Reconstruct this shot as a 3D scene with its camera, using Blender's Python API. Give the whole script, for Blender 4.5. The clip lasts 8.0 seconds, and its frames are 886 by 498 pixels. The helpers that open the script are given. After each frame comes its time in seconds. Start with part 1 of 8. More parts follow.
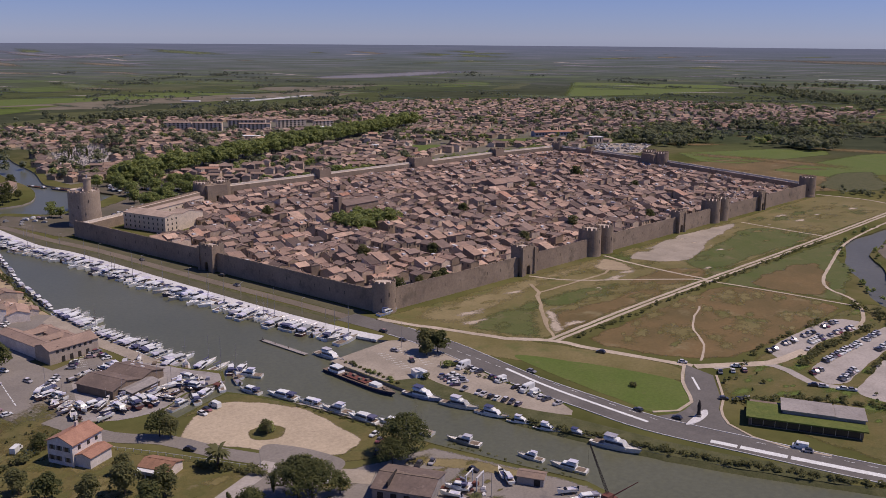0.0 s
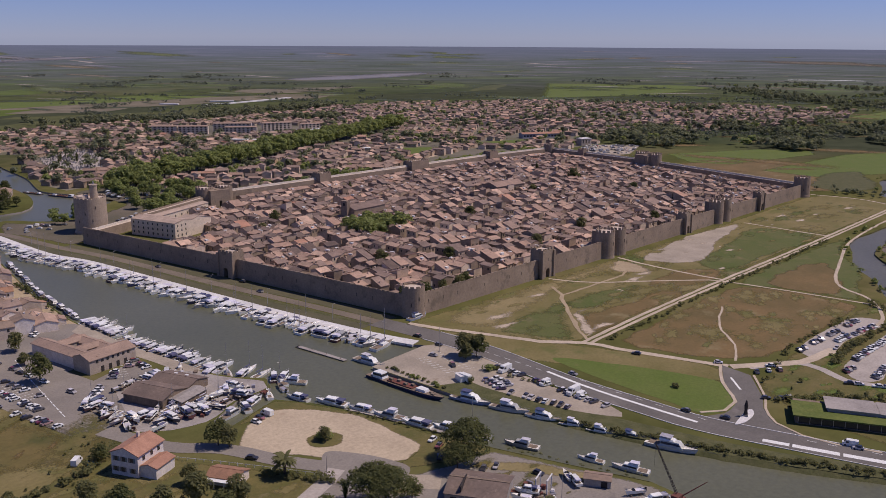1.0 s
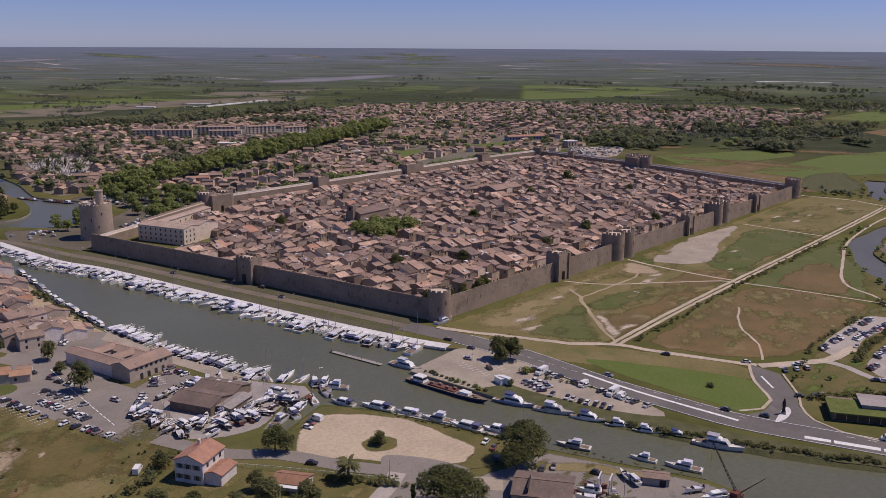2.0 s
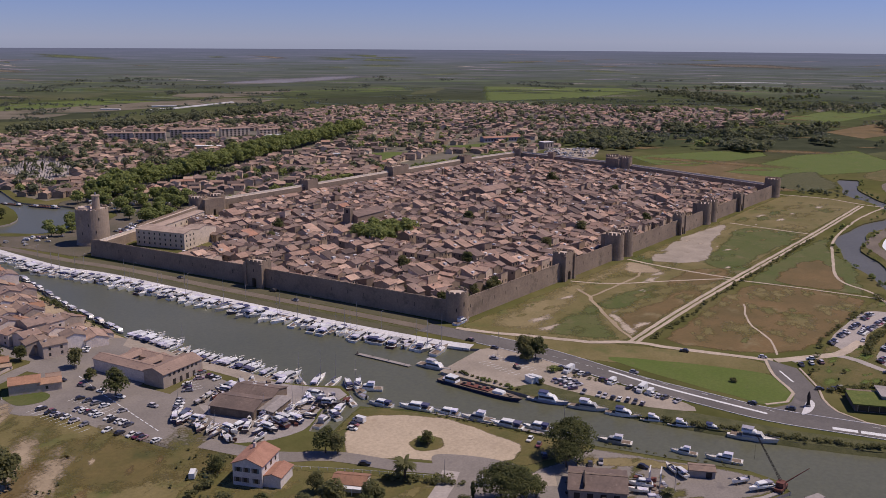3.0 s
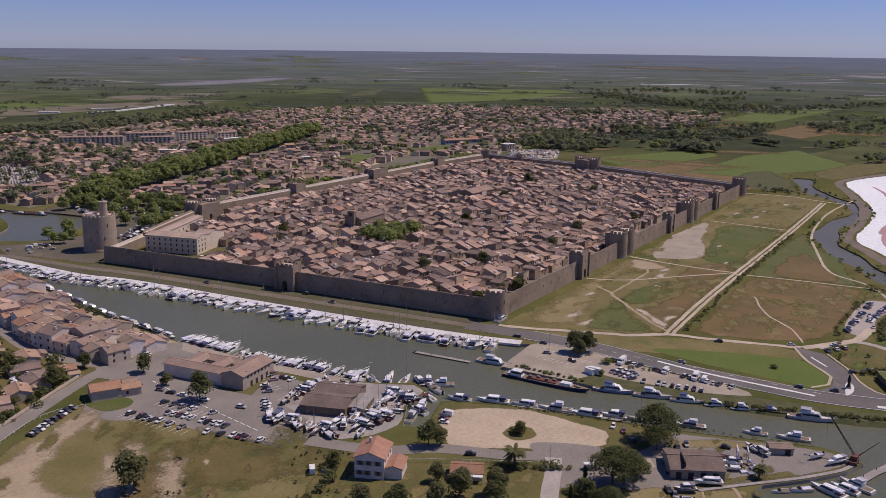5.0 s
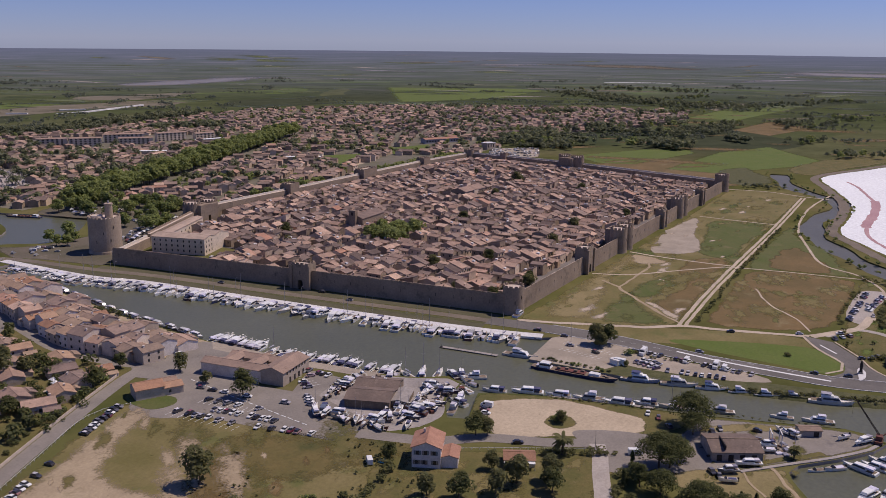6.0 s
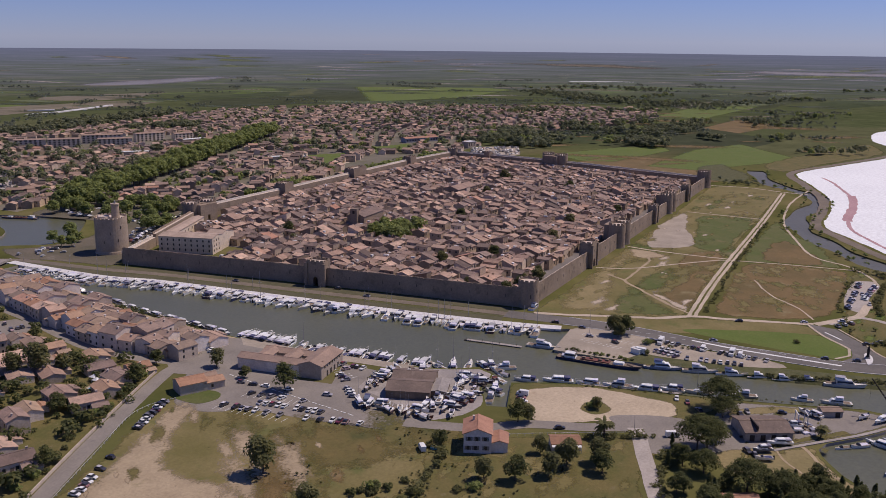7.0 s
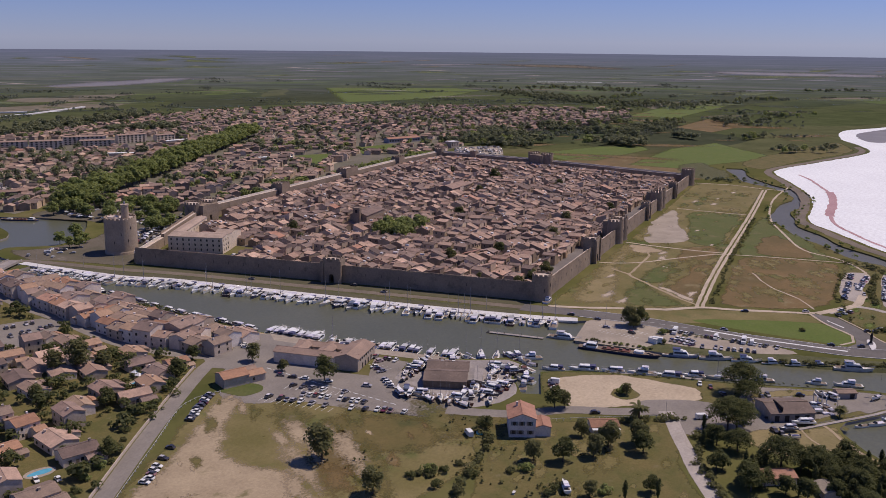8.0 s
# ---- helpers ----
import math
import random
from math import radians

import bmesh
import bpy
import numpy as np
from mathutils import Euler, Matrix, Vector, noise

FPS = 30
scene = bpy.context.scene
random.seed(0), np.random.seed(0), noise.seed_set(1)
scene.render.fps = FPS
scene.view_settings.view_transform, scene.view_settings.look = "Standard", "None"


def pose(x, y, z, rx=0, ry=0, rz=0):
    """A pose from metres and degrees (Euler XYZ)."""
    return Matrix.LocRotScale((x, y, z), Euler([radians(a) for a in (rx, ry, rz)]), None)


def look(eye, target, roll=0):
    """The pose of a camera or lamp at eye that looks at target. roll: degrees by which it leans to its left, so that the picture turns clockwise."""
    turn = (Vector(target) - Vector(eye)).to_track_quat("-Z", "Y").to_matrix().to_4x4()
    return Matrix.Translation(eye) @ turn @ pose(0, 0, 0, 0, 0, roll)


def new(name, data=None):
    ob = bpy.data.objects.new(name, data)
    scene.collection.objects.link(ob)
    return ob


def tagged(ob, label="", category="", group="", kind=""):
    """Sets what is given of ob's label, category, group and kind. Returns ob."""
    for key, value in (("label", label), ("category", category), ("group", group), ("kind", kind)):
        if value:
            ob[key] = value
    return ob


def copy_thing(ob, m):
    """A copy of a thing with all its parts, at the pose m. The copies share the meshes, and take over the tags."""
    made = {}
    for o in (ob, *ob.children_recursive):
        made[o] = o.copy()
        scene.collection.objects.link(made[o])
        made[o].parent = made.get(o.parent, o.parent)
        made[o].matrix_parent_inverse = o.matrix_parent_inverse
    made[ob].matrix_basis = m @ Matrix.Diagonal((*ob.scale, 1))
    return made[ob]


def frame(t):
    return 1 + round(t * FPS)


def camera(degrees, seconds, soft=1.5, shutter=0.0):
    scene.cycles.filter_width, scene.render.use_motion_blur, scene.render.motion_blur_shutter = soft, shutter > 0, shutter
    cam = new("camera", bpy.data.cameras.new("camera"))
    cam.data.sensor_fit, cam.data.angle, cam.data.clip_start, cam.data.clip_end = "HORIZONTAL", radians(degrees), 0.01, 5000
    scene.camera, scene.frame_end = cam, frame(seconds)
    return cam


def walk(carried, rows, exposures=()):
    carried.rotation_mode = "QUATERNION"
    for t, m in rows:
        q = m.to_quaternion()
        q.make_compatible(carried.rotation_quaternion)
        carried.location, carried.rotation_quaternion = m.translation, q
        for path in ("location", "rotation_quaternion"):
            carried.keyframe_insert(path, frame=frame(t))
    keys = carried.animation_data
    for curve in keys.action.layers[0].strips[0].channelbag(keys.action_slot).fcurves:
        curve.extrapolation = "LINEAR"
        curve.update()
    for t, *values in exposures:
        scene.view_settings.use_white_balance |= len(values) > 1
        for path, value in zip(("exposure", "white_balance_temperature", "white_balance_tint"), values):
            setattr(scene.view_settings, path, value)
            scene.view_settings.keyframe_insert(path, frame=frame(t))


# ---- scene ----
cam = camera(52.9, 8.0, 0.8)
PATH = [
    (0, (-281.519, -323.586, 135.517), (-280.149, -322.204, 135.054), 0.4),
    (0.5, (-292.735, -313.377, 136.332), (-291.34, -312.021, 135.87), 0.4),
    (1, (-304.848, -303.072, 137.867), (-303.427, -301.742, 137.406), 0.3),
    (1.5, (-316.665, -293.599, 139.256), (-315.221, -292.293, 138.797), 0.3),
    (3, (-353.98, -262.584, 142.485), (-352.443, -261.389, 142.029), 0.4),
    (3.5, (-366.517, -252.635, 143.492), (-364.953, -251.474, 143.038), 0.4),
    (4, (-379.696, -241.628, 144.655), (-378.104, -240.505, 144.201), 0.4),
    (4.5, (-392.484, -230.957, 145.389), (-390.866, -229.872, 144.936), 0.6),
    (6, (-432.412, -198.277, 147.827), (-430.721, -197.309, 147.372), 0.6),
    (6.5, (-445.563, -187.346, 148.116), (-443.85, -186.418, 147.661), 0.6),
    (7, (-459.69, -175.849, 148.809), (-457.956, -174.962, 148.353), 0.6),
    (7.5, (-472.905, -165.065, 149.211), (-471.153, -164.216, 148.754), 0.6),
    (8, (-487.579, -154.309, 149.648), (-485.808, -153.498, 149.194), 0.6),
]
walk(cam, [(t, look(eye, target, roll)) for t, eye, target, roll in PATH], [(0.0, 0.0, 6750, 32), (8.0, 0.0, 6750, 32)])

# ---- world, sun and sky ----
SUN_TO = Vector((0.66, -0.58, 1.45)).normalized()
world = bpy.data.worlds.new("world")
scene.world = world
world.use_nodes = True
wn = world.node_tree.nodes
sky = wn.new("ShaderNodeTexSky")
sky.sky_type, sky.sun_disc = "NISHITA", False
sky.sun_elevation = math.asin(SUN_TO.z)
sky.sun_rotation = math.atan2(SUN_TO.x, SUN_TO.y)
sky.altitude, sky.air_density, sky.dust_density, sky.ozone_density = 0, 0.85, 0.0, 4.0
tint = wn.new("ShaderNodeMix")
tint.data_type, tint.blend_type = "RGBA", "MULTIPLY"
tint.inputs[0].default_value, tint.inputs[7].default_value = 1.0, (0.55, 0.71, 1.15, 1)
world.node_tree.links.new(sky.outputs[0], tint.inputs[6])
world.node_tree.links.new(tint.outputs[2], wn["Background"].inputs[0])
wn["Background"].inputs[1].default_value = 0.067
sun = new("sun", bpy.data.lights.new("sun", "SUN"))
sun.data.energy, sun.data.angle, sun.data.color = 3.2, radians(0.53), (1.0, 0.94, 0.785)
sun.matrix_world = look((0, 0, 900), Vector((0, 0, 900)) - SUN_TO)


# ---- materials ----
def ramp_node(nt, stops):
    r = nt.nodes.new("ShaderNodeValToRGB")
    el = r.color_ramp.elements
    while len(el) < len(stops):
        el.new(0.5)
    for e, (p, c) in zip(el, stops):
        e.position, e.color = p, (*c, 1)
    return r


def noise_node(nt, src, scale, detail=4.0, rough=0.6):
    n = nt.nodes.new("ShaderNodeTexNoise")
    n.inputs["Scale"].default_value, n.inputs["Detail"].default_value, n.inputs["Roughness"].default_value = scale, detail, rough
    nt.links.new(src, n.inputs["Vector"])
    return n


def mix_node(nt, kind, fac, a, b):
    m = nt.nodes.new("ShaderNodeMix")
    m.data_type, m.blend_type = "RGBA", kind
    for socket, value in ((m.inputs[0], fac), (m.inputs[6], a), (m.inputs[7], b)):
        if isinstance(value, bpy.types.NodeSocket):
            nt.links.new(value, socket)
        elif isinstance(value, (int, float)):
            socket.default_value = value
        else:
            socket.default_value = (*value, 1)
    return m.outputs[2]


def mat(name, a, b, fine=2.0, coarse=0.15, rough=0.85, bump=0.3, metal=0.0, vary="", tones=None, spec=0.3, stain=None, bump_dist=0.05, coat=0.0):
    """A surface: two tones at a coarse and a fine scale, stains, fine relief, and, by vary, tones from piece to piece."""
    m = bpy.data.materials.new(name)
    m.use_nodes = True
    nt = m.node_tree
    bsdf = nt.nodes["Principled BSDF"]
    where = nt.nodes.new("ShaderNodeNewGeometry")
    big = noise_node(nt, where.outputs["Position"], coarse, 5.0)
    small = noise_node(nt, where.outputs["Position"], fine, 5.0, 0.7)
    r1 = ramp_node(nt, [(0.36, a), (0.64, b)])
    nt.links.new(big.outputs[0], r1.inputs[0])
    r2 = ramp_node(nt, [(0.25, (0.72, 0.72, 0.72)), (0.75, (1.25, 1.25, 1.25))])
    nt.links.new(small.outputs[0], r2.inputs[0])
    col = mix_node(nt, "MULTIPLY", 0.8, r1.outputs[0], r2.outputs[0])
    if vary:
        r3 = ramp_node(nt, tones)
        r3.color_ramp.interpolation = "LINEAR"
        if vary == "object":
            oi = nt.nodes.new("ShaderNodeObjectInfo")
            nt.links.new(oi.outputs["Random"], r3.inputs[0])
        else:
            nt.links.new(where.outputs["Random Per Island"], r3.inputs[0])
        col = mix_node(nt, "MULTIPLY", 1.0, col, r3.outputs[0])
    if stain:
        s = noise_node(nt, where.outputs["Position"], stain[1], 6.0, 0.65)
        rs = ramp_node(nt, [(stain[2], (0, 0, 0)), (stain[2] + 0.12, (1, 1, 1))])
        nt.links.new(s.outputs[0], rs.inputs[0])
        col = mix_node(nt, "MIX", rs.outputs[0], col, stain[0])
    nt.links.new(col, bsdf.inputs["Base Color"])
    bsdf.inputs["Roughness"].default_value = rough
    bsdf.inputs["Metallic"].default_value = metal
    bsdf.inputs["Specular IOR Level"].default_value = spec
    bsdf.inputs["Coat Weight"].default_value = coat
    if bump:
        bp = nt.nodes.new("ShaderNodeBump")
        bp.inputs["Strength"].default_value, bp.inputs["Distance"].default_value = bump, bump_dist
        nt.links.new(small.outputs[0], bp.inputs["Height"])
        nt.links.new(bp.outputs[0], bsdf.inputs["Normal"])
    return m


def water_mat(name, a, b, ripple, rough):
    m = mat(name, a, b, 0.6, 0.012, rough, 0.0, spec=0.3)
    nt = m.node_tree
    where = nt.nodes.new("ShaderNodeNewGeometry")
    n = noise_node(nt, where.outputs["Position"], 0.55, 6.0, 0.6)
    bp = nt.nodes.new("ShaderNodeBump")
    bp.inputs["Strength"].default_value, bp.inputs["Distance"].default_value = ripple, 0.25
    nt.links.new(n.outputs[0], bp.inputs["Height"])
    nt.links.new(bp.outputs[0], nt.nodes["Principled BSDF"].inputs["Normal"])
    return m


ROOF_TONES = [(0.0, (0.40, 0.385, 0.39)), (0.2, (0.66, 0.64, 0.64)), (0.45, (0.93, 0.90, 0.88)), (0.68, (1.14, 1.0, 0.90)), (0.85, (1.34, 1.22, 1.10)), (0.95, (1.85, 1.70, 1.52)), (1.0, (1.25, 0.86, 0.70))]
WALL_TONES = [(0.0, (0.50, 0.46, 0.42)), (0.35, (0.76, 0.70, 0.62)), (0.6, (1.0, 0.92, 0.82)), (0.82, (1.15, 1.1, 1.05)), (0.92, (1.5, 1.45, 1.38)), (1.0, (1.0, 0.84, 0.66))]
LEAF_TONES = [(0.0, (0.6, 0.66, 0.6)), (0.5, (1.0, 1.0, 1.0)), (1.0, (1.4, 1.25, 0.9))]
M = {}
M["roof"] = mat("clay_roof_tiles", (0.35, 0.268, 0.222), (0.25, 0.20, 0.168), 1.6, 0.22, 0.9, 0.5, vary="object", tones=ROOF_TONES, stain=((0.16, 0.125, 0.10), 0.35, 0.60))
M["roof_far"] = mat("clay_roof_tiles_far", (0.35, 0.268, 0.222), (0.25, 0.20, 0.168), 1.6, 0.22, 0.9, 0.3, vary="island", tones=ROOF_TONES, stain=((0.16, 0.125, 0.10), 0.35, 0.60))
M["roof_suburb"] = mat("suburb_roof_tiles", (0.315, 0.242, 0.198), (0.222, 0.18, 0.15), 1.6, 0.05, 0.9, 0.3, vary="island", tones=ROOF_TONES)
M["roof_new"] = mat("orange_roof_tiles", (0.375, 0.262, 0.185), (0.285, 0.205, 0.15), 1.8, 0.3, 0.85, 0.5, vary="object", tones=[(0.0, (0.70, 0.78, 0.84)), (0.35, (0.95, 0.97, 1.0)), (0.6, (1.15, 1.2, 1.15)), (0.8, (1.2, 0.98, 0.84)), (1.0, (0.85, 0.68, 0.60))], stain=((0.25, 0.16, 0.11), 0.5, 0.62))
M["roof_red"] = mat("red_roof_tiles", (0.42, 0.235, 0.16), (0.33, 0.18, 0.122), 1.8, 0.3, 0.85, 0.5, stain=((0.27, 0.15, 0.10), 0.5, 0.62))
M["render"] = mat("house_render", (0.55, 0.47, 0.38), (0.42, 0.355, 0.285), 1.5, 0.25, 0.9, 0.3, vary="object", tones=WALL_TONES, stain=((0.27, 0.225, 0.18), 0.4, 0.64))
M["render_far"] = mat("house_render_far", (0.55, 0.47, 0.38), (0.42, 0.355, 0.285), 1.5, 0.25, 0.9, 0.2, vary="island", tones=WALL_TONES)
M["render_white"] = mat("pale_render", (0.60, 0.545, 0.465), (0.50, 0.45, 0.385), 1.5, 0.3, 0.9, 0.2, vary="object", tones=[(0.0, (0.66, 0.62, 0.58)), (0.35, (0.9, 0.86, 0.82)), (0.6, (1.05, 1.03, 1.02)), (0.8, (1.35, 1.36, 1.4)), (1.0, (1.1, 1.0, 0.88))])
M["verge"] = mat("olive_verge_grass", (0.118, 0.112, 0.066), (0.084, 0.086, 0.046), 0.6, 0.05, 0.95, 0.4, stain=((0.17, 0.15, 0.10), 0.06, 0.62))
M["yard"] = mat("dusty_suburb_yards", (0.19, 0.175, 0.132), (0.128, 0.126, 0.086), 0.6, 0.03, 0.95, 0.3, stain=((0.13, 0.135, 0.07), 0.03, 0.58))
# earth made darker, with shade put into its base colour
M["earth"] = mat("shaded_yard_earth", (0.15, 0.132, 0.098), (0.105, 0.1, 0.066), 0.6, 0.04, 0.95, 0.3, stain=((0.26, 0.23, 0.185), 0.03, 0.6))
M["roof_pale"] = mat("pale_roof_tiles", (0.46, 0.365, 0.285), (0.36, 0.285, 0.225), 1.6, 0.2, 0.9, 0.4, stain=((0.27, 0.21, 0.17), 0.3, 0.62))
M["lodge"] = mat("cream_lodge_render", (0.72, 0.62, 0.48), (0.62, 0.53, 0.41), 1.0, 0.15, 0.9, 0.2, stain=((0.36, 0.30, 0.22), 0.3, 0.62))
M["whitewash"] = mat("whitewashed_render", (0.72, 0.69, 0.64), (0.62, 0.59, 0.55), 1.2, 0.2, 0.9, 0.2, stain=((0.48, 0.45, 0.41), 0.3, 0.64))
M["reed"] = mat("reedy_bank", (0.072, 0.082, 0.03), (0.112, 0.115, 0.05), 1.2, 0.2, 0.95, 0.8, bump_dist=0.3)
M["roof_hall"] = mat("harbour_roof_tiles", (0.36, 0.262, 0.20), (0.275, 0.205, 0.16), 1.4, 0.12, 0.9, 0.4, stain=((0.20, 0.155, 0.125), 0.25, 0.6))
M["pane"] = mat("dark_window_glass", (0.03, 0.033, 0.038), (0.045, 0.047, 0.05), 3.0, 1.0, 0.12, 0.0, spec=0.5)
M["shutter"] = mat("painted_shutters", (0.24, 0.25, 0.25), (0.18, 0.19, 0.2), 4.0, 1.0, 0.7, 0.1, vary="object", tones=[(0.0, (0.6, 0.9, 1.0)), (0.5, (1, 0.8, 0.6)), (1.0, (1.5, 1.5, 1.5))])
M["stone_pale"] = mat("keep_limestone", (0.44, 0.36, 0.265), (0.35, 0.285, 0.21), 0.9, 0.07, 0.92, 0.8, stain=((0.25, 0.205, 0.155), 0.12, 0.6), bump_dist=0.12)
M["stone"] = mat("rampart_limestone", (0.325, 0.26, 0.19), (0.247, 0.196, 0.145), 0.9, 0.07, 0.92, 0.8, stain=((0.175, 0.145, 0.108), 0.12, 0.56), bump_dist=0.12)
# parapet stone whitened: sunshine on its inner face is in the colour
M["stone_sunlit"] = mat("pale_parapet_stone", (0.66, 0.62, 0.53), (0.56, 0.52, 0.44), 0.8, 0.12, 0.9, 0.3, stain=((0.42, 0.38, 0.31), 0.3, 0.66))
# tops lighter than the faces, the sun's brightness painted in
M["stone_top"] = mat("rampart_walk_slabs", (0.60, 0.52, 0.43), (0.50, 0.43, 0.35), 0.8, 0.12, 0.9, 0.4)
# near-black: shade inside openings as a colour, also used for dark metal
M["dark"] = mat("shadowed_opening", (0.035, 0.03, 0.028), (0.05, 0.045, 0.04), 2.0, 0.5, 0.9, 0.0)
M["leaf"] = mat("plane_tree_leaves", (0.265, 0.325, 0.13), (0.21, 0.262, 0.10), 1.2, 0.25, 0.75, 0.0, vary="island", tones=LEAF_TONES, spec=0.15)
M["leaf_dark"] = mat("pine_needles", (0.135, 0.155, 0.072), (0.10, 0.12, 0.054), 1.2, 0.25, 0.8, 0.0, vary="island", tones=LEAF_TONES, spec=0.1)
M["leaf_olive"] = mat("olive_shrub_leaves", (0.185, 0.198, 0.098), (0.14, 0.152, 0.074), 1.2, 0.25, 0.8, 0.0, vary="island", tones=LEAF_TONES, spec=0.1)
# two far leaf tones, paler and bluer: air haze is mixed into the colour
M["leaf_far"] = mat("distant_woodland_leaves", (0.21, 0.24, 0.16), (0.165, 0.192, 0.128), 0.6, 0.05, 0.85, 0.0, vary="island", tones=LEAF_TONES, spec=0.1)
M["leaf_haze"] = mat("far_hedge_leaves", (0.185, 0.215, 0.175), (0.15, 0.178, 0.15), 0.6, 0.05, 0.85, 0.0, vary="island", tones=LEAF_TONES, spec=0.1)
M["bark"] = mat("tree_bark", (0.14, 0.11, 0.085), (0.09, 0.07, 0.055), 5.0, 0.8, 0.95, 0.8)
M["asphalt"] = mat("worn_asphalt", (0.165, 0.159, 0.143), (0.125, 0.121, 0.110), 1.2, 0.06, 0.9, 0.2, stain=((0.21, 0.195, 0.18), 0.08, 0.6))
M["tarmac"] = mat("sun_bleached_tarmac", (0.26, 0.242, 0.208), (0.209, 0.195, 0.168), 1.2, 0.06, 0.9, 0.2, stain=((0.155, 0.147, 0.135), 0.09, 0.6))
M["white_line"] = mat("white_road_paint", (0.76, 0.81, 0.78), (0.66, 0.70, 0.67), 2.0, 0.3, 0.8, 0.1)
M["quay"] = mat("pale_quay_concrete", (0.68, 0.70, 0.68), (0.57, 0.585, 0.57), 1.0, 0.1, 0.85, 0.2, stain=((0.48, 0.46, 0.44), 0.15, 0.64))
M["concrete"] = mat("grey_concrete", (0.36, 0.34, 0.31), (0.27, 0.255, 0.235), 1.0, 0.1, 0.9, 0.3, stain=((0.2, 0.185, 0.165), 0.2, 0.6))
M["street"] = mat("old_town_paving", (0.20, 0.185, 0.17), (0.14, 0.13, 0.12), 1.0, 0.06, 0.9, 0.2)
M["track"] = mat("dusty_track", (0.20, 0.172, 0.13), (0.155, 0.135, 0.104), 0.8, 0.06, 0.95, 0.3, stain=((0.115, 0.105, 0.07), 0.1, 0.62))
M["gravel"] = mat("pale_gravel", (0.395, 0.35, 0.277), (0.295, 0.264, 0.208), 1.0, 0.06, 0.95, 0.3, stain=((0.24, 0.20, 0.14), 0.1, 0.62))
M["lot"] = mat("pale_lot_gravel", (0.43, 0.40, 0.355), (0.345, 0.322, 0.285), 0.9, 0.07, 0.95, 0.3, stain=((0.34, 0.31, 0.26), 0.1, 0.62))
M["path"] = mat("sandy_path", (0.52, 0.45, 0.345), (0.41, 0.355, 0.265), 0.8, 0.08, 0.95, 0.3, stain=((0.30, 0.26, 0.17), 0.2, 0.64))
M["sand"] = mat("pale_sand", (0.50, 0.425, 0.30), (0.42, 0.355, 0.25), 0.7, 0.05, 0.95, 0.2, stain=((0.36, 0.29, 0.2), 0.12, 0.62))
M["dirt"] = mat("bare_dirt", (0.40, 0.33, 0.215), (0.32, 0.26, 0.168), 0.8, 0.06, 0.95, 0.3, stain=((0.19, 0.17, 0.085), 0.08, 0.6))
M["dry"] = mat("dry_grass", (0.21, 0.178, 0.076), (0.145, 0.132, 0.044), 0.7, 0.03, 0.95, 0.5, stain=((0.12, 0.13, 0.04), 0.05, 0.54), bump_dist=0.2)
M["lawn"] = mat("green_grass", (0.094, 0.142, 0.026), (0.112, 0.152, 0.034), 0.7, 0.05, 0.95, 0.5, stain=((0.16, 0.155, 0.06), 0.07, 0.58), bump_dist=0.2)
M["green"] = mat("green_grass_dull", (0.084, 0.114, 0.028), (0.115, 0.126, 0.042), 0.7, 0.05, 0.95, 0.5, stain=((0.17, 0.15, 0.07), 0.06, 0.56), bump_dist=0.2)
M["straw"] = mat("straw_grass", (0.275, 0.228, 0.115), (0.21, 0.18, 0.08), 0.7, 0.04, 0.95, 0.5, stain=((0.14, 0.14, 0.055), 0.06, 0.58), bump_dist=0.2)
M["brown"] = mat("rusty_dry_grass", (0.19, 0.132, 0.056), (0.13, 0.102, 0.04), 0.6, 0.035, 0.95, 0.5, stain=((0.23, 0.195, 0.10), 0.05, 0.58), bump_dist=0.2)
M["waste"] = mat("rusty_waste_grass", (0.158, 0.126, 0.045), (0.108, 0.1, 0.032), 0.6, 0.05, 0.95, 0.6, stain=((0.075, 0.082, 0.026), 0.05, 0.56), bump_dist=0.25)
M["scrub"] = mat("marsh_scrub_ground", (0.104, 0.106, 0.032), (0.156, 0.132, 0.048), 0.8, 0.09, 0.95, 0.6, stain=((0.19, 0.165, 0.085), 0.16, 0.60), bump_dist=0.3)
M["mead"] = mat("far_meadow", (0.125, 0.158, 0.068), (0.098, 0.126, 0.056), 0.2, 0.006, 0.95, 0.3)
M["fallow"] = mat("far_fallow", (0.20, 0.175, 0.125), (0.15, 0.138, 0.092), 0.2, 0.006, 0.95, 0.3)
M["thicket"] = mat("far_thicket", (0.064, 0.086, 0.044), (0.05, 0.068, 0.036), 0.2, 0.02, 0.95, 0.6)
M["salt"] = mat("salt_crust", (0.80, 0.865, 0.86), (0.75, 0.81, 0.81), 0.3, 0.012, 0.8, 0.1)
M["salt_pink"] = mat("pink_brine_dike", (0.46, 0.30, 0.30), (0.40, 0.24, 0.25), 0.4, 0.03, 0.8, 0.2)
M["canal"] = water_mat("canal_water", (0.125, 0.134, 0.082), (0.108, 0.118, 0.072), 0.05, 0.3)
M["river"] = water_mat("river_water", (0.125, 0.135, 0.125), (0.10, 0.11, 0.10), 0.06, 0.55)
M["lagoon"] = water_mat("lagoon_water", (0.22, 0.225, 0.235), (0.17, 0.175, 0.185), 0.05, 0.75)
M["gel"] = mat("white_gelcoat", (0.78, 0.83, 0.79), (0.72, 0.76, 0.73), 1.0, 0.5, 0.3, 0.0, vary="object", tones=[(0.0, (0.16, 0.19, 0.26)), (0.06, (0.5, 0.49, 0.47)), (0.16, (0.85, 0.84, 0.82)), (0.35, (1.02, 1.01, 1.0)), (1.0, (1.12, 1.12, 1.12))], spec=0.5)
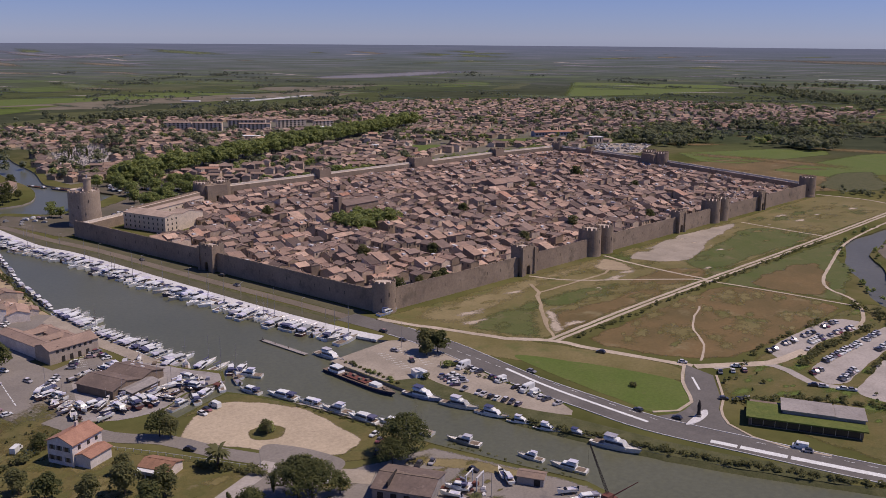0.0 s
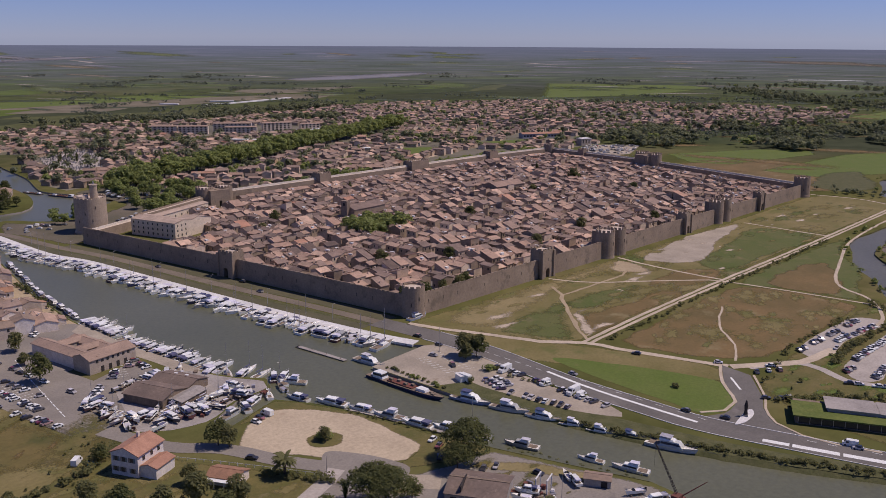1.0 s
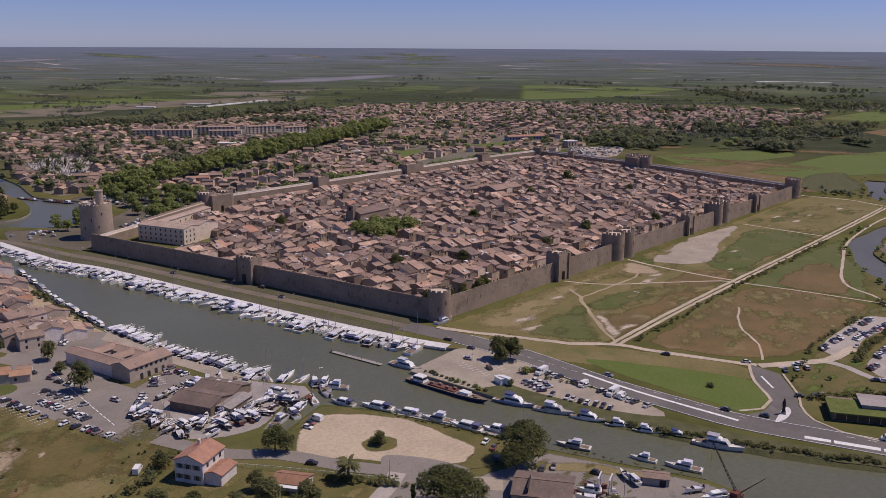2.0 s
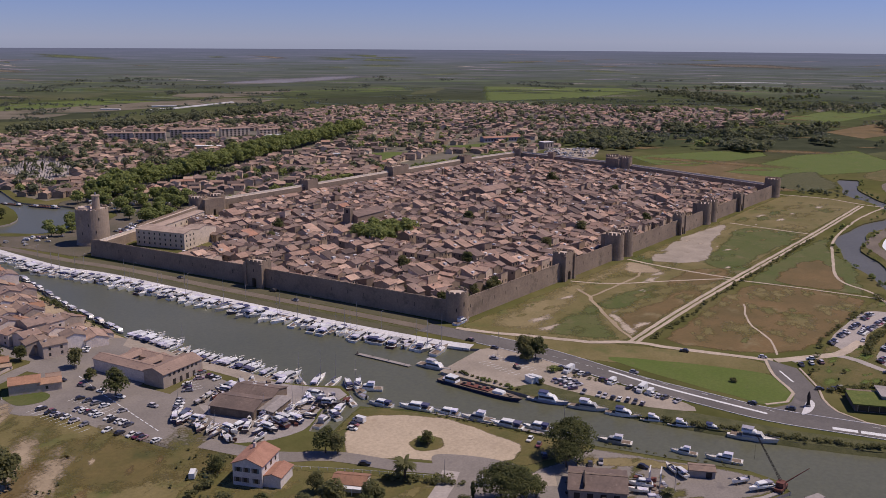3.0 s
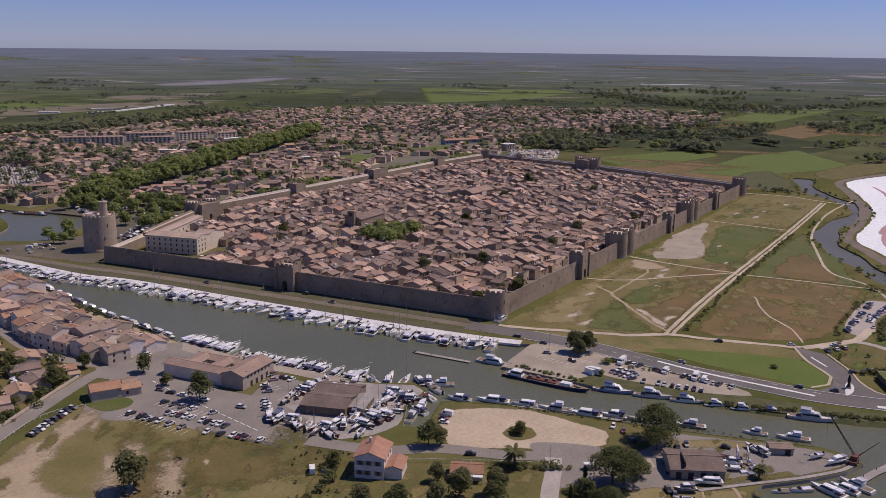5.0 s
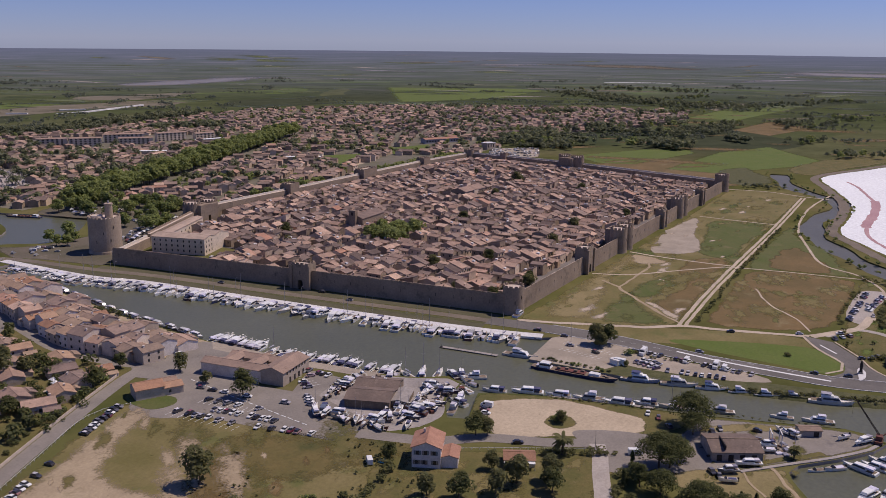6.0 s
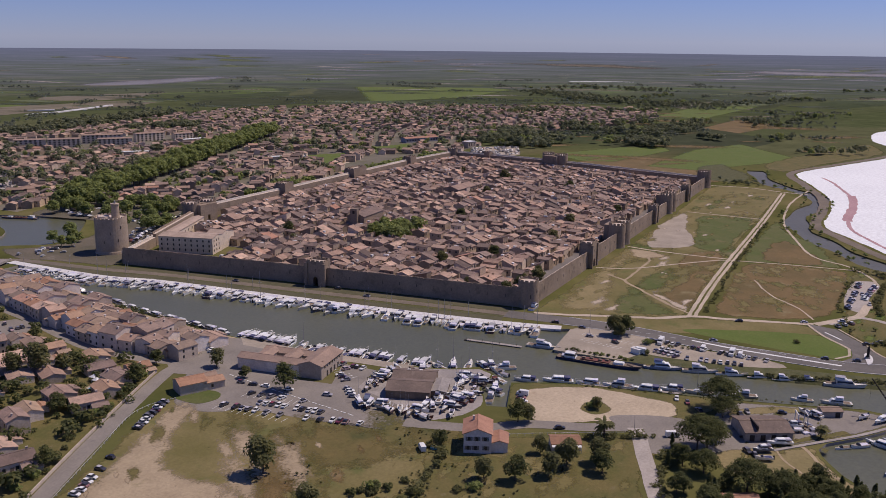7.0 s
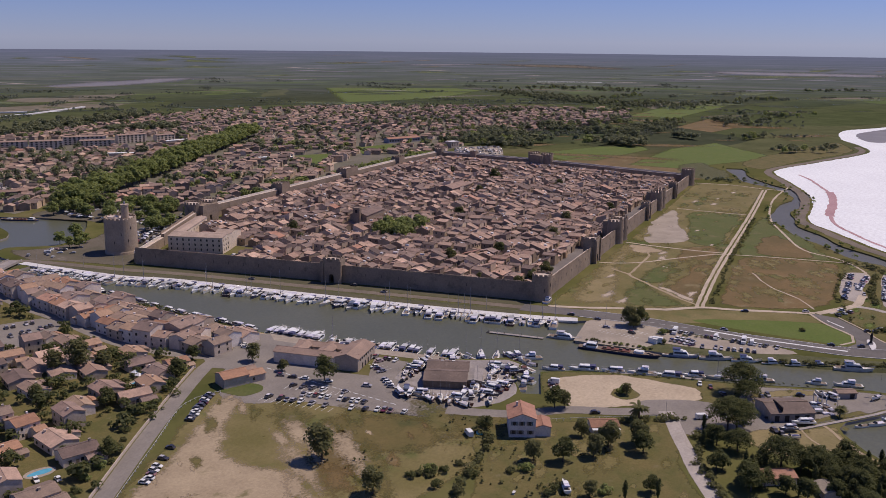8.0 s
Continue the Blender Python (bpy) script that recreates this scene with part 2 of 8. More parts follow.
M["hull_dark"] = mat("dark_painted_hull", (0.05, 0.06, 0.09), (0.07, 0.07, 0.08), 1.0, 0.3, 0.4, 0.0, vary="object", tones=[(0.0, (0.5, 0.7, 1.5)), (0.5, (1, 1, 1)), (0.8, (2.2, 0.8, 0.6)), (1.0, (3, 3, 3))], spec=0.5)
M["hull_blue"] = mat("blue_grey_hull", (0.40, 0.46, 0.56), (0.34, 0.40, 0.50), 1.0, 0.3, 0.35, 0.0, vary="object", tones=[(0.0, (0.55, 0.6, 0.75)), (0.4, (0.9, 0.95, 1.0)), (1.0, (1.7, 1.65, 1.6))], spec=0.5)
M["deck"] = mat("boat_deck", (0.58, 0.56, 0.49), (0.70, 0.72, 0.67), 2.0, 0.5, 0.7, 0.1, vary="object", tones=[(0.0, (0.3, 0.25, 0.2)), (0.35, (0.6, 0.55, 0.5)), (0.6, (1, 1, 1)), (1.0, (1.12, 1.12, 1.12))])
M["canvas"] = mat("boat_canvas", (0.20, 0.21, 0.25), (0.15, 0.16, 0.20), 2.0, 0.5, 0.9, 0.2, vary="object", tones=[(0.0, (0.35, 0.4, 0.7)), (0.3, (0.7, 0.7, 0.9)), (0.4, (2.6, 2.5, 2.2)), (1.0, (3.8, 3.7, 3.6))])
M["metal"] = mat("grey_metal", (0.45, 0.45, 0.46), (0.36, 0.36, 0.37), 2.0, 0.5, 0.4, 0.05, metal=0.6)
M["wood"] = mat("weathered_wood", (0.24, 0.19, 0.14), (0.17, 0.135, 0.10), 3.0, 0.5, 0.9, 0.4)
M["yellow"] = mat("yellow_boat_paint", (0.62, 0.52, 0.12), (0.5, 0.42, 0.1), 2.0, 0.1, 0.45, 0.0)
M["red"] = mat("red_oxide_paint", (0.20, 0.075, 0.055), (0.14, 0.06, 0.045), 1.5, 0.3, 0.7, 0.1)
M["rust_roof"] = mat("brown_sheet_roof", (0.20, 0.155, 0.125), (0.145, 0.115, 0.095), 1.0, 0.15, 0.85, 0.3, stain=((0.27, 0.215, 0.17), 0.25, 0.58))
M["car_paint"] = mat("car_paint", (0.5, 0.5, 0.5), (0.48, 0.48, 0.48), 1.0, 0.5, 0.3, 0.0, vary="object", spec=0.5, coat=0.6, tones=[(0.0, (0.05, 0.05, 0.055)), (0.35, (0.12, 0.12, 0.14)), (0.5, (0.35, 0.35, 0.36)), (0.7, (0.8, 0.8, 0.8)), (0.85, (1.5, 1.5, 1.5)), (0.93, (0.5, 0.06, 0.05)), (1.0, (0.1, 0.13, 0.3))])
M["white_paint"] = mat("white_vehicle_paint", (0.75, 0.79, 0.76), (0.71, 0.75, 0.72), 1.0, 0.5, 0.35, 0.0, spec=0.5)
M["school_wall"] = mat("grey_blue_render", (0.36, 0.38, 0.42), (0.30, 0.32, 0.36), 1.2, 0.2, 0.9, 0.2)
M["tomb"] = mat("tomb_stone", (0.38, 0.365, 0.34), (0.30, 0.29, 0.27), 2.0, 0.3, 0.9, 0.3, vary="island", tones=[(0.0, (0.5, 0.5, 0.5)), (0.5, (1.0, 1.0, 1.0)), (1.0, (1.4, 1.4, 1.4))])
M["car_far"] = mat("car_paint_far", (0.5, 0.52, 0.5), (0.48, 0.5, 0.48), 1.0, 0.5, 0.35, 0.0, vary="island", spec=0.5, tones=[(0.0, (0.08, 0.08, 0.09)), (0.3, (0.3, 0.3, 0.32)), (0.5, (0.7, 0.7, 0.7)), (0.9, (1.3, 1.3, 1.3)), (1.0, (0.5, 0.1, 0.08))])
M["tyre"] = mat("tyre_rubber", (0.03, 0.03, 0.03), (0.04, 0.04, 0.04), 3.0, 0.5, 0.9, 0.1)
M["pool"] = water_mat("pool_water", (0.10, 0.42, 0.55), (0.08, 0.38, 0.52), 0.1, 0.08)
M["green_roof"] = mat("planted_roof", (0.095, 0.135, 0.03), (0.13, 0.16, 0.04), 0.8, 0.2, 0.95, 0.6, bump_dist=0.2)


def ground_mat():
    """Open country: dry and green grass close by, a patchwork of fields further off."""
    m = bpy.data.materials.new("open_country")
    m.use_nodes = True
    nt = m.node_tree
    bsdf = nt.nodes["Principled BSDF"]
    where = nt.nodes.new("ShaderNodeNewGeometry")
    turn = nt.nodes.new("ShaderNodeMapping")
    turn.inputs["Rotation"].default_value = (0, 0, radians(28))
    turn.inputs["Scale"].default_value = (1 / 520, 1 / 190, 1)
    warp = noise_node(nt, where.outputs["Position"], 0.0012, 3.0)
    shift = nt.nodes.new("ShaderNodeVectorMath")
    shift.operation = "MULTIPLY_ADD"
    shift.inputs[1].default_value = (260, 260, 0)
    nt.links.new(warp.outputs["Color"], shift.inputs[0])
    nt.links.new(where.outputs["Position"], shift.inputs[2])
    nt.links.new(shift.outputs[0], turn.inputs[0])
    cells = nt.nodes.new("ShaderNodeTexVoronoi")
    cells.distance, cells.inputs["Scale"].default_value = "CHEBYCHEV", 1.0
    cells.inputs["Randomness"].default_value = 0.85
    nt.links.new(turn.outputs[0], cells.inputs["Vector"])
    pick = nt.nodes.new("ShaderNodeSeparateColor")
    nt.links.new(cells.outputs["Color"], pick.inputs[0])
    fields = ramp_node(nt, [(0.0, (0.060, 0.074, 0.046)), (0.20, (0.080, 0.100, 0.048)), (0.38, (0.074, 0.096, 0.044)), (0.58, (0.098, 0.140, 0.044)), (0.70, (0.062, 0.082, 0.044)), (0.84, (0.100, 0.114, 0.058)), (0.96, (0.18, 0.168, 0.13))])
    fields.color_ramp.interpolation = "CONSTANT"
    nt.links.new(pick.outputs[0], fields.inputs[0])
    near_noise = noise_node(nt, where.outputs["Position"], 0.012, 6.0)
    near = ramp_node(nt, [(0.35, (0.085, 0.10, 0.034)), (0.5, (0.118, 0.122, 0.046)), (0.66, (0.168, 0.150, 0.074))])
    nt.links.new(near_noise.outputs[0], near.inputs[0])
    dist = nt.nodes.new("ShaderNodeVectorMath")
    dist.operation = "DISTANCE"
    dist.inputs[1].default_value = (0, 0, 0)
    nt.links.new(where.outputs["Position"], dist.inputs[0])
    far = nt.nodes.new("ShaderNodeMapRange")
    far.inputs["From Min"].default_value, far.inputs["From Max"].default_value = 620, 900
    nt.links.new(dist.outputs["Value"], far.inputs["Value"])
    col = mix_node(nt, "MIX", far.outputs[0], near.outputs[0], fields.outputs[0])
    mottled = noise_node(nt, where.outputs["Position"], 0.02, 6.0, 0.7)
    mr = ramp_node(nt, [(0.3, (0.68, 0.70, 0.68)), (0.7, (1.28, 1.24, 1.22))])
    nt.links.new(mottled.outputs[0], mr.inputs[0])
    col = mix_node(nt, "MULTIPLY", 0.9, col, mr.outputs[0])
    # far low ground shifts to blue-grey: distance haze put into its colour
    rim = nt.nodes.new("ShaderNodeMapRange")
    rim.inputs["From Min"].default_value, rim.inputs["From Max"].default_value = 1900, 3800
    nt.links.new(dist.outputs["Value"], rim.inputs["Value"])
    # long thin streaks of lagoon, salt marsh and wood, tones blued as painted haze
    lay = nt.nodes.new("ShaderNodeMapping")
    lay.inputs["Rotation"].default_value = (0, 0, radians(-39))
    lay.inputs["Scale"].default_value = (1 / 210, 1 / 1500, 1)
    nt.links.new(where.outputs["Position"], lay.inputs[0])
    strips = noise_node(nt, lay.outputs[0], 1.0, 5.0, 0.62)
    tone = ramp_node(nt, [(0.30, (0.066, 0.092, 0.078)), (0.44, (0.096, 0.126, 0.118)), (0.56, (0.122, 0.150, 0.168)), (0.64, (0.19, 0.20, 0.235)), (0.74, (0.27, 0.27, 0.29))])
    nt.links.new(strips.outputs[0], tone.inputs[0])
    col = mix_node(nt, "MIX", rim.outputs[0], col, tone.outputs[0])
    # the farthest ground fades into one painted haze blue
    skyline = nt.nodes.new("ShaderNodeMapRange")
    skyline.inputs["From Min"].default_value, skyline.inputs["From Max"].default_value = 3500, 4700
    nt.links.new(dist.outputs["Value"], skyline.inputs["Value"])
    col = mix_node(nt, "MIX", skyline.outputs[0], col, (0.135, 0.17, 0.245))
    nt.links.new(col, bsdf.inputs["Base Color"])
    bsdf.inputs["Roughness"].default_value = 1.0
    bsdf.inputs["Specular IOR Level"].default_value = 0.0
    bp = nt.nodes.new("ShaderNodeBump")
    bp.inputs["Strength"].default_value, bp.inputs["Distance"].default_value = 0.6, 1.5
    nt.links.new(mottled.outputs[0], bp.inputs["Height"])
    nt.links.new(bp.outputs[0], bsdf.inputs["Normal"])
    return m


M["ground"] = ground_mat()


def feathered(source):
    """A ground cover whose edge thins out into the one below, by the sheet's own edge weight and a grain."""
    m = source.copy()
    m.name = source.name + "_thinning"
    nt = m.node_tree
    out = nt.nodes["Material Output"]
    weight = nt.nodes.new("ShaderNodeAttribute")
    weight.attribute_name = "edge"
    where = nt.nodes.new("ShaderNodeNewGeometry")
    total = weight.outputs["Fac"]
    for scale, gain in ((0.18, 1.3), (0.9, 1.1)):
        n = noise_node(nt, where.outputs["Position"], scale, 4.0)
        k = nt.nodes.new("ShaderNodeMath")
        k.operation = "MULTIPLY_ADD"
        k.inputs[1].default_value = gain
        nt.links.new(n.outputs[0], k.inputs[0])
        nt.links.new(total, k.inputs[2])
        total = k.outputs[0]
    edge = nt.nodes.new("ShaderNodeMapRange")
    edge.inputs["From Min"].default_value, edge.inputs["From Max"].default_value = 1.42, 1.95
    nt.links.new(total, edge.inputs["Value"])
    clear = nt.nodes.new("ShaderNodeBsdfTransparent")
    mix = nt.nodes.new("ShaderNodeMixShader")
    nt.links.new(edge.outputs[0], mix.inputs[0])
    nt.links.new(clear.outputs[0], mix.inputs[1])
    nt.links.new(nt.nodes["Principled BSDF"].outputs[0], mix.inputs[2])
    nt.links.new(mix.outputs[0], out.inputs["Surface"])
    return m


def leafy(m, colour):
    """Lets some light through leaves."""
    nt = m.node_tree
    t = nt.nodes.new("ShaderNodeBsdfTranslucent")
    t.inputs[0].default_value = (*colour, 1)
    mix = nt.nodes.new("ShaderNodeMixShader")
    mix.inputs[0].default_value = 0.45
    nt.links.new(nt.nodes["Principled BSDF"].outputs[0], mix.inputs[1])
    nt.links.new(t.outputs[0], mix.inputs[2])
    nt.links.new(mix.outputs[0], nt.nodes["Material Output"].inputs["Surface"])


for key in ("straw", "green", "earth", "lagoon", "salt", "dry", "lawn", "brown", "scrub", "dirt", "path", "gravel", "lot", "mead", "fallow", "thicket", "waste", "sand", "reed", "tarmac"):
    M[key + "_thin"] = feathered(M[key])
leafy(M["leaf"], (0.26, 0.32, 0.09))
leafy(M["leaf_dark"], (0.10, 0.125, 0.04))
leafy(M["leaf_olive"], (0.16, 0.17, 0.06))
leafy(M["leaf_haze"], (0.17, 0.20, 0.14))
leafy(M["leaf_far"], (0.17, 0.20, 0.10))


# ---- mesh helpers ----
class Shape:
    """Vertices and faces of one mesh, gathered piece by piece."""

    def __init__(self):
        self.v, self.f = [], []

    def add(self, verts, faces):
        n = len(self.v)
        self.v.extend(tuple(p) for p in verts)
        self.f.extend(tuple(i + n for i in face) for face in faces)
        return self

    def box(self, x0, x1, y0, y1, z0, z1, m=None):
        p = [(x, y, z) for z in (z0, z1) for x, y in ((x0, y0), (x1, y0), (x1, y1), (x0, y1))]
        if m is not None:
            p = [m @ Vector(q) for q in p]
        return self.add(p, [(3, 2, 1, 0), (4, 5, 6, 7), (0, 1, 5, 4), (1, 2, 6, 5), (2, 3, 7, 6), (3, 0, 4, 7)])

    def prism(self, outline, z0, z1):
        """An upright prism over an outline that runs anticlockwise."""
        n = len(outline)
        p = [(x, y, z0) for x, y in outline] + [(x, y, z1) for x, y in outline]
        return self.add(p, [tuple(range(n))[::-1], tuple(range(n, 2 * n))] + [(i, (i + 1) % n, n + (i + 1) % n, n + i) for i in range(n)])

    def rings(self, rings, closed=True, caps=True):
        """A skin over rings of equally many points."""
        n, k = len(rings[0]), len(rings)
        p = [q for ring in rings for q in ring]
        f = [(i * n + j, i * n + (j + 1) % n, (i + 1) * n + (j + 1) % n, (i + 1) * n + j) for i in range(k - 1) for j in range(n if closed else n - 1)]
        if caps:
            f += [tuple(range(n))[::-1], tuple(range((k - 1) * n, k * n))]
        return self.add(p, f)

    def tube(self, cx, cy, steps, n=16):
        """A round body: steps of (z, radius)."""
        return self.rings([[(cx + r * math.cos(2 * math.pi * j / n), cy + r * math.sin(2 * math.pi * j / n), z) for j in range(n)] for z, r in steps])

    def rod(self, a, b, r, n=6, r2=None):
        a, b = Vector(a), Vector(b)
        q = (b - a).to_track_quat("Z", "Y")
        r2 = r if r2 is None else r2
        ring = lambda c, rr: [c + q @ Vector((rr * math.cos(2 * math.pi * j / n), rr * math.sin(2 * math.pi * j / n), 0)) for j in range(n)]
        return self.rings([ring(a, r), ring(b, r2)])

    def mesh(self, name):
        me = bpy.data.meshes.new(name)
        me.from_pydata(self.v, [], self.f)
        return me


def part(name, shape, material, parent, label=""):
    me = shape.mesh(name) if isinstance(shape, Shape) else shape
    if not me.materials:
        me.materials.append(material)
    ob = new(name, me)
    ob.parent = parent
    return tagged(ob, label)


def solo(name, shape, material, label, category, group="", kind="", m=None):
    me = shape.mesh(name)
    me.materials.append(material)
    ob = new(name, me)
    if m is not None:
        ob.matrix_basis = m
    return tagged(ob, label, category, group, kind)


def thing(name, label, category, group="", kind="", m=None):
    ob = new(name)
    ob.empty_display_size = 0.3
    if m is not None:
        ob.matrix_basis = m
    return tagged(ob, label, category, group, kind)


def at(x, y, heading=0.0, z=0.0, s=1.0):
    return Matrix.Translation((x, y, z)) @ Matrix.Rotation(radians(heading), 4, "Z") @ Matrix.Diagonal((s, s, s, 1))


def smooth(pts, step=6.0, closed=False):
    """A soft line through points (Catmull-Rom)."""
    n, out = len(pts), []
    for i in range(n if closed else n - 1):
        a, b, c, d = (pts[(i + k) % n] if closed else pts[min(max(i + k, 0), n - 1)] for k in (-1, 0, 1, 2))
        k = max(1, int(math.dist(b, c) / step))
        for j in range(k):
            t = j / k
            out.append(tuple(0.5 * (2 * b[q] + (c[q] - a[q]) * t + (2 * a[q] - 5 * b[q] + 4 * c[q] - d[q]) * t * t + (3 * b[q] - a[q] - 3 * c[q] + d[q]) * t ** 3) for q in (0, 1)))
    if not closed:
        out.append(tuple(pts[-1]))
    return out


CENTRE, REACH = (-380.0, -240.0), 4750.0


def rise(x, y):
    """Height of the land: flat, its far rim raised to fit the camera's skyline."""
    r = math.dist((x, y), CENTRE)
    return 0.0 if r < 2900 else 95.0 * ((r - 2900) / (REACH - 2900)) ** 1.6


def wobble(x, y, amount, size):
    v = noise.noise_vector((x / size, y / size, 3.1))
    return x + amount * v.x, y + amount * v.y


def feather_sheet(line, feather):
    """A flat sheet inside an outline: points, faces, and a weight that runs from 0 at the edge to 1 further in."""
    from mathutils.geometry import delaunay_2d_cdt
    ring = np.array(line)
    (x0, y0), (x1, y1) = ring.min(0), ring.max(0)
    step = max(feather * 0.6, (x1 - x0 + y1 - y0) / 120)
    gx, gy = np.meshgrid(np.arange(x0, x1, step), np.arange(y0, y1, step))
    grid = np.stack([gx.ravel(), gy.ravel()], 1)
    grid = np.array([p for p in grid if inside(p[0], p[1], line)] or [ring.mean(0)])
    a, b = ring, np.roll(ring, -1, 0)
    d = b - a
    t = np.clip(((grid[:, None] - a) * d).sum(2) / ((d * d).sum(1) + 1e-9), 0, 1)
    dist = np.linalg.norm(grid[:, None] - (a + t[..., None] * d), axis=2).min(1)
    keep = dist > feather * 0.12
    grid, dist = grid[keep], dist[keep]
    n = len(ring)
    pts = [Vector(p) for p in ring] + [Vector(p) for p in grid]
    verts, _, faces, orig, *_ = delaunay_2d_cdt(pts, [(i, (i + 1) % n) for i in range(n)], [], 0, 1e-4)
    faces = [tuple(f) for f in faces if inside(*(sum((verts[i] for i in f), Vector((0, 0))) / len(f)), line)]
    weights = [min(1.0, dist[o[0] - n] / feather) if o and o[0] >= n else 0.0 for o in orig]
    return [tuple(v) for v in verts], faces, weights


def patch(name, pts, z, material, label, category="ground", soft=True, ragged=1.5, size=9.0, step=5.0, thick=0.0, kind="structure", feather=0.0):
    line = smooth(pts, step, True) if soft else pts
    if ragged:
        line = [wobble(x, y, ragged, size) for x, y in line]
    area = sum(a[0] * b[1] - b[0] * a[1] for a, b in zip(line, line[1:] + line[:1]))
    line = line if area > 0 else line[::-1]
    s = Shape()
    if feather:
        verts, faces, weights = feather_sheet(line, feather)
        s.add([(x, y, z + rise(x, y)) for x, y in verts], faces)
        ob = solo(name, s, material, label, category, kind=kind)
        ob.data.attributes.new("edge", "FLOAT", "POINT").data.foreach_set("value", weights)
        return ob
    if thick:
        s.prism(line, z - thick, z)
    else:
        s.add([(x, y, z + rise(x, y)) for x, y in line], [tuple(range(len(line)))])
    return solo(name, s, material, label, category, kind=kind)


def ribbon(pts, width, z, shape=None, ragged=0.0, offset=0.0, thick=0.0, step=6.0):
    line = smooth(pts, step)
    s = shape or Shape()
    left, right = [], []
    for i, (x, y) in enumerate(line):
        a, b = line[max(i - 1, 0)], line[min(i + 1, len(line) - 1)]
        d = Vector((b[0] - a[0], b[1] - a[1])).normalized()
        w = width / 2
        for side, keep in ((1, left), (-1, right)):
            k = offset + side * w
            p = (x - d.y * k, y + d.x * k)
            keep.append(wobble(*p, ragged, 7.0) if ragged else p)
    n = len(line)
    if thick:
        rings = [[(*left[i], z - thick), (*right[i], z - thick), (*right[i], z), (*left[i], z)] for i in range(n)]
        return s.rings(rings)
    s.add([(*p, z) for p in left] + [(*p, z) for p in right], [(n + i, n + i + 1, i + 1, i) for i in range(n - 1)])
    return s


def along(pts, step):
    """Points every step metres along a line, with the line's heading in degrees."""
    out, left = [], 0.0
    for a, b in zip(pts, pts[1:]):
        length = math.dist(a, b)
        d = left
        while d < length:
            k = d / length
            out.append((a[0] + (b[0] - a[0]) * k, a[1] + (b[1] - a[1]) * k, math.degrees(math.atan2(b[1] - a[1], b[0] - a[0]))))
            d += step
        left = d - length
    return out


def inside(x, y, poly):
    hit = False
    for (x0, y0), (x1, y1) in zip(poly, poly[1:] + poly[:1]):
        if (y0 > y) != (y1 > y) and x < (x1 - x0) * (y - y0) / (y1 - y0) + x0:
            hit = not hit
    return hit


# ---- ground with the canal, the basin and the river cut into it ----
NORTH_BANK = [(-76, 338), (-75, 270), (-65, 226), (-55, 135), (-46, 57), (-37, 0), (-31, -24)]
LOT_BANK = [(-26, -31), (-62, -35), (-60, -82), (-53, -105), (-49, -132), (-42, -160), (-36, -180), (-28, -200), (-13, -231), (20, -290), (60, -360)]
SOUTH_BANK = [(-104, 338), (-99, 290), (-101, 262), (-106, 235), (-111, 208), (-116, 182), (-118.5, 155), (-122, 125), (-122, 104), (-120.5, 65), (-116.5, 37), (-113.5, 8), (-109, -2), (-101, -12), (-106, -22), (-124, -24), (-141, -34), (-138, -42), (-112, -33), (-104, -47), (-99, -61), (-89, -106), (-85, -123), (-78, -146), (-69, -174), (-70, -184), (-75, -190), (-85, -186), (-92, -181), (-99, -175.5), (-106, -169), (-112, -163.5), (-119, -161.5), (-124, -163), (-130, -166.5), (-137, -171), (-148, -182), (-162, -205), (-140, -250), (-60, -330), (20, -400)]
CANAL = NORTH_BANK + LOT_BANK + SOUTH_BANK[::-1]
BASIN = smooth([(-104, 348), (-76, 348), (-66, 384), (-46, 398), (-24, 372), (0, 378), (22, 392), (50, 418), (62, 432), (48, 462), (36, 490), (30, 512), (36, 540), (52, 600), (64, 687), (78, 770), (50, 770), (36, 690), (24, 620), (18, 570), (16, 525), (8, 480), (-12, 436), (-36, 424), (-80, 440), (-130, 470), (-136, 400)], 10, True)
RIVER_LINE = [(660, -24), (611, -37), (560, -56), (524, -86), (492, -108), (445, -113), (380, -102), (323, -108), (278, -128), (240, -150), (204, -176), (178, -206), (150, -250), (124, -300), (104, -350)]
river_line = smooth(RIVER_LINE, 14)


def banks(line, width):
    l, r = [], []
    for i, (x, y) in enumerate(line):
        a, b = line[max(i - 1, 0)], line[min(i + 1, len(line) - 1)]
        d = Vector((b[0] - a[0], b[1] - a[1])).normalized()
        w = width / 2 * (1 + 0.25 * math.sin(i * 1.3))
        l.append((x - d.y * w, y + d.x * w)), r.append((x + d.y * w, y - d.x * w))
    return l + r[::-1]


RIVER = banks(river_line, 18)
WATERS = [CANAL, BASIN, RIVER]


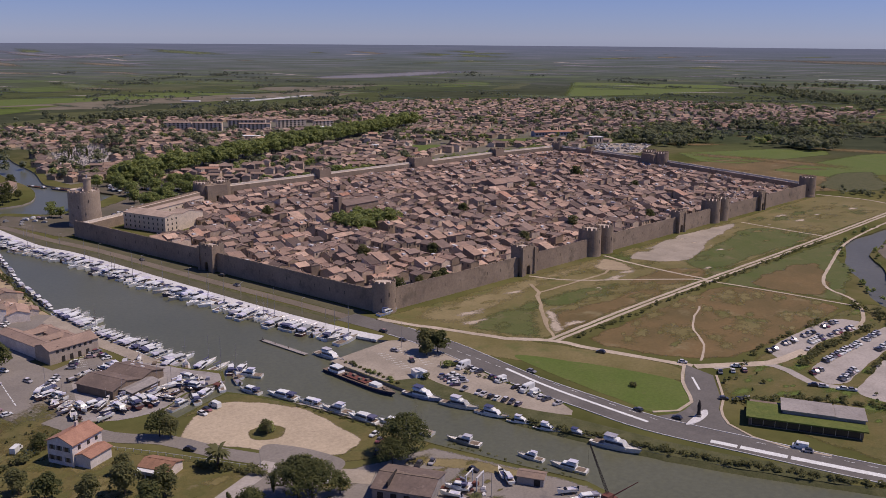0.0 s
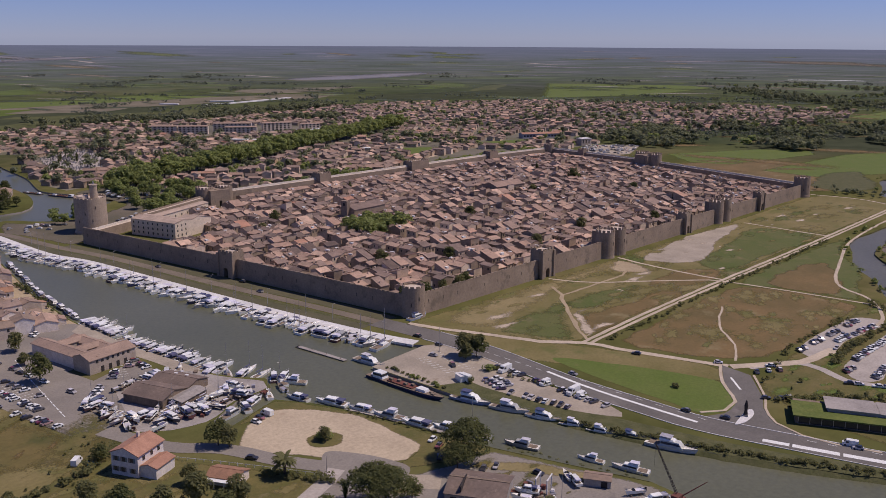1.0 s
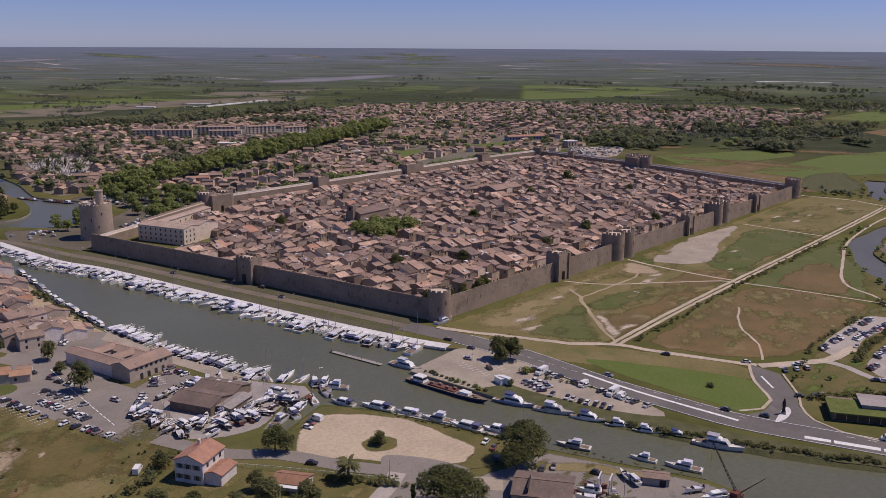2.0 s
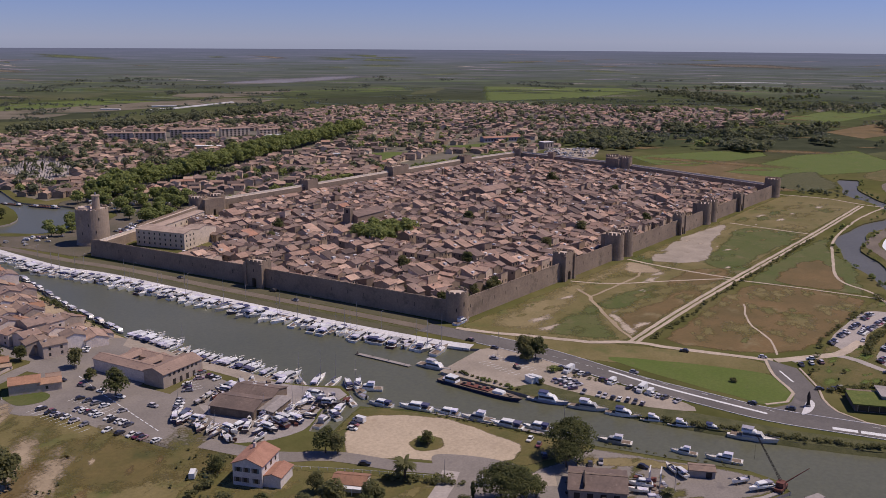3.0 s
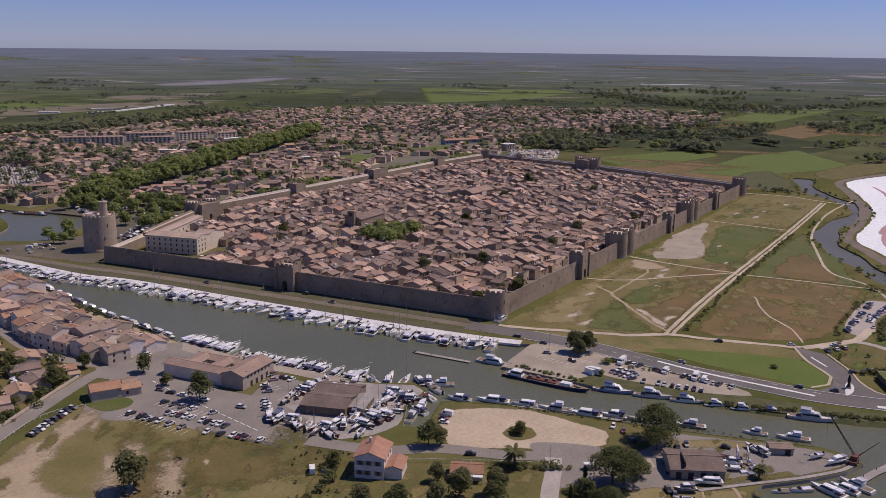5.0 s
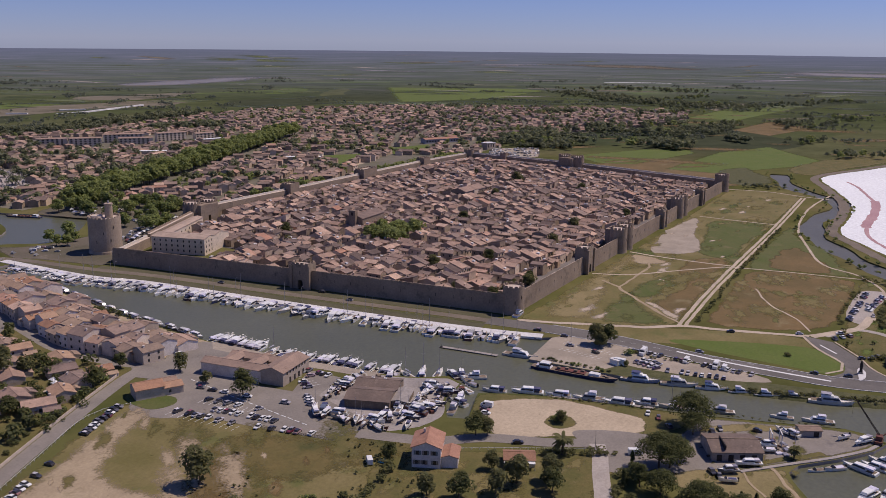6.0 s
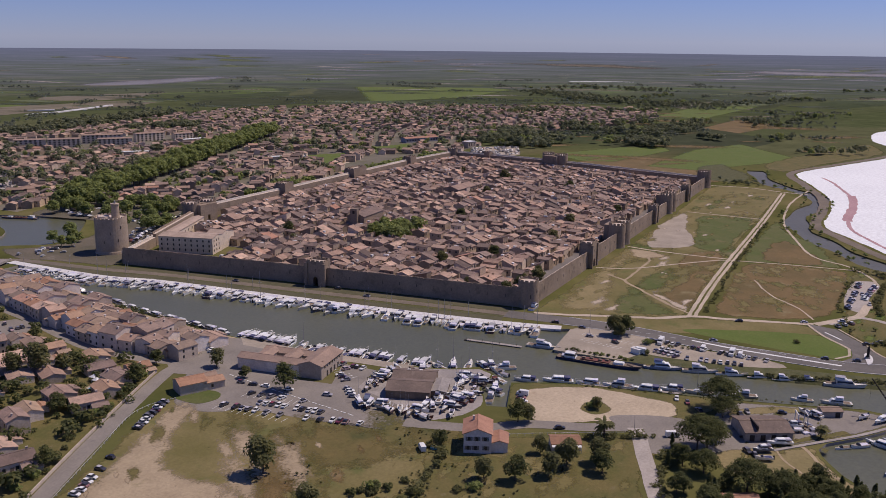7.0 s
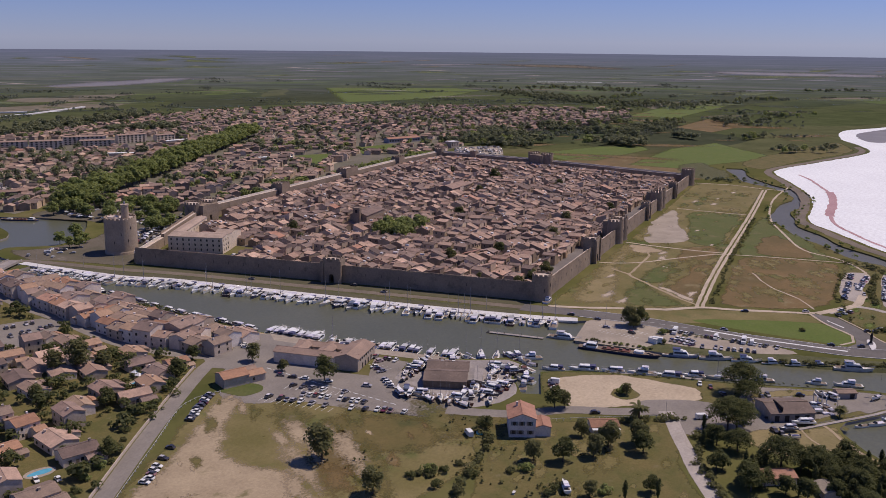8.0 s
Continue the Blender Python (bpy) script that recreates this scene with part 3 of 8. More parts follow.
def build_ground():
    from mathutils.geometry import delaunay_2d_cdt
    pts, edges = [], []
    for poly in WATERS:
        n = len(pts)
        pts += [Vector(p) for p in poly]
        edges += [(n + i, n + (i + 1) % len(poly)) for i in range(len(poly))]
    n = len(pts)
    for r in (1300, 2000, 2500, 2900, 3100, 3300, 3500, 3700, 3900, 4100, 4300, 4500, REACH):
        pts += [Vector((CENTRE[0] + r * math.cos(a), CENTRE[1] + r * math.sin(a))) for a in np.linspace(0, 2 * math.pi, 120, endpoint=False)]
    m = len(pts)
    edges += [(m - 120 + i, m - 120 + (i + 1) % 120) for i in range(120)]
    verts, _, faces, *_ = delaunay_2d_cdt(pts, edges, [], 0, 0.001)
    s = Shape()
    keep = []
    for f in faces:
        c = sum((verts[i] for i in f), Vector((0, 0))) / len(f)
        if not any(inside(c.x, c.y, poly) for poly in WATERS):
            keep.append(tuple(f))
    s.add([(p.x, p.y, rise(p.x, p.y)) for p in verts], keep)
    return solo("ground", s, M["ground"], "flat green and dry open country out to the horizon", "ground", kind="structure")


build_ground()
for nm, poly, deep, material, text in (("quay_wall", CANAL, 3.0, M["concrete"], "vertical stained concrete canal banks"), ("basin_bank", BASIN, 3.0, M["concrete"], "low stone banks of the water basin"), ("river_bank", RIVER, 2.5, M["scrub"], "muddy overgrown river banks")):
    s = Shape()
    n = len(poly)
    s.add([(x, y, 0.0) for x, y in poly] + [(x, y, -deep) for x, y in poly], [(i, (i + 1) % n, n + (i + 1) % n, n + i) for i in range(n)])
    solo(nm, s, material, text, "bank", kind="structure")
for nm, poly, z, material, text in (("canal_water", CANAL, -1.3, M["canal"], "murky olive green canal water with faint ripples"), ("basin_water", BASIN, -1.3, M["canal"], "still grey green water of a harbour basin"), ("river_water", RIVER, -1.0, M["river"], "dark bluish river water")):
    poly = poly if sum(a[0] * b[1] - b[0] * a[1] for a, b in zip(poly, poly[1:] + poly[:1])) > 0 else poly[::-1]
    solo(nm, Shape().add([(x, y, z) for x, y in poly], [tuple(range(len(poly)))]), material, text, "water", kind="structure")

# overgrown slopes down to the water where the canal has no quay
for line, side in ((LOT_BANK[2:], -1), (SOUTH_BANK[SOUTH_BANK.index((-104, -47)):SOUTH_BANK.index((-69, -174)) + 1], 1)):
    s = Shape()
    pts = smooth(line, 3.0)
    top, low = [], []
    for i, (x, y) in enumerate(pts):
        (ax, ay), (bx, by) = pts[max(i - 1, 0)], pts[min(i + 1, len(pts) - 1)]
        d = Vector((bx - ax, by - ay)).normalized()
        w = 2.2 + 0.7 * noise.noise((x / 5, y / 5, 2.0))
        top.append((x - d.y * side * -0.4, y + d.x * side * -0.4, 0.12))
        low.append((x - d.y * side * w, y + d.x * side * w, -1.45))
    n = len(pts)
    s.add(top + low, [(i, i + 1, n + i + 1, n + i) for i in range(n - 1)])
    solo("canal_slope", s, M["reed"], "grassy overgrown slope down to the canal", "bank", kind="structure")

# ---- surfaces on the ground, lowest first ----
patch("meadow", [(-8, -4), (60, -3), (300, -3), (500, -2), (520, -40), (505, -72), (400, -74), (250, -74), (120, -77), (32, -80), (12, -55), (0, -30)], 0.03, M["dry_thin"], "dry trampled grass below the town wall", feather=2.5)
patch("grass", [(12, -37), (58, -36), (84, -30), (62, -50), (40, -66), (28, -78), (18, -62)], 0.06, M["green_thin"], "dull green grass patch in the meadow", ragged=5, size=17, step=2.5, feather=8)
patch("grass", [(75, -34), (119, -38), (140, -50), (110, -60), (68, -53)], 0.06, M["green_thin"], "dull green grass patch in the meadow", ragged=5, size=17, step=2.5, feather=8)
patch("grass", [(205, -46), (270, -34), (335, -26), (338, -72), (260, -72), (200, -70)], 0.06, M["green_thin"], "thin green grass with bare spots", ragged=3, size=16, step=2.5, feather=5)
patch("dry_grass", [(44, -72), (66, -54), (108, -62), (150, -46), (188, -50), (192, -72), (100, -77), (46, -80)], 0.07, M["brown_thin"], "rusty brown dry grass", ragged=3, size=13, step=2.5, feather=5)
patch("dry_grass", [(8, -10), (60, -5), (120, -4), (176, -5), (176, -14), (110, -20), (56, -30), (16, -38)], 0.055, M["straw_thin"], "pale dry grass along the wall", ragged=4, size=14, step=2.5, feather=9)
patch("sandy_area", [(190, -16), (230, -8), (282, -4), (340, -10), (300, -22), (262, -30), (232, -42), (202, -44)], 0.08, M["gravel_thin"], "pale bare gravel ground beside the wall", ragged=3, size=12, step=2.5, feather=1.6)
patch("dry_field", [(38, -96), (60, -91), (148, -88), (172, -92), (182, -112), (180, -150), (165, -156), (96, -156), (60, -148), (46, -126)], 0.04, M["brown_thin"], "rusty brown dry field", ragged=3, feather=4)
patch("marsh_grass", [(180, -86), (300, -84), (345, -90), (300, -102), (262, -128), (205, -146), (190, -150), (186, -112)], 0.04, M["green_thin"], "rough green marsh grass by the river", ragged=4, feather=4)
patch("dry_field", [(188, -100), (240, -96), (262, -106), (236, -124), (194, -138)], 0.07, M["brown_thin"], "reddish dry patch in the marsh grass", ragged=4, feather=4)
patch("verge", [(-6, -22), (26, -88), (42, -140), (28, -152), (14, -118), (-6, -84), (-12, -60), (-14, -34)], 0.03, M["dry_thin"], "dry grassy verge beside the road", ragged=1.5, feather=2)
patch("lawn", [(2, -84), (14, -108), (23, -132), (26, -149), (20, -158), (10, -165), (0, -166), (-8, -160), (-7, -143), (-5.6, -120), (-3, -98)], 0.06, M["lawn"], "mown green lawn between two roads", ragged=0.6, step=2.0)
patch("marsh_grass", [(24, -172), (50, -160), (70, -158), (190, -158), (185, -190), (120, -240), (60, -250), (24, -246), (10, -230)], 0.03, M["scrub_thin"], "scrubby ground around the car park", ragged=3, feather=4)
patch("pasture", [(530, 8), (548, 176), (620, 190), (700, 150), (690, 40), (640, -6)], 0.03, M["brown_thin"], "tawny dry pasture beyond the town wall", ragged=3, size=30, feather=8)
patch("pasture", [(684, 248), (815, 188), (850, 128), (810, 108), (647, 143), (630, 190)], 0.05, M["lawn_thin"], "bright green pasture beyond the town wall", soft=False, ragged=4, size=30, feather=8)
patch("pasture", [(629, 104), (838, 92), (960, 40), (876, -15), (800, -70), (622, 36)], 0.045, M["lawn_thin"], "bright green pasture by the river", soft=False, ragged=4, size=30, feather=8)
patch("pasture", [(1187, 149), (1423, 124), (1307, 23), (1115, 68)], 0.045, M["brown_thin"], "dry fallow field with scattered trees", soft=False, ragged=4, size=30, feather=8)
patch("field", [(2074, 1478), (2371, 1281), (2174, 916), (1737, 861), (1402, 990)], 0.05, M["lawn_thin"], "wide bright green field beyond the suburb", soft=False, ragged=8, size=60, feather=30)
for pts, key, text in (
        ([(3471, 483), (3560, 282), (3560, -237), (3413, -249), (3340, 87), (3350, 322)], "lagoon_thin", "wide pale lagoon on the far plain"),
        ([(1549, 2189), (2006, 2152), (2207, 2012), (1898, 1955), (1502, 1994)], "lagoon_thin", "shallow grey lagoon in the marsh"),
        ([(1022, 3515), (1621, 3513), (1534, 3391), (968, 3360)], "lagoon_thin", "shallow grey lagoon far across the marsh"),
        ([(3370, 1530), (3560, 1139), (3500, 730), (3395, 781), (3340, 1273)], "earth_thin", "tan band of bare salt marsh"),
        ([(778, 1416), (871, 1368), (998, 1389), (1014, 1427), (834, 1455)], "path_thin", "pale bare strip beyond the suburb"),
        ([(2690, 930), (2780, 705), (2792, 712), (2704, 936)], "salt_thin", "thin white strip of salt ground"),
        ([(721, 1331), (868, 1342), (868, 1352), (721, 1341)], "salt_thin", "thin white track beyond the suburb")):
    patch("far_marsh", pts, 0.4, M[key], text, ragged=25, size=160, step=40, feather=90 if key != "salt_thin" else 4)
patch("field", [(1397, 294), (1801, 278), (1851, 134), (1390, 176)], 0.05, M["lawn_thin"], "bright green field beyond the suburb", soft=False, ragged=8, size=60, feather=14)
patch("field", [(300, 1500), (900, 1550), (860, 1700), (250, 1680)], 0.05, M["lawn"], "green field north of the suburb", soft=False, ragged=8, size=60)


def blots(name, label, area, n, lo, hi, z, material, seed, stretch=2.0, heading=0.0, spread=0.0):
    """Many small irregular spots of one ground cover within an area, as one sheet."""
    r = random.Random(seed)
    xs, ys = [p[0] for p in area], [p[1] for p in area]
    s = Shape()
    weights = []
    k = 0
    while k < n:
        x, y = r.uniform(min(xs), max(xs)), r.uniform(min(ys), max(ys))
        k += 1
        if not inside(x, y, area):
            continue
        size = lo + (hi - lo) * r.random() ** 2
        turn = radians(heading + r.uniform(-spread, spread))
        c, q = math.cos(turn), math.sin(turn)
        base = len(s.v)
        ring = [(x, y, z + 0.0003 * k + rise(x, y))]
        for i in range(14):
            a = 2 * math.pi * i / 14
            d = 1.5 * size * (1 + 0.6 * noise.noise((math.cos(a) * 1.6 + x, math.sin(a) * 1.6 + y, seed)))
            u, v = d * math.cos(a) * stretch, d * math.sin(a)
            px, py = x + u * c - v * q, y + u * q + v * c
            ring.append((px, py, z + 0.0003 * k + rise(px, py)))
        s.add(ring, [(0, 1 + i, 1 + (i + 1) % 14) for i in range(14)])
        weights.extend([1.0] + [0.0] * 14)
    ob = tagged(solo(name, s, material, label, "ground"), kind="structure")
    ob.data.attributes.new("edge", "FLOAT", "POINT").data.foreach_set("value", weights)
    return ob


MEADOW = [(10, -8), (480, -8), (500, -68), (340, -72), (40, -76), (16, -52)]
blots("bare_spots", "pale bare spots worn into the meadow", MEADOW, 26, 0.6, 3.2, 0.075, M["path_thin"], 1, 2.6, -4)
blots("green_spots", "greener tufts in the dry meadow", MEADOW, 36, 1.0, 7.0, 0.065, M["green_thin"], 2, 2.0, 10)
blots("dry_spots", "dry streaks in the meadow", MEADOW, 60, 1.0, 7.0, 0.07, M["dry_thin"], 3, 2.6, -6)
DRYFIELD = [(40, -97), (150, -90), (178, -112), (178, -150), (96, -154), (50, -128)]
blots("green_spots", "greener patches in the dry field", DRYFIELD, 30, 2.0, 9.0, 0.065, M["dry_thin"], 4, 1.8, 20)
blots("dry_spots", "pale straw coloured patches in the field", DRYFIELD, 70, 0.8, 4.5, 0.072, M["dry_thin"], 5, 2.2, 30)
WASTE = [(-200, 80), (-186, 20), (-180, -20), (-200, -44), (-262, -34), (-320, -10), (-320, 30), (-262, 60)]
blots("green_spots", "green weeds on trodden ground", WASTE, 26, 1.0, 9.0, 0.085, M["scrub_thin"], 6, 2.6, 40)
blots("bare_spots", "bare dusty spots in the wasteland", [(-200, 70), (-188, 20), (-200, -10), (-262, -20), (-310, 10), (-290, 50)], 20, 0.8, 6.0, 0.095, M["dirt_thin"], 7, 3.2, 50)
blots("dry_spots", "tawny dry grass in the wasteland", [(-196, 30), (-184, -10), (-200, -44), (-250, -50), (-290, -20)], 26, 1.0, 9.0, 0.09, M["brown_thin"], 8, 2.4, 40)
blots("green_spots", "weeds on the gravel yard", [(-136, -114), (-90, -124), (-80, -150), (-110, -172), (-140, -150)], 60, 0.6, 3.0, 0.075, M["scrub_thin"], 9)
blots("dry_spots", "dry spots in the green garden", [(-184, -34), (-160, -62), (-150, -100), (-205, -118), (-240, -104), (-240, -60)], 60, 0.8, 5.0, 0.07, M["dry_thin"], 10)
blots("green_spots", "weeds around the car park", [(26, -176), (60, -160), (190, -160), (150, -220), (40, -240)], 90, 0.8, 4.0, 0.06, M["lawn_thin"], 12)
PLAIN = [(-400, 1250), (300, 1320), (1010, 1300), (1270, 1000), (1520, 640), (1600, 300), (1420, 60), (1900, -250), (2600, -700), (3700, -900), (3900, 700), (3300, 2300), (2000, 3500), (600, 3900), (-600, 3600)]
MIDDLE = [(-400, 1250), (300, 1320), (1010, 1300), (1270, 1000), (1520, 640), (1600, 300), (1420, 60), (1900, -250), (2300, -500), (2450, 300), (2100, 1300), (1400, 2000), (500, 2400), (-500, 2400)]
FARTHER = [(-500, 2600), (1000, 2500), (1900, 1900), (2500, 900), (2700, -300), (3900, -900), (4000, 900), (3300, 2500), (2000, 3600), (600, 4000), (-500, 3800)]
NEARER = [(700, 390), (1100, 290), (1320, 240), (1560, 300), (1560, 60), (1420, 60), (1300, -60), (1000, -120), (760, -70), (640, 0), (580, 40), (570, 200), (600, 280)]
blots("field_spots", "lighter green meadows of the far plain", PLAIN, 150, 16, 70, 0.10, M["mead_thin"], 21, 3.0, 118, 40)
blots("field_spots", "dry tan fields of the far plain", PLAIN, 70, 10, 42, 0.16, M["fallow_thin"], 22, 4.0, 118, 30)
# flat sheets, shaped to pass for tree belts at the camera's low angle
blots("wood_spots", "flat dark patches standing for woods across the plain", MIDDLE, 330, 6, 34, 0.20, M["thicket_thin"], 23, 3.6, 118, 34)
blots("salt_spots", "pale bare strips between the far fields", PLAIN, 70, 3, 12, 0.34, M["lot_thin"], 24, 9.0, 118, 26)
blots("water_spots", "long shallow lagoons near the horizon", FARTHER, 60, 12, 50, 0.40, M["lagoon_thin"], 25, 6.0, 122, 20)
for ax, ay, bx, by, w in ((663, 1415, 688, 1385, 9), (781, 1412, 823, 1383, 9), (770, 1327, 984, 1395, 8)):
    solo("polytunnels", ribbon([(ax, ay), ((ax + bx) / 2, (ay + by) / 2), (bx, by)], w, rise(ax, ay) + 2.2, thick=2.4), M["quay"], "long white polytunnels in the far fields", "polytunnels", kind="structure")
blots("field_spots", "tawny strips in the pastures", NEARER, 40, 6, 24, 0.055, M["brown_thin"], 27, 3.0, 118, 30)
patch("reed_bed", [(548, -12), (580, -30), (620, -26), (660, 0), (700, 20), (660, 44), (600, 34), (560, 20)], 0.07, M["reed_thin"], "dark green reed bed by the river bend", ragged=4, size=18, feather=7)
# the darker earth stands in for tree shade across the square
patch("market_square", [(-66, 352), (-58, 330), (-48, 284), (-30, 290), (20, 310), (84, 340), (118, 338), (122, 420), (90, 486), (46, 480), (52, 420), (50, 396), (12, 370), (-22, 368), (-40, 376), (-52, 390)], 0.05, M["earth_thin"], "market square under trees, ground darkened for shade", "square", feather=3)
patch("salt_pan", [(661, -72), (575, -95), (492, -119), (420, -126), (339, -127), (304, -146), (283, -158), (237, -186), (200, -222), (160, -300), (140, -600), (700, -1200), (2200, -900), (1700, -300), (1412, -212), (1276, -138), (1120, -136), (1040, -160), (960, -178), (891, -166), (760, -110)], 0.10, M["salt"], "blinding white salt pan", ragged=2)
patch("brine_pool", [(1104, -172), (1224, -160), (1345, -205), (1420, -240), (1300, -250), (1104, -206)], 0.14, M["lagoon"], "shallow grey blue brine pool in the salt", ragged=3)
s = ribbon([(640, -100), (609, -113), (560, -126), (500, -140), (440, -143), (398, -142), (340, -147), (300, -162), (252, -187), (205, -226)], 3.2, 0.16, ragged=1.0)
ribbon([(520, -137), (490, -141), (440, -143), (390, -142), (372, -143)], 8.0, 0.165, s, ragged=1.6)
solo("salt_dike", s, M["salt_pink"], "pink stained low dike through the salt", "dike", kind="structure")
solo("salt_shore", ribbon([(1000, -160), (950, -168), (891, -157), (760, -102), (661, -65), (573, -88), (490, -112), (420, -119), (341, -120), (300, -140), (279, -151), (233, -179), (194, -218)], 9, 0.13, ragged=1.5), M["track"], "sandy shore of the salt pan", "shore", kind="structure")
patch("headland", [(672, -60), (760, -92), (891, -146), (950, -158), (1000, -150), (1060, -130), (980, -100), (860, -60), (760, -30), (690, -30)], 0.05, M["scrub_thin"], "brown scrubby headland beside the salt pan", ragged=4, size=24, feather=6)
patch("wasteland", [(-196, 88), (-190, 60), (-186, 20), (-182, -14), (-176, -34), (-196, -44), (-230, -40), (-262, -30), (-300, -20), (-330, 30), (-300, 52), (-262, 66)], 0.04, M["dry_thin"], "patchy green and dry wasteland", ragged=3, feather=4)
patch("bare_ground", [(-201, 83), (-196, 73), (-214, 62), (-235, 52), (-246, 36), (-243, 15), (-259, 1), (-300, -8), (-322, 34), (-286, 55), (-252, 64)], 0.07, M["dirt_thin"], "pale trodden dirt with sparse grass", ragged=3, size=15, step=2.5, feather=6)
patch("waste_grass", [(-212, 33), (-191, 29), (-181, 0), (-163, -33), (-180, -46), (-196, -31), (-212, -22), (-228, 0), (-228, 19)], 0.08, M["waste_thin"], "rusty olive rough grass on the wasteland", ragged=5, size=16, step=2.5, feather=10)
patch("garden", [(-184, -30), (-172, -40), (-160, -60), (-150, -78), (-140, -98), (-150, -108), (-176, -108), (-205, -122), (-240, -110), (-250, -60), (-220, -44)], 0.05, M["scrub_thin"], "rough green garden ground", ragged=2, feather=2)
patch("yard", [(-138, -112), (-104, -120), (-88, -124), (-80, -146), (-71, -176), (-75, -187), (-92, -178), (-112, -160), (-126, -147), (-138, -138), (-142, -126)], 0.05, M["tarmac_thin"], "dusty grey boatyard", ragged=1, feather=2)
patch("yard_earth", [(-127, -146), (-130, -137), (-140, -127), (-148, -128), (-156, -142), (-156, -160), (-156, -178), (-149, -181), (-137.5, -170), (-130, -165.6), (-124, -162), (-118, -160)], 0.06, M["straw_thin"], "brown earth and dry grass sloping to the basin", ragged=0.4, step=2.5, feather=2)
for pts, w in (([(-127, -147), (-133, -150), (-138, -154), (-145, -161)], 0.9), ([(-118, -155), (-126, -160), (-135, -166), (-141, -170)], 1.3)):
    solo("rubble_edge", ribbon(pts, w, 0.16, ragged=1.3, step=1.5), M["dirt"], "strip of pale rubble down the slope", "rubble", kind="structure")
solo("jetty_edge", ribbon([(-128, -146.5), (-113, -160.5), (-106, -167.3), (-99, -173.8), (-92, -179.4), (-85, -184.5), (-77, -187.8)], 1.6, 0.34, thick=0.3), M["concrete"], "narrow stone edging along the basin", "quay edge", kind="structure")
patch("bank_grass", [(-127, -145), (-112, -158.5), (-98, -172), (-96, -169), (-110, -155), (-125, -143)], 0.08, M["scrub_thin"], "strip of dry grass along the jetty", ragged=0.6, step=2.0, feather=1.0)
patch("bank_grass", [(-114, -34), (-105, -48), (-100, -62), (-90, -106), (-86, -122), (-104, -118), (-120, -108), (-102, -100), (-112, -58), (-128, -44), (-138, -44)], 0.06, M["scrub_thin"], "grass along the canal bank", ragged=0.6, feather=1.2)
patch("bank_grass", [(-97, -125), (-84, -139), (-76, -163), (-83, -163), (-89, -147), (-99, -132)], 0.07, M["straw_thin"], "brown trampled grass above the boatyard", ragged=1, step=2.5, feather=2.5)
patch("sand_lot", [(-136, -47), (-126, -42), (-116, -42.5), (-106, -55), (-100, -68), (-100, -88), (-101, -102.5), (-108, -106), (-115, -106.5), (-124, -98), (-131, -85), (-138, -75), (-146, -60)], 0.10, M["sand_thin"], "empty sandy car park with pale ground", ragged=1.2, size=5, step=2.5, feather=1.2)
patch("grass", [(-126, -70), (-118, -69), (-115, -76), (-119, -82), (-126, -80), (-129, -75)], 0.12, M["scrub_thin"], "small weedy island in the sand", ragged=1, step=2.0, feather=1.2)
patch("yard_ground", [(-133, 121), (-117, 100), (-128, 68), (-159, 52), (-192, 54), (-204, 70), (-198, 86), (-173, 102)], 0.056, M["tarmac_thin"], "worn grey ground round the harbour hall", ragged=1, step=3.0, feather=1.5)
patch("shipyard_yard", [(-104, -14), (-113, 3), (-120, 24), (-136, 26), (-158, 22), (-168, 4), (-164, -22), (-142, -32), (-124, -23), (-107, -21)], 0.06, M["concrete"], "oil stained boatyard ground", ragged=1)
patch("promenade", [(-122, 112), (-120.7, 65), (-116.7, 37), (-114, 14), (-122, 20), (-124, 40), (-128, 66), (-130, 104)], 0.07, M["gravel"], "pale waterside promenade", soft=False, ragged=0)
patch("car_park", [(-150, 112), (-166, 120), (-176, 108), (-170, 88), (-192, 60), (-188, 22), (-182, -8), (-170, -22), (-160, -8), (-150, 24), (-128, 28), (-128, 46), (-152, 36), (-160, 86), (-146, 104)], 0.08, M["tarmac"], "worn grey asphalt car park", soft=False, ragged=0.4)
patch("islet_lot", [(-27, -31), (-62, -34), (-60, -68), (-44, -76), (-22, -76), (-14, -58), (-18, -36)], 0.08, M["gravel"], "pale gravel quay with a parking area", soft=False, ragged=0.5)
patch("parking_strip", [(-24, -72), (-44, -74), (-44, -100), (-40, -124), (-32, -140), (-26, -130), (-26, -100)], 0.07, M["gravel"], "gravel parking strip along the canal", ragged=0.6)
patch("bank_scrub", [(-60, -72), (-46, -76), (-42, -110), (-34, -140), (-28, -168), (-20, -196), (-4, -232), (-12, -233), (-28, -200), (-36, -179), (-43, -158), (-50, -130), (-54, -104)], 0.05, M["reed"], "reedy scrub on the canal bank", ragged=0.6)
PARK_A = [(88, -159), (104, -156.5), (132, -157), (156, -160), (160, -172), (146, -174), (116, -170), (94, -171), (82, -168)]
PARK_B = [(76, -183), (92, -180.5), (150, -181), (164, -184), (164, -195), (126, -195), (92, -197), (74, -198), (68, -191)]
PARK_C = [(66, -206), (90, -202), (112, -199), (150, -202), (146, -222), (100, -232), (70, -226)]
for area in (PARK_A, PARK_B, PARK_C):
    patch("gravel_park", area, 0.09, M["lot"], "pale gravel car park with planted strips", ragged=0.8, step=3.0)
solo("lane", ribbon([(50, -152), (70, -163), (70, -176), (64, -188), (67, -199), (74, -214), (84, -240)], 4.2, 0.1, ragged=0.4), M["lot"], "pale gravel lane past the car park", "road", kind="structure")
quay = ribbon([(-73.5, 350), (-71.6, 270), (-61.7, 226), (-51.7, 135), (-42.7, 57), (-33.7, 0), (-27, -26)], 6.5, 0.25, thick=1.0)
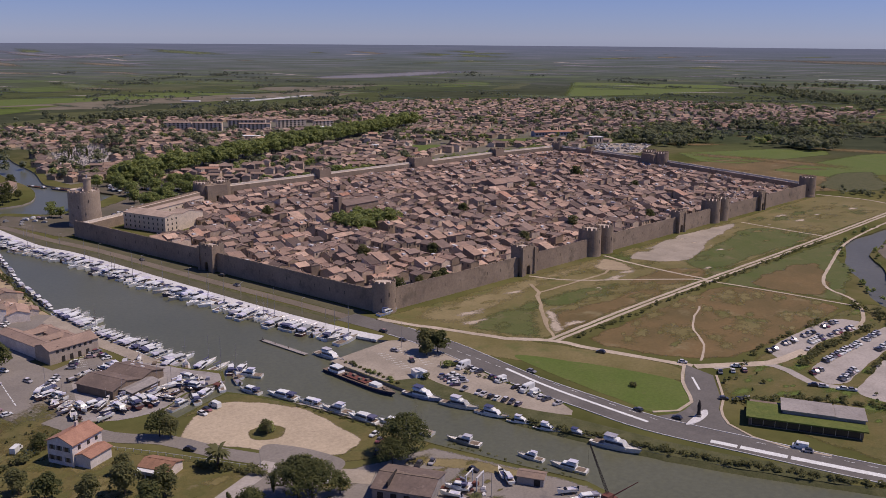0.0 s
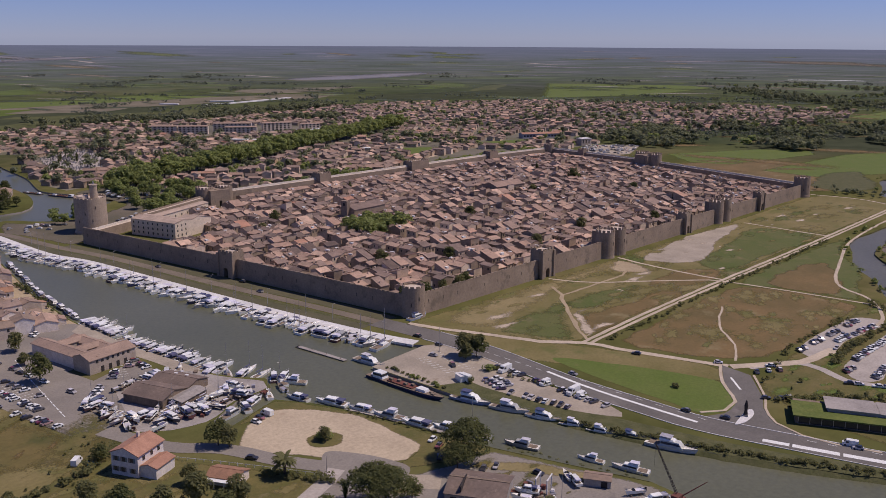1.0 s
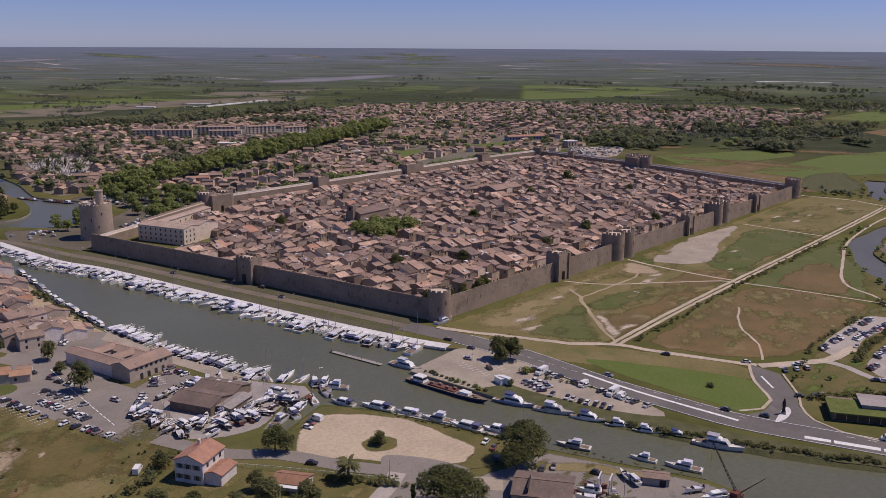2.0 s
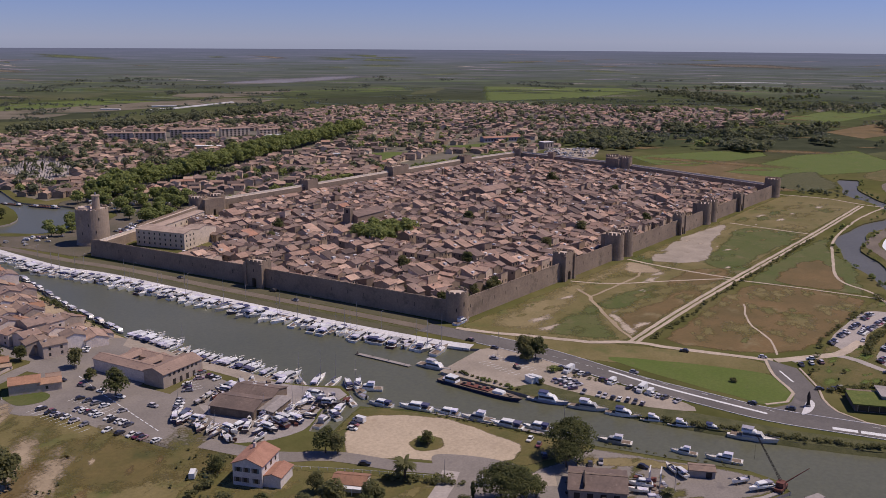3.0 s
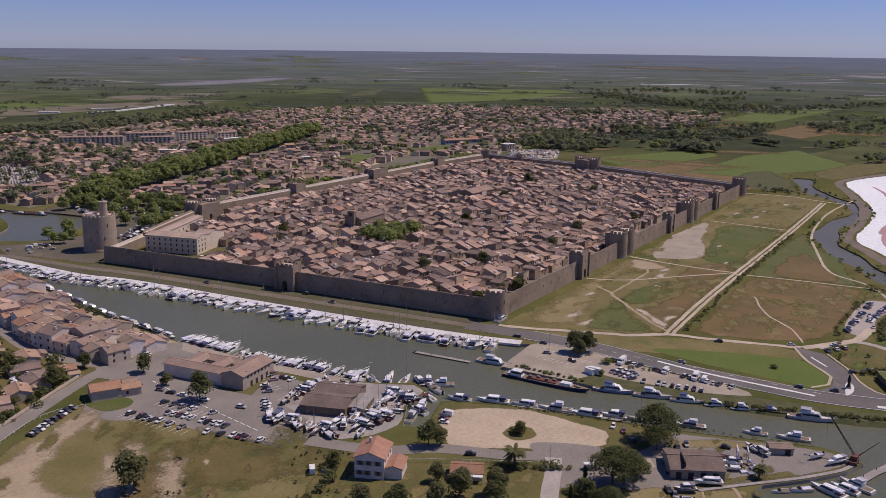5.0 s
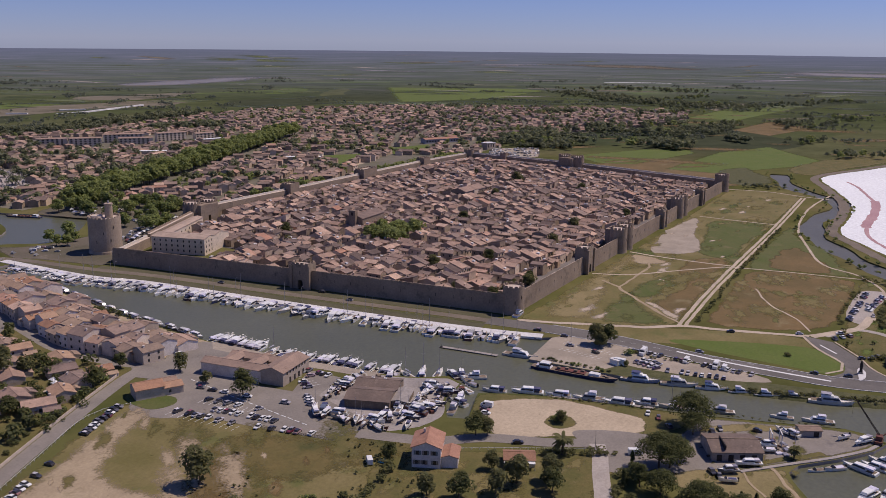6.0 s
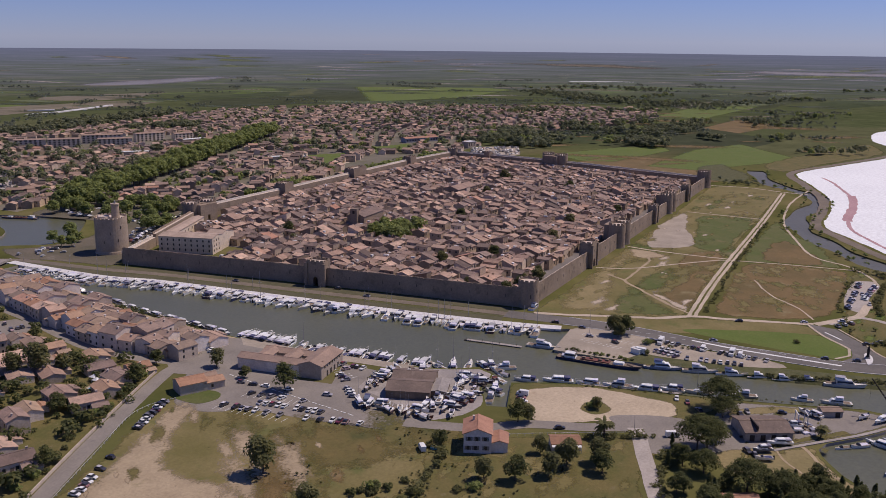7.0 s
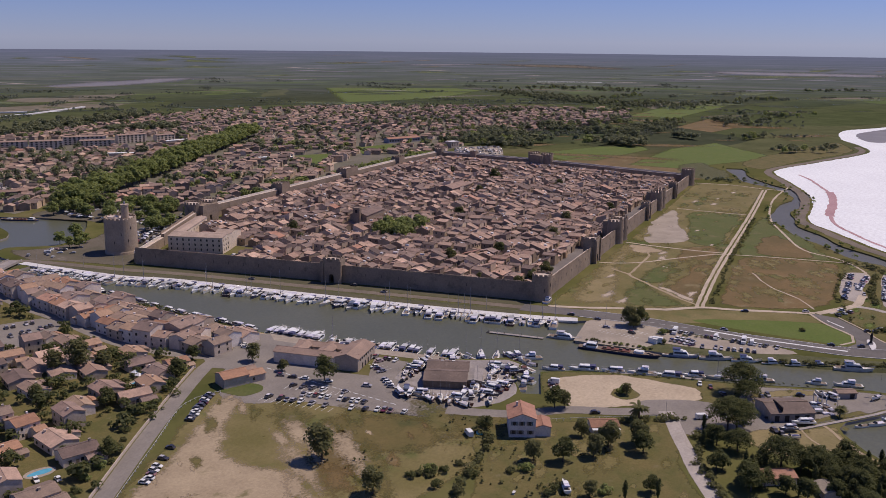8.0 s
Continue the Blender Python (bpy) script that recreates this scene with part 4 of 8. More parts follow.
solo("quay", quay, M["quay"], "long pale concrete mooring quay", "quay", kind="structure")
solo("verge_grass", ribbon([(-64, 345), (-62, 272), (-52, 226), (-42, 135), (-33, 57), (-26, 10)], 2.2, 0.07, ragged=0.4, offset=2.5), M["reed"], "dull dark grass strip behind the quay", "grass", kind="structure")
solo("quay_verge", ribbon([(-66, 345), (-64, 272), (-54, 226), (-44, 135), (-35, 57), (-27, 8)], 12.0, 0.04, ragged=0.4), M["verge"], "bare brown strip between quay and road", "ground", kind="structure")
solo("wall_verge", ribbon([(-52, 282), (-40, 226), (-27, 135), (-15, 57), (-10, 8)], 9.0, 0.06, ragged=0.6), M["verge"], "dry grass strip at the wall's foot", "grass", kind="structure")
ROAD = [(-76, 366), (-66, 345), (-57, 282), (-46, 226), (-35, 135), (-24, 57), (-18, 10), (-14, -24), (-13, -58), (-18, -104), (-18, -140), (-17, -165), (-9, -196), (3, -238), (24, -300)]
solo("road", ribbon(ROAD[:8], 6.5, 0.10), M["track"], "narrow dusty road under the town wall", "road", kind="structure")
solo("road", ribbon(ROAD[6:], 13.0, 0.12), M["asphalt"], "grey asphalt main road beside the canal", "road", kind="structure")
s = Shape()
for k in (6.7, -6.7):
    ribbon(ROAD[7:], 0.35, 0.26, s, offset=k, thick=0.2)
solo("kerb", s, M["quay"], "pale raised kerbs along the road", "kerb", kind="structure")
patch("road", [(45, -142), (27, -152), (12, -165), (6, -168), (-8, -170), (-18, -164), (-19, -178), (-14, -200), (-5, -222), (2, -221), (-1.3, -207), (-2, -195.6), (2, -184), (12, -175.4), (22, -170.8), (42, -156.5)], 0.13, M["asphalt"], "wide asphalt junction beside a traffic island", "road", soft=False, ragged=0)
s = ribbon([(45, -141.4), (27, -151.2), (11, -164.6), (0, -165.4), (-8, -159.4)], 1.4, 0.2, thick=0.15)
ribbon([(43, -157.4), (22.6, -171.6), (12.6, -176), (2.6, -184.4), (-1.2, -195.6), (-0.4, -207), (4, -221)], 1.0, 0.2, s, thick=0.15)
solo("kerb", s, M["path"], "pale kerbs and pavement round the junction", "kerb", kind="structure")
solo("road_marking", ribbon([(34, -151.5), (24, -160.5)], 0.9, 0.15), M["white_line"], "white centre strip on the side road", "road marking", kind="structure")
solo("road", ribbon([(22, -165), (8, -169.2), (-4, -169.6), (-14, -164), (-18, -150)], 6.6, 0.125), M["asphalt"], "curved asphalt slip road", "road", kind="structure")
s = ribbon([(-14, -92), (-17, -120), (-17, -163)], 1.5, 0.16)
ribbon([(-15, -187), (-12.3, -195.5)], 2.4, 0.17, s)
ribbon([(-12, -196.4), (-7.4, -211)], 2.6, 0.17, s)
ribbon([(-7.1, -212), (-1, -230), (10, -262)], 2.6, 0.17, s)
solo("road_marking", s, M["white_line"], "broad white painted strips down the road", "road marking", kind="structure")
s = Shape()
for x, y, h in along(smooth([(-11, -100), (-13, -120), (-13, -163)], 4), 9.0) + along(smooth([(-13.5, -58), (-14.5, -88)], 4), 6.0) + along(smooth([(-4, -200), (8, -240)], 4), 7.0):
    s.box(-1.6, 1.6, -0.1, 0.1, 0.14, 0.15, at(x, y, h))
solo("road_marking", s, M["white_line"], "dashed white lane lines", "road marking", kind="structure")
patch("traffic_island", [(-9.5, -174.2), (-3, -172.8), (5, -171.6), (8, -172.6), (4, -175.2), (-4, -176)], 0.30, M["quay"], "pale kerbed traffic island", ragged=0, step=1.5, thick=0.3)
s = ribbon([(-9, -3), (-4, -19), (7, -45), (15, -66), (28, -83), (33, -104), (40, -126), (46, -145)], 3.6, 0.12, ragged=0.8)
ribbon([(28, -83), (100, -80), (180, -79), (342, -78), (500, -75)], 2.2, 0.13, s, ragged=0.5, offset=1.7)
ribbon([(28, -83), (100, -80), (180, -79), (342, -78), (500, -75)], 2.0, 0.131, s, ragged=0.5, offset=-1.6)
ribbon([(108, -2), (119, -25), (148, -50), (172, -72), (175, -80), (181, -111), (187, -160)], 1.8, 0.125, s, ragged=0.5)
ribbon([(182, -3), (179, -19), (177, -48), (178, -77)], 2.2, 0.128, s, ragged=0.5)
ribbon([(347, -12), (345, -47), (344, -78)], 2.0, 0.128, s, ragged=0.5)
ribbon([(514, 2), (520, -38), (508, -74), (505, -98)], 2.4, 0.127, s, ragged=0.5)
ribbon([(54, -144), (74, -134), (96, -116), (127, -102)], 1.1, 0.11, s, ragged=1.0)
ribbon([(537, -97), (470, -90), (414, -89), (336, -95), (276, -110), (217, -129), (196, -154), (163, -171), (130, -171)], 1.9, 0.115, s, ragged=0.6)
ribbon([(46, -146), (60, -156), (74, -166), (100, -170)], 5.0, 0.12, s, ragged=0.6)
solo("path", s, M["path"], "pale sandy footpaths across the meadow", "path", kind="structure")
s = ribbon([(33, -80), (46, -65), (64, -47), (85, -28), (96, -14)], 2.0, 0.11, ragged=2.0)
ribbon([(84, -28), (119, -29), (152, -27), (174, -9)], 1.6, 0.112, s, ragged=2.0)
solo("path", s, M["dirt"], "faint trodden tracks in the dry grass", "path", kind="structure")
patch("worn_spot", [(36, -76), (52, -62), (62, -50), (66, -52), (56, -66), (44, -78)], 0.105, M["path_thin"], "bare pale ground worn beside a track", ragged=2, size=8, step=2.0, feather=3)
patch("worn_spot", [(150, -20), (166, -8), (176, -6), (176, -22), (168, -36), (158, -34)], 0.105, M["dirt_thin"], "bare pale ground worn beside a track", ragged=2, size=8, step=2.0, feather=4)
solo("street", ribbon([(-158, 112), (-176, 110), (-216, 94), (-252, 78), (-292, 59), (-340, 38)], 7.0, 0.11), M["tarmac"], "grey suburban street", "road", kind="structure")
STREET = [(-110, 344), (-128, 318), (-145, 266), (-153, 232), (-161, 203), (-169, 172), (-170, 150), (-168, 128), (-162, 110)]
solo("street", ribbon(STREET, 6.0, 0.10), M["tarmac"], "narrow street behind the quayside houses", "road", kind="structure")
solo("street", ribbon([(-172, -12), (-163, -40), (-150, -56), (-142, -77), (-135, -90), (-133, -98)], 7.5, 0.11), M["tarmac"], "pale grey lane past the sandy car park", "road", kind="structure")
solo("lane", ribbon([(-133, -95), (-141, -99), (-154, -104), (-168, -110), (-184, -116.5), (-199, -124), (-240, -144)], 6.0, 0.115, ragged=0.4), M["lot"], "pale gravel lane between gardens", "road", kind="structure")
patch("forecourt", [(-127, -83), (-115, -109), (-128, -118), (-143, -119), (-152, -106), (-141, -98)], 0.112, M["tarmac"], "pale grey forecourt where lanes meet", ragged=0.6, step=2.0)
solo("lane", ribbon([(-134, -106), (-124, -116), (-116, -126)], 9.0, 0.10), M["gravel"], "gravel entrance to the boatyard", "road", kind="structure")


# ---- the ramparts ----
WALL_H, WALL_T = 10.2, 2.6


def rampart(name, a, b, label, height=WALL_H, pale=False):
    """A straight stretch of wall with its walk, parapet and merlons; b lies along local x."""
    length = math.dist(a, b)
    heading = math.degrees(math.atan2(b[1] - a[1], b[0] - a[0]))
    root = thing(name, label, "town wall", kind="structure", m=at(a[0], a[1], heading))
    t = WALL_T / 2
    s = Shape()
    k = max(2, int(length / 6))
    # battered face, a little uneven along its length
    rings = []
    for i in range(k + 1):
        x = length * i / k
        e = 0.06 * noise.noise((a[0] + x * 0.11, a[1], 0.3))
        rings.append([(x, -t - 0.35 + e, -0.5), (x, t + 0.2, -0.5), (x, t, height), (x, -t + e, height)])
    s.rings(rings)
    part("wall", s, M["stone"], root)
    part("wall_walk", Shape().box(0, length, -t + 0.62, t - 0.02, height, height + 0.05), M["stone_top"], root, "stone wall walk lightened like a sunlit top")
    # pale: a taller solid parapet in the colour of sunlit stone
    part("parapet", Shape().box(0, length, -t, -t + 0.6, height, height + (1.6 if pale else 0.75)), M["stone_sunlit" if pale else "stone"], root)
    s = Shape()
    x = 0.6
    rnd = random.Random(int(a[0] * 7 + a[1]))
    while x < length - 1.6:
        w = 2.7 + rnd.uniform(-0.25, 0.25)
        s.box(x, x + w, -t + 0.004, -t + 0.55, height + 0.75, height + 1.35 + rnd.uniform(-0.1, 0.1))
        x += w + 0.32
    if not pale:
        tagged(part("merlons", s, M["stone"], root), kind="stuff")
    s = Shape()
    x = 5.0
    while x < length - 3:
        s.box(x, x + 0.22, -t - 0.2, -t + 0.3, height * 0.52, height * 0.52 + 1.9)
        x += 11.0
    tagged(part("arrow_slits", s, M["dark"], root, "narrow dark arrow slits"), kind="stuff")
    return root


def crown_ring(s, cx, cy, r, z, n, h=1.5):
    for i in range(n):
        a0 = 2 * math.pi * i / n
        a1 = a0 + 2 * math.pi / n * 0.66
        p = [(cx + q * math.cos(a), cy + q * math.sin(a)) for q, a in ((r, a0), (r, a1), (r - 0.6, a1), (r - 0.6, a0))]
        s.prism(p, z, z + h)


def round_tower(name, x, y, r, h, label, turret=False, slits=((215, 6), (255, 9), (300, 5))):
    root = thing(name, label, "tower", kind="structure", m=at(x, y))
    part("shaft", Shape().tube(0, 0, [(-0.5, r * 1.06), (1.5, r * 1.03), (2.2, r), (h, r * 0.985)], 40), M["stone_pale" if turret else "stone"], root)
    s = Shape()
    n = max(12, int(2 * math.pi * r / 2.9))
    ring = lambda q, z: [(q * math.cos(2 * math.pi * j / 40), q * math.sin(2 * math.pi * j / 40), z) for j in range(40)]
    s.rings([ring(r * 0.985, h), ring(r * 0.985, h + 0.8), ring(r * 0.985 - 0.6, h + 0.8), ring(r * 0.985 - 0.6, h)], caps=False)
    crown_ring(s, 0, 0, r * 0.983, h + 0.8, n, 0.85)
    part("parapet", s, M["stone_pale" if turret else "stone"], root, "crenellated parapet")
    part("platform", Shape().tube(0, 0, [(h + 0.02, r - 0.7), (h + 0.12, r - 0.7)], 40), M["stone_top"], root, "pale paved tower platform")
    for deg, z in slits:
        a = radians(deg)
        part("arrow_slit", Shape().box(r * 0.93, r * 1.01, -0.22, 0.22, z, z + 2.0, Matrix.Rotation(a, 4, "Z")), M["dark"], root)
    if turret:
        tx, ty = r * 0.15, -r * 0.3
        t = part("turret", Shape().tube(tx, ty, [(h, 2.8), (h + 9.4, 2.6), (h + 9.6, 3.0), (h + 10.4, 3.0)], 20), M["stone_pale"], root, "slender round lantern turret")
        part("lantern_cage", Shape().tube(tx, ty, [(h + 10.4, 0.7), (h + 12.4, 0.5), (h + 12.6, 0.1)], 8), M["metal"], t, "small iron lantern cage")
        part("roof_terrace", Shape().tube(-4.5, 2.0, [(h + 0.12, 4.2), (h + 2.2, 4.0)], 12), M["stone_top"], root)
    return root


def gate_tower(name, x, y, heading, w, d, h, label, gate=True):
    """A square gate tower; its outer face looks along local -y."""
    root = thing(name, label, "gate tower", kind="structure", m=at(x, y, heading))
    s = Shape()
    g = 1.7 if gate else 0.0
    if gate:
        top = 4.2
        s.box(-w / 2, -g, -d / 2, d / 2, -0.5, h).box(g, w / 2, -d / 2, d / 2, -0.5, h).box(-g, g, -d / 2, d / 2, top + 1.5, h)
        arch = [(g * math.cos(math.pi * i / 8), top + 1.5 * math.sin(math.pi * i / 8)) for i in range(9)]
        for (x0, z0), (x1, z1) in zip(arch, arch[1:]):
            s.add([(x0, yy, z0) for yy in (-d / 2, d / 2)] + [(x1, yy, z1) for yy in (-d / 2, d / 2)] + [(x0, yy, top + 1.5) for yy in (-d / 2, d / 2)] + [(x1, yy, top + 1.5) for yy in (-d / 2, d / 2)], [(0, 2, 3, 1), (0, 4, 6, 2), (1, 3, 7, 5)])
    else:
        s.box(-w / 2, w / 2, -d / 2, d / 2, -0.5, h)
    for sx in (-1, 1):
        s.box(sx * w / 2 - 0.9, sx * w / 2 + 0.9, -d / 2 - 0.9, -d / 2 + 0.6, -0.5, h * 0.99)
    part("shaft", s, M["stone"], root)
    p = Shape()
    for x0, x1, y0, y1 in ((-w / 2, w / 2, -d / 2, -d / 2 + 0.6), (-w / 2, w / 2, d / 2 - 0.6, d / 2), (-w / 2, -w / 2 + 0.6, -d / 2 + 0.6, d / 2 - 0.6), (w / 2 - 0.6, w / 2, -d / 2 + 0.6, d / 2 - 0.6)):
        p.box(x0, x1, y0, y1, h, h + 0.7)
        long_x = x1 - x0 > y1 - y0
        size = x1 - x0 if long_x else y1 - y0
        k = max(2, int(size / 2.7))
        for i in range(k):
            a, b = (i + 0.15) / k * size, (i + 0.85) / k * size
            p.box(*((x0 + a, x0 + b, y0, y1) if long_x else (x0, x1, y0 + a, y0 + b)), h + 0.7, h + 1.7)
    part("parapet", p, M["stone"], root, "crenellated parapet")
    part("platform", Shape().box(-w / 2 + 0.62, w / 2 - 0.62, -d / 2 + 0.62, d / 2 - 0.62, h + 0.01, h + 0.1), M["stone_top"], root, "pale paved tower platform")
    if gate:
        # dark sheet across the archway, painting the shade within
        part("gate_door", Shape().box(-g, g, 0.2, 0.4, 0, 5.4), M["dark"], root, "near-black panel for the shade in the gateway")
    part("arrow_slit", Shape().box(-0.2, 0.2, -d / 2 - 0.03, -d / 2 + 0.3, h * 0.62, h * 0.62 + 2.0), M["dark"], root)
    return root


def twin_gate(name, x, y, heading, r, gap, h, label):
    root = thing(name, label, "gatehouse", kind="structure", m=at(x, y, heading))
    for sx in (-1, 1):
        cx = sx * (gap / 2 + r)
        t = part("round_tower", Shape().tube(cx, -1.5, [(-0.5, r * 1.06), (1.8, r * 1.02), (h, r * 0.99)], 28), M["stone"], root)
        s = Shape()
        crown_ring(s, cx, -1.5, r * 0.985, h, max(9, int(2 * math.pi * r / 2.8)), 1.6)
        part("parapet", s, M["stone"], t)
        part("platform", Shape().tube(cx, -1.5, [(h + 0.01, r - 0.65), (h + 0.1, r - 0.65)], 24), M["stone_top"], t)
        part("arrow_slit", Shape().box(cx - 0.2, cx + 0.2, -1.5 - r * 1.02, -1.5 - r * 0.9, h * 0.5, h * 0.5 + 2.2), M["dark"], t)
    s = Shape().box(-gap / 2 - 0.6, gap / 2 + 0.6, -2.0, r + 2.0, 5.2, h * 0.96)
    s.box(-gap / 2 - r, gap / 2 + r, 0.6, r + 2.6, 5.2, h * 0.94).box(-gap / 2 - r, -gap / 2 + 0.5, 0.6, r + 2.6, -0.5, 5.2).box(gap / 2 - 0.5, gap / 2 + r, 0.6, r + 2.6, -0.5, 5.2)
    part("gatehouse", s, M["stone"], root)
    # dark sheet between the towers in place of the passage's shade
    part("gate_door", Shape().box(-gap / 2, gap / 2, 1.0, 1.2, 0, 5.2), M["dark"], root, "near-black panel for the shade in the gateway")
    return root


Y0 = 4.0
for x0, x1 in ((6.0, 104.0), (116.0, 173.0), (195.0, 277.0), (285.0, 325.0), (351.0, 402.0), (410.0, 494.0)):
    rampart("wall_southeast", (x0, Y0), (x1, Y0), "long crenellated limestone rampart above the meadow")
rampart("wall_southwest", (-17.2, 131.0), (-1.0, 8.0), "long limestone rampart in shade facing the canal")
rampart("wall_southwest", (-38.6, 281.0), (-18.6, 143.0), "long limestone rampart in shade facing the canal")
rampart("wall_west", (10.0, 302.0), (-37.0, 283.0), "low limestone wall beside the great tower", height=6.6, pale=True)
rampart("wall_northwest", (87.0, 336.0), (10.5, 302.2), "limestone rampart behind the lodge", height=9.0)
rampart("wall_northwest", (210.0, 340.0), (119.0, 341.5), "limestone rampart with parapet and walk coloured as sunlit", pale=True)
rampart("wall_northwest", (329.0, 340.0), (224.0, 340.0), "limestone rampart with parapet and walk coloured as sunlit", pale=True)
rampart("wall_northwest", (453.0, 340.0), (355.0, 340.0), "limestone rampart with parapet and walk coloured as sunlit", pale=True)
rampart("wall_northwest", (552.5, 332.5), (467.0, 339.5), "limestone rampart with parapet and walk coloured as sunlit", pale=True)
rampart("wall_northeast", (555.0, 285.0), (558.0, 326.0), "limestone rampart with parapet and walk coloured as sunlit", pale=True)
rampart("wall_northeast", (546.0, 204.0), (553.6, 277.0), "limestone rampart with parapet and walk coloured as sunlit", pale=True)
rampart("wall_northeast", (500.5, 11.0), (539.5, 174.0), "limestone rampart with parapet and walk coloured as sunlit", pale=True)
round_tower("corner_tower", 2.4, 5.0, 6.0, 14.8, "round crenellated limestone corner tower with arrow slits")
round_tower("corner_tower", 499.0, 5.0, 7.2, 16.4, "round crenellated limestone corner tower")
round_tower("corner_tower", 558.0, 332.0, 6.4, 14.0, "round crenellated limestone corner tower")
round_tower("great_tower", -17.5, 314.5, 11.2, 24.4, "massive round limestone keep with a lantern turret", True, ((200, 8), (225, 14), (250, 9), (262, 18)))
gate_tower("gate_tower", 110.0, 4.6, 0, 11.0, 9.0, 16.2, "square limestone gate tower with a pointed archway")
twin_gate("twin_gate", 184.0, 6.0, 0, 6.2, 1.0, 17.0, "gatehouse of two round limestone towers")
gate_tower("gate_tower", 281.0, 4.0, 0, 8.0, 7.0, 14.5, "narrow square limestone gate tower")
twin_gate("twin_gate", 338.0, 6.0, 0, 5.6, 2.0, 16.8, "gatehouse of two round limestone towers")
gate_tower("gate_tower", 406.0, 4.0, 0, 8.0, 7.0, 14.5, "narrow square limestone gate tower")
gate_tower("gate_tower", -17.8, 137.0, -81.5, 12.0, 9.0, 14.6, "square limestone gate tower with an archway, in shade")
twin_gate("twin_gate", 103.0, 341.0, 174, 7.2, 3.4, 15.0, "broad gatehouse of two round limestone towers")
gate_tower("gate_tower", 217.0, 340.0, 180, 13.0, 11.0, 15.0, "square limestone wall tower on the far wall", False)
gate_tower("gate_tower", 342.0, 340.0, 180, 25.0, 11.0, 14.6, "broad limestone gatehouse on the far wall")
gate_tower("gate_tower", 460.0, 340.0, 178, 13.0, 10.0, 13.6, "square limestone wall tower on the far wall", False)
twin_gate("twin_gate", 541.0, 188.5, 76, 7.4, 3.6, 18.4, "broad gatehouse of two round limestone towers")
gate_tower("gate_tower", 554.0, 281.0, 85, 8.0, 7.0, 13.2, "narrow square limestone wall tower", False)


# ---- houses ----
def gable(s_wall, s_roof, w, d, h, pitch, over=0.35, thick=0.22, m=None, lean=False):
    """Walls and tiled roof of a house w by d, eaves at h, ridge along x. lean: one slope only."""
    mm = m or Matrix.Identity(4)
    x, y = w / 2, d / 2
    if lean:
        top = h + d * pitch
        ridge_y = y
    else:
        top = h + y * pitch
        ridge_y = 0.0
    p = [(-x, -y, -0.4), (x, -y, -0.4), (x, y, -0.4), (-x, y, -0.4), (-x, -y, h), (x, -y, h)]
    if lean:
        p += [(x, y, top), (-x, y, top)]
        f = [(0, 1, 5, 4), (1, 2, 6, 5), (2, 3, 7, 6), (3, 0, 4, 7), (4, 5, 6, 7)]
    else:
        p += [(x, y, h), (-x, y, h), (-x, 0, top), (x, 0, top)]
        f = [(0, 1, 5, 4), (1, 2, 6, 9, 5), (2, 3, 7, 6), (3, 0, 4, 8, 7), (4, 5, 9, 8), (6, 7, 8, 9)]
    s_wall.add([mm @ Vector(q) for q in p], f)
    sides = ((-1, -y),) if lean else ((-1, -y), (1, y))
    for sg, ye in sides:
        ey = ye + sg * over
        ez = h - over * pitch
        lo, hi = (ey, ez + 0.03), (ridge_y - (0 if not lean else -0.2), top + 0.03 + (0.2 * pitch if lean else 0))
        q = [(sx * (x + over * 0.6), yy, zz + up) for up in (0, thick) for sx, (yy, zz) in ((-1, lo), (1, lo), (1, hi), (-1, hi))]
        face = [(3, 2, 1, 0), (4, 5, 6, 7), (0, 1, 5, 4), (1, 2, 6, 5), (2, 3, 7, 6), (3, 0, 4, 7)]
        if sg > 0:
            face = [g[::-1] for g in face]
        s_roof.add([mm @ Vector(v) for v in q], face)
    if not lean:
        s_roof.box(-x - over * 0.5, x + over * 0.5, -0.14, 0.14, top + thick - 0.05, top + thick + 0.1, mm)


def wing(root, w, d, h, pitch, wall, roof, over=0.35, m=None):
    """One block of a building: its own wall and roof."""
    a, b = Shape(), Shape()
    gable(a, b, w, d, h, pitch, over=over, m=m)
    part("wall", a, wall, root)
    part("roof", b, roof, root)


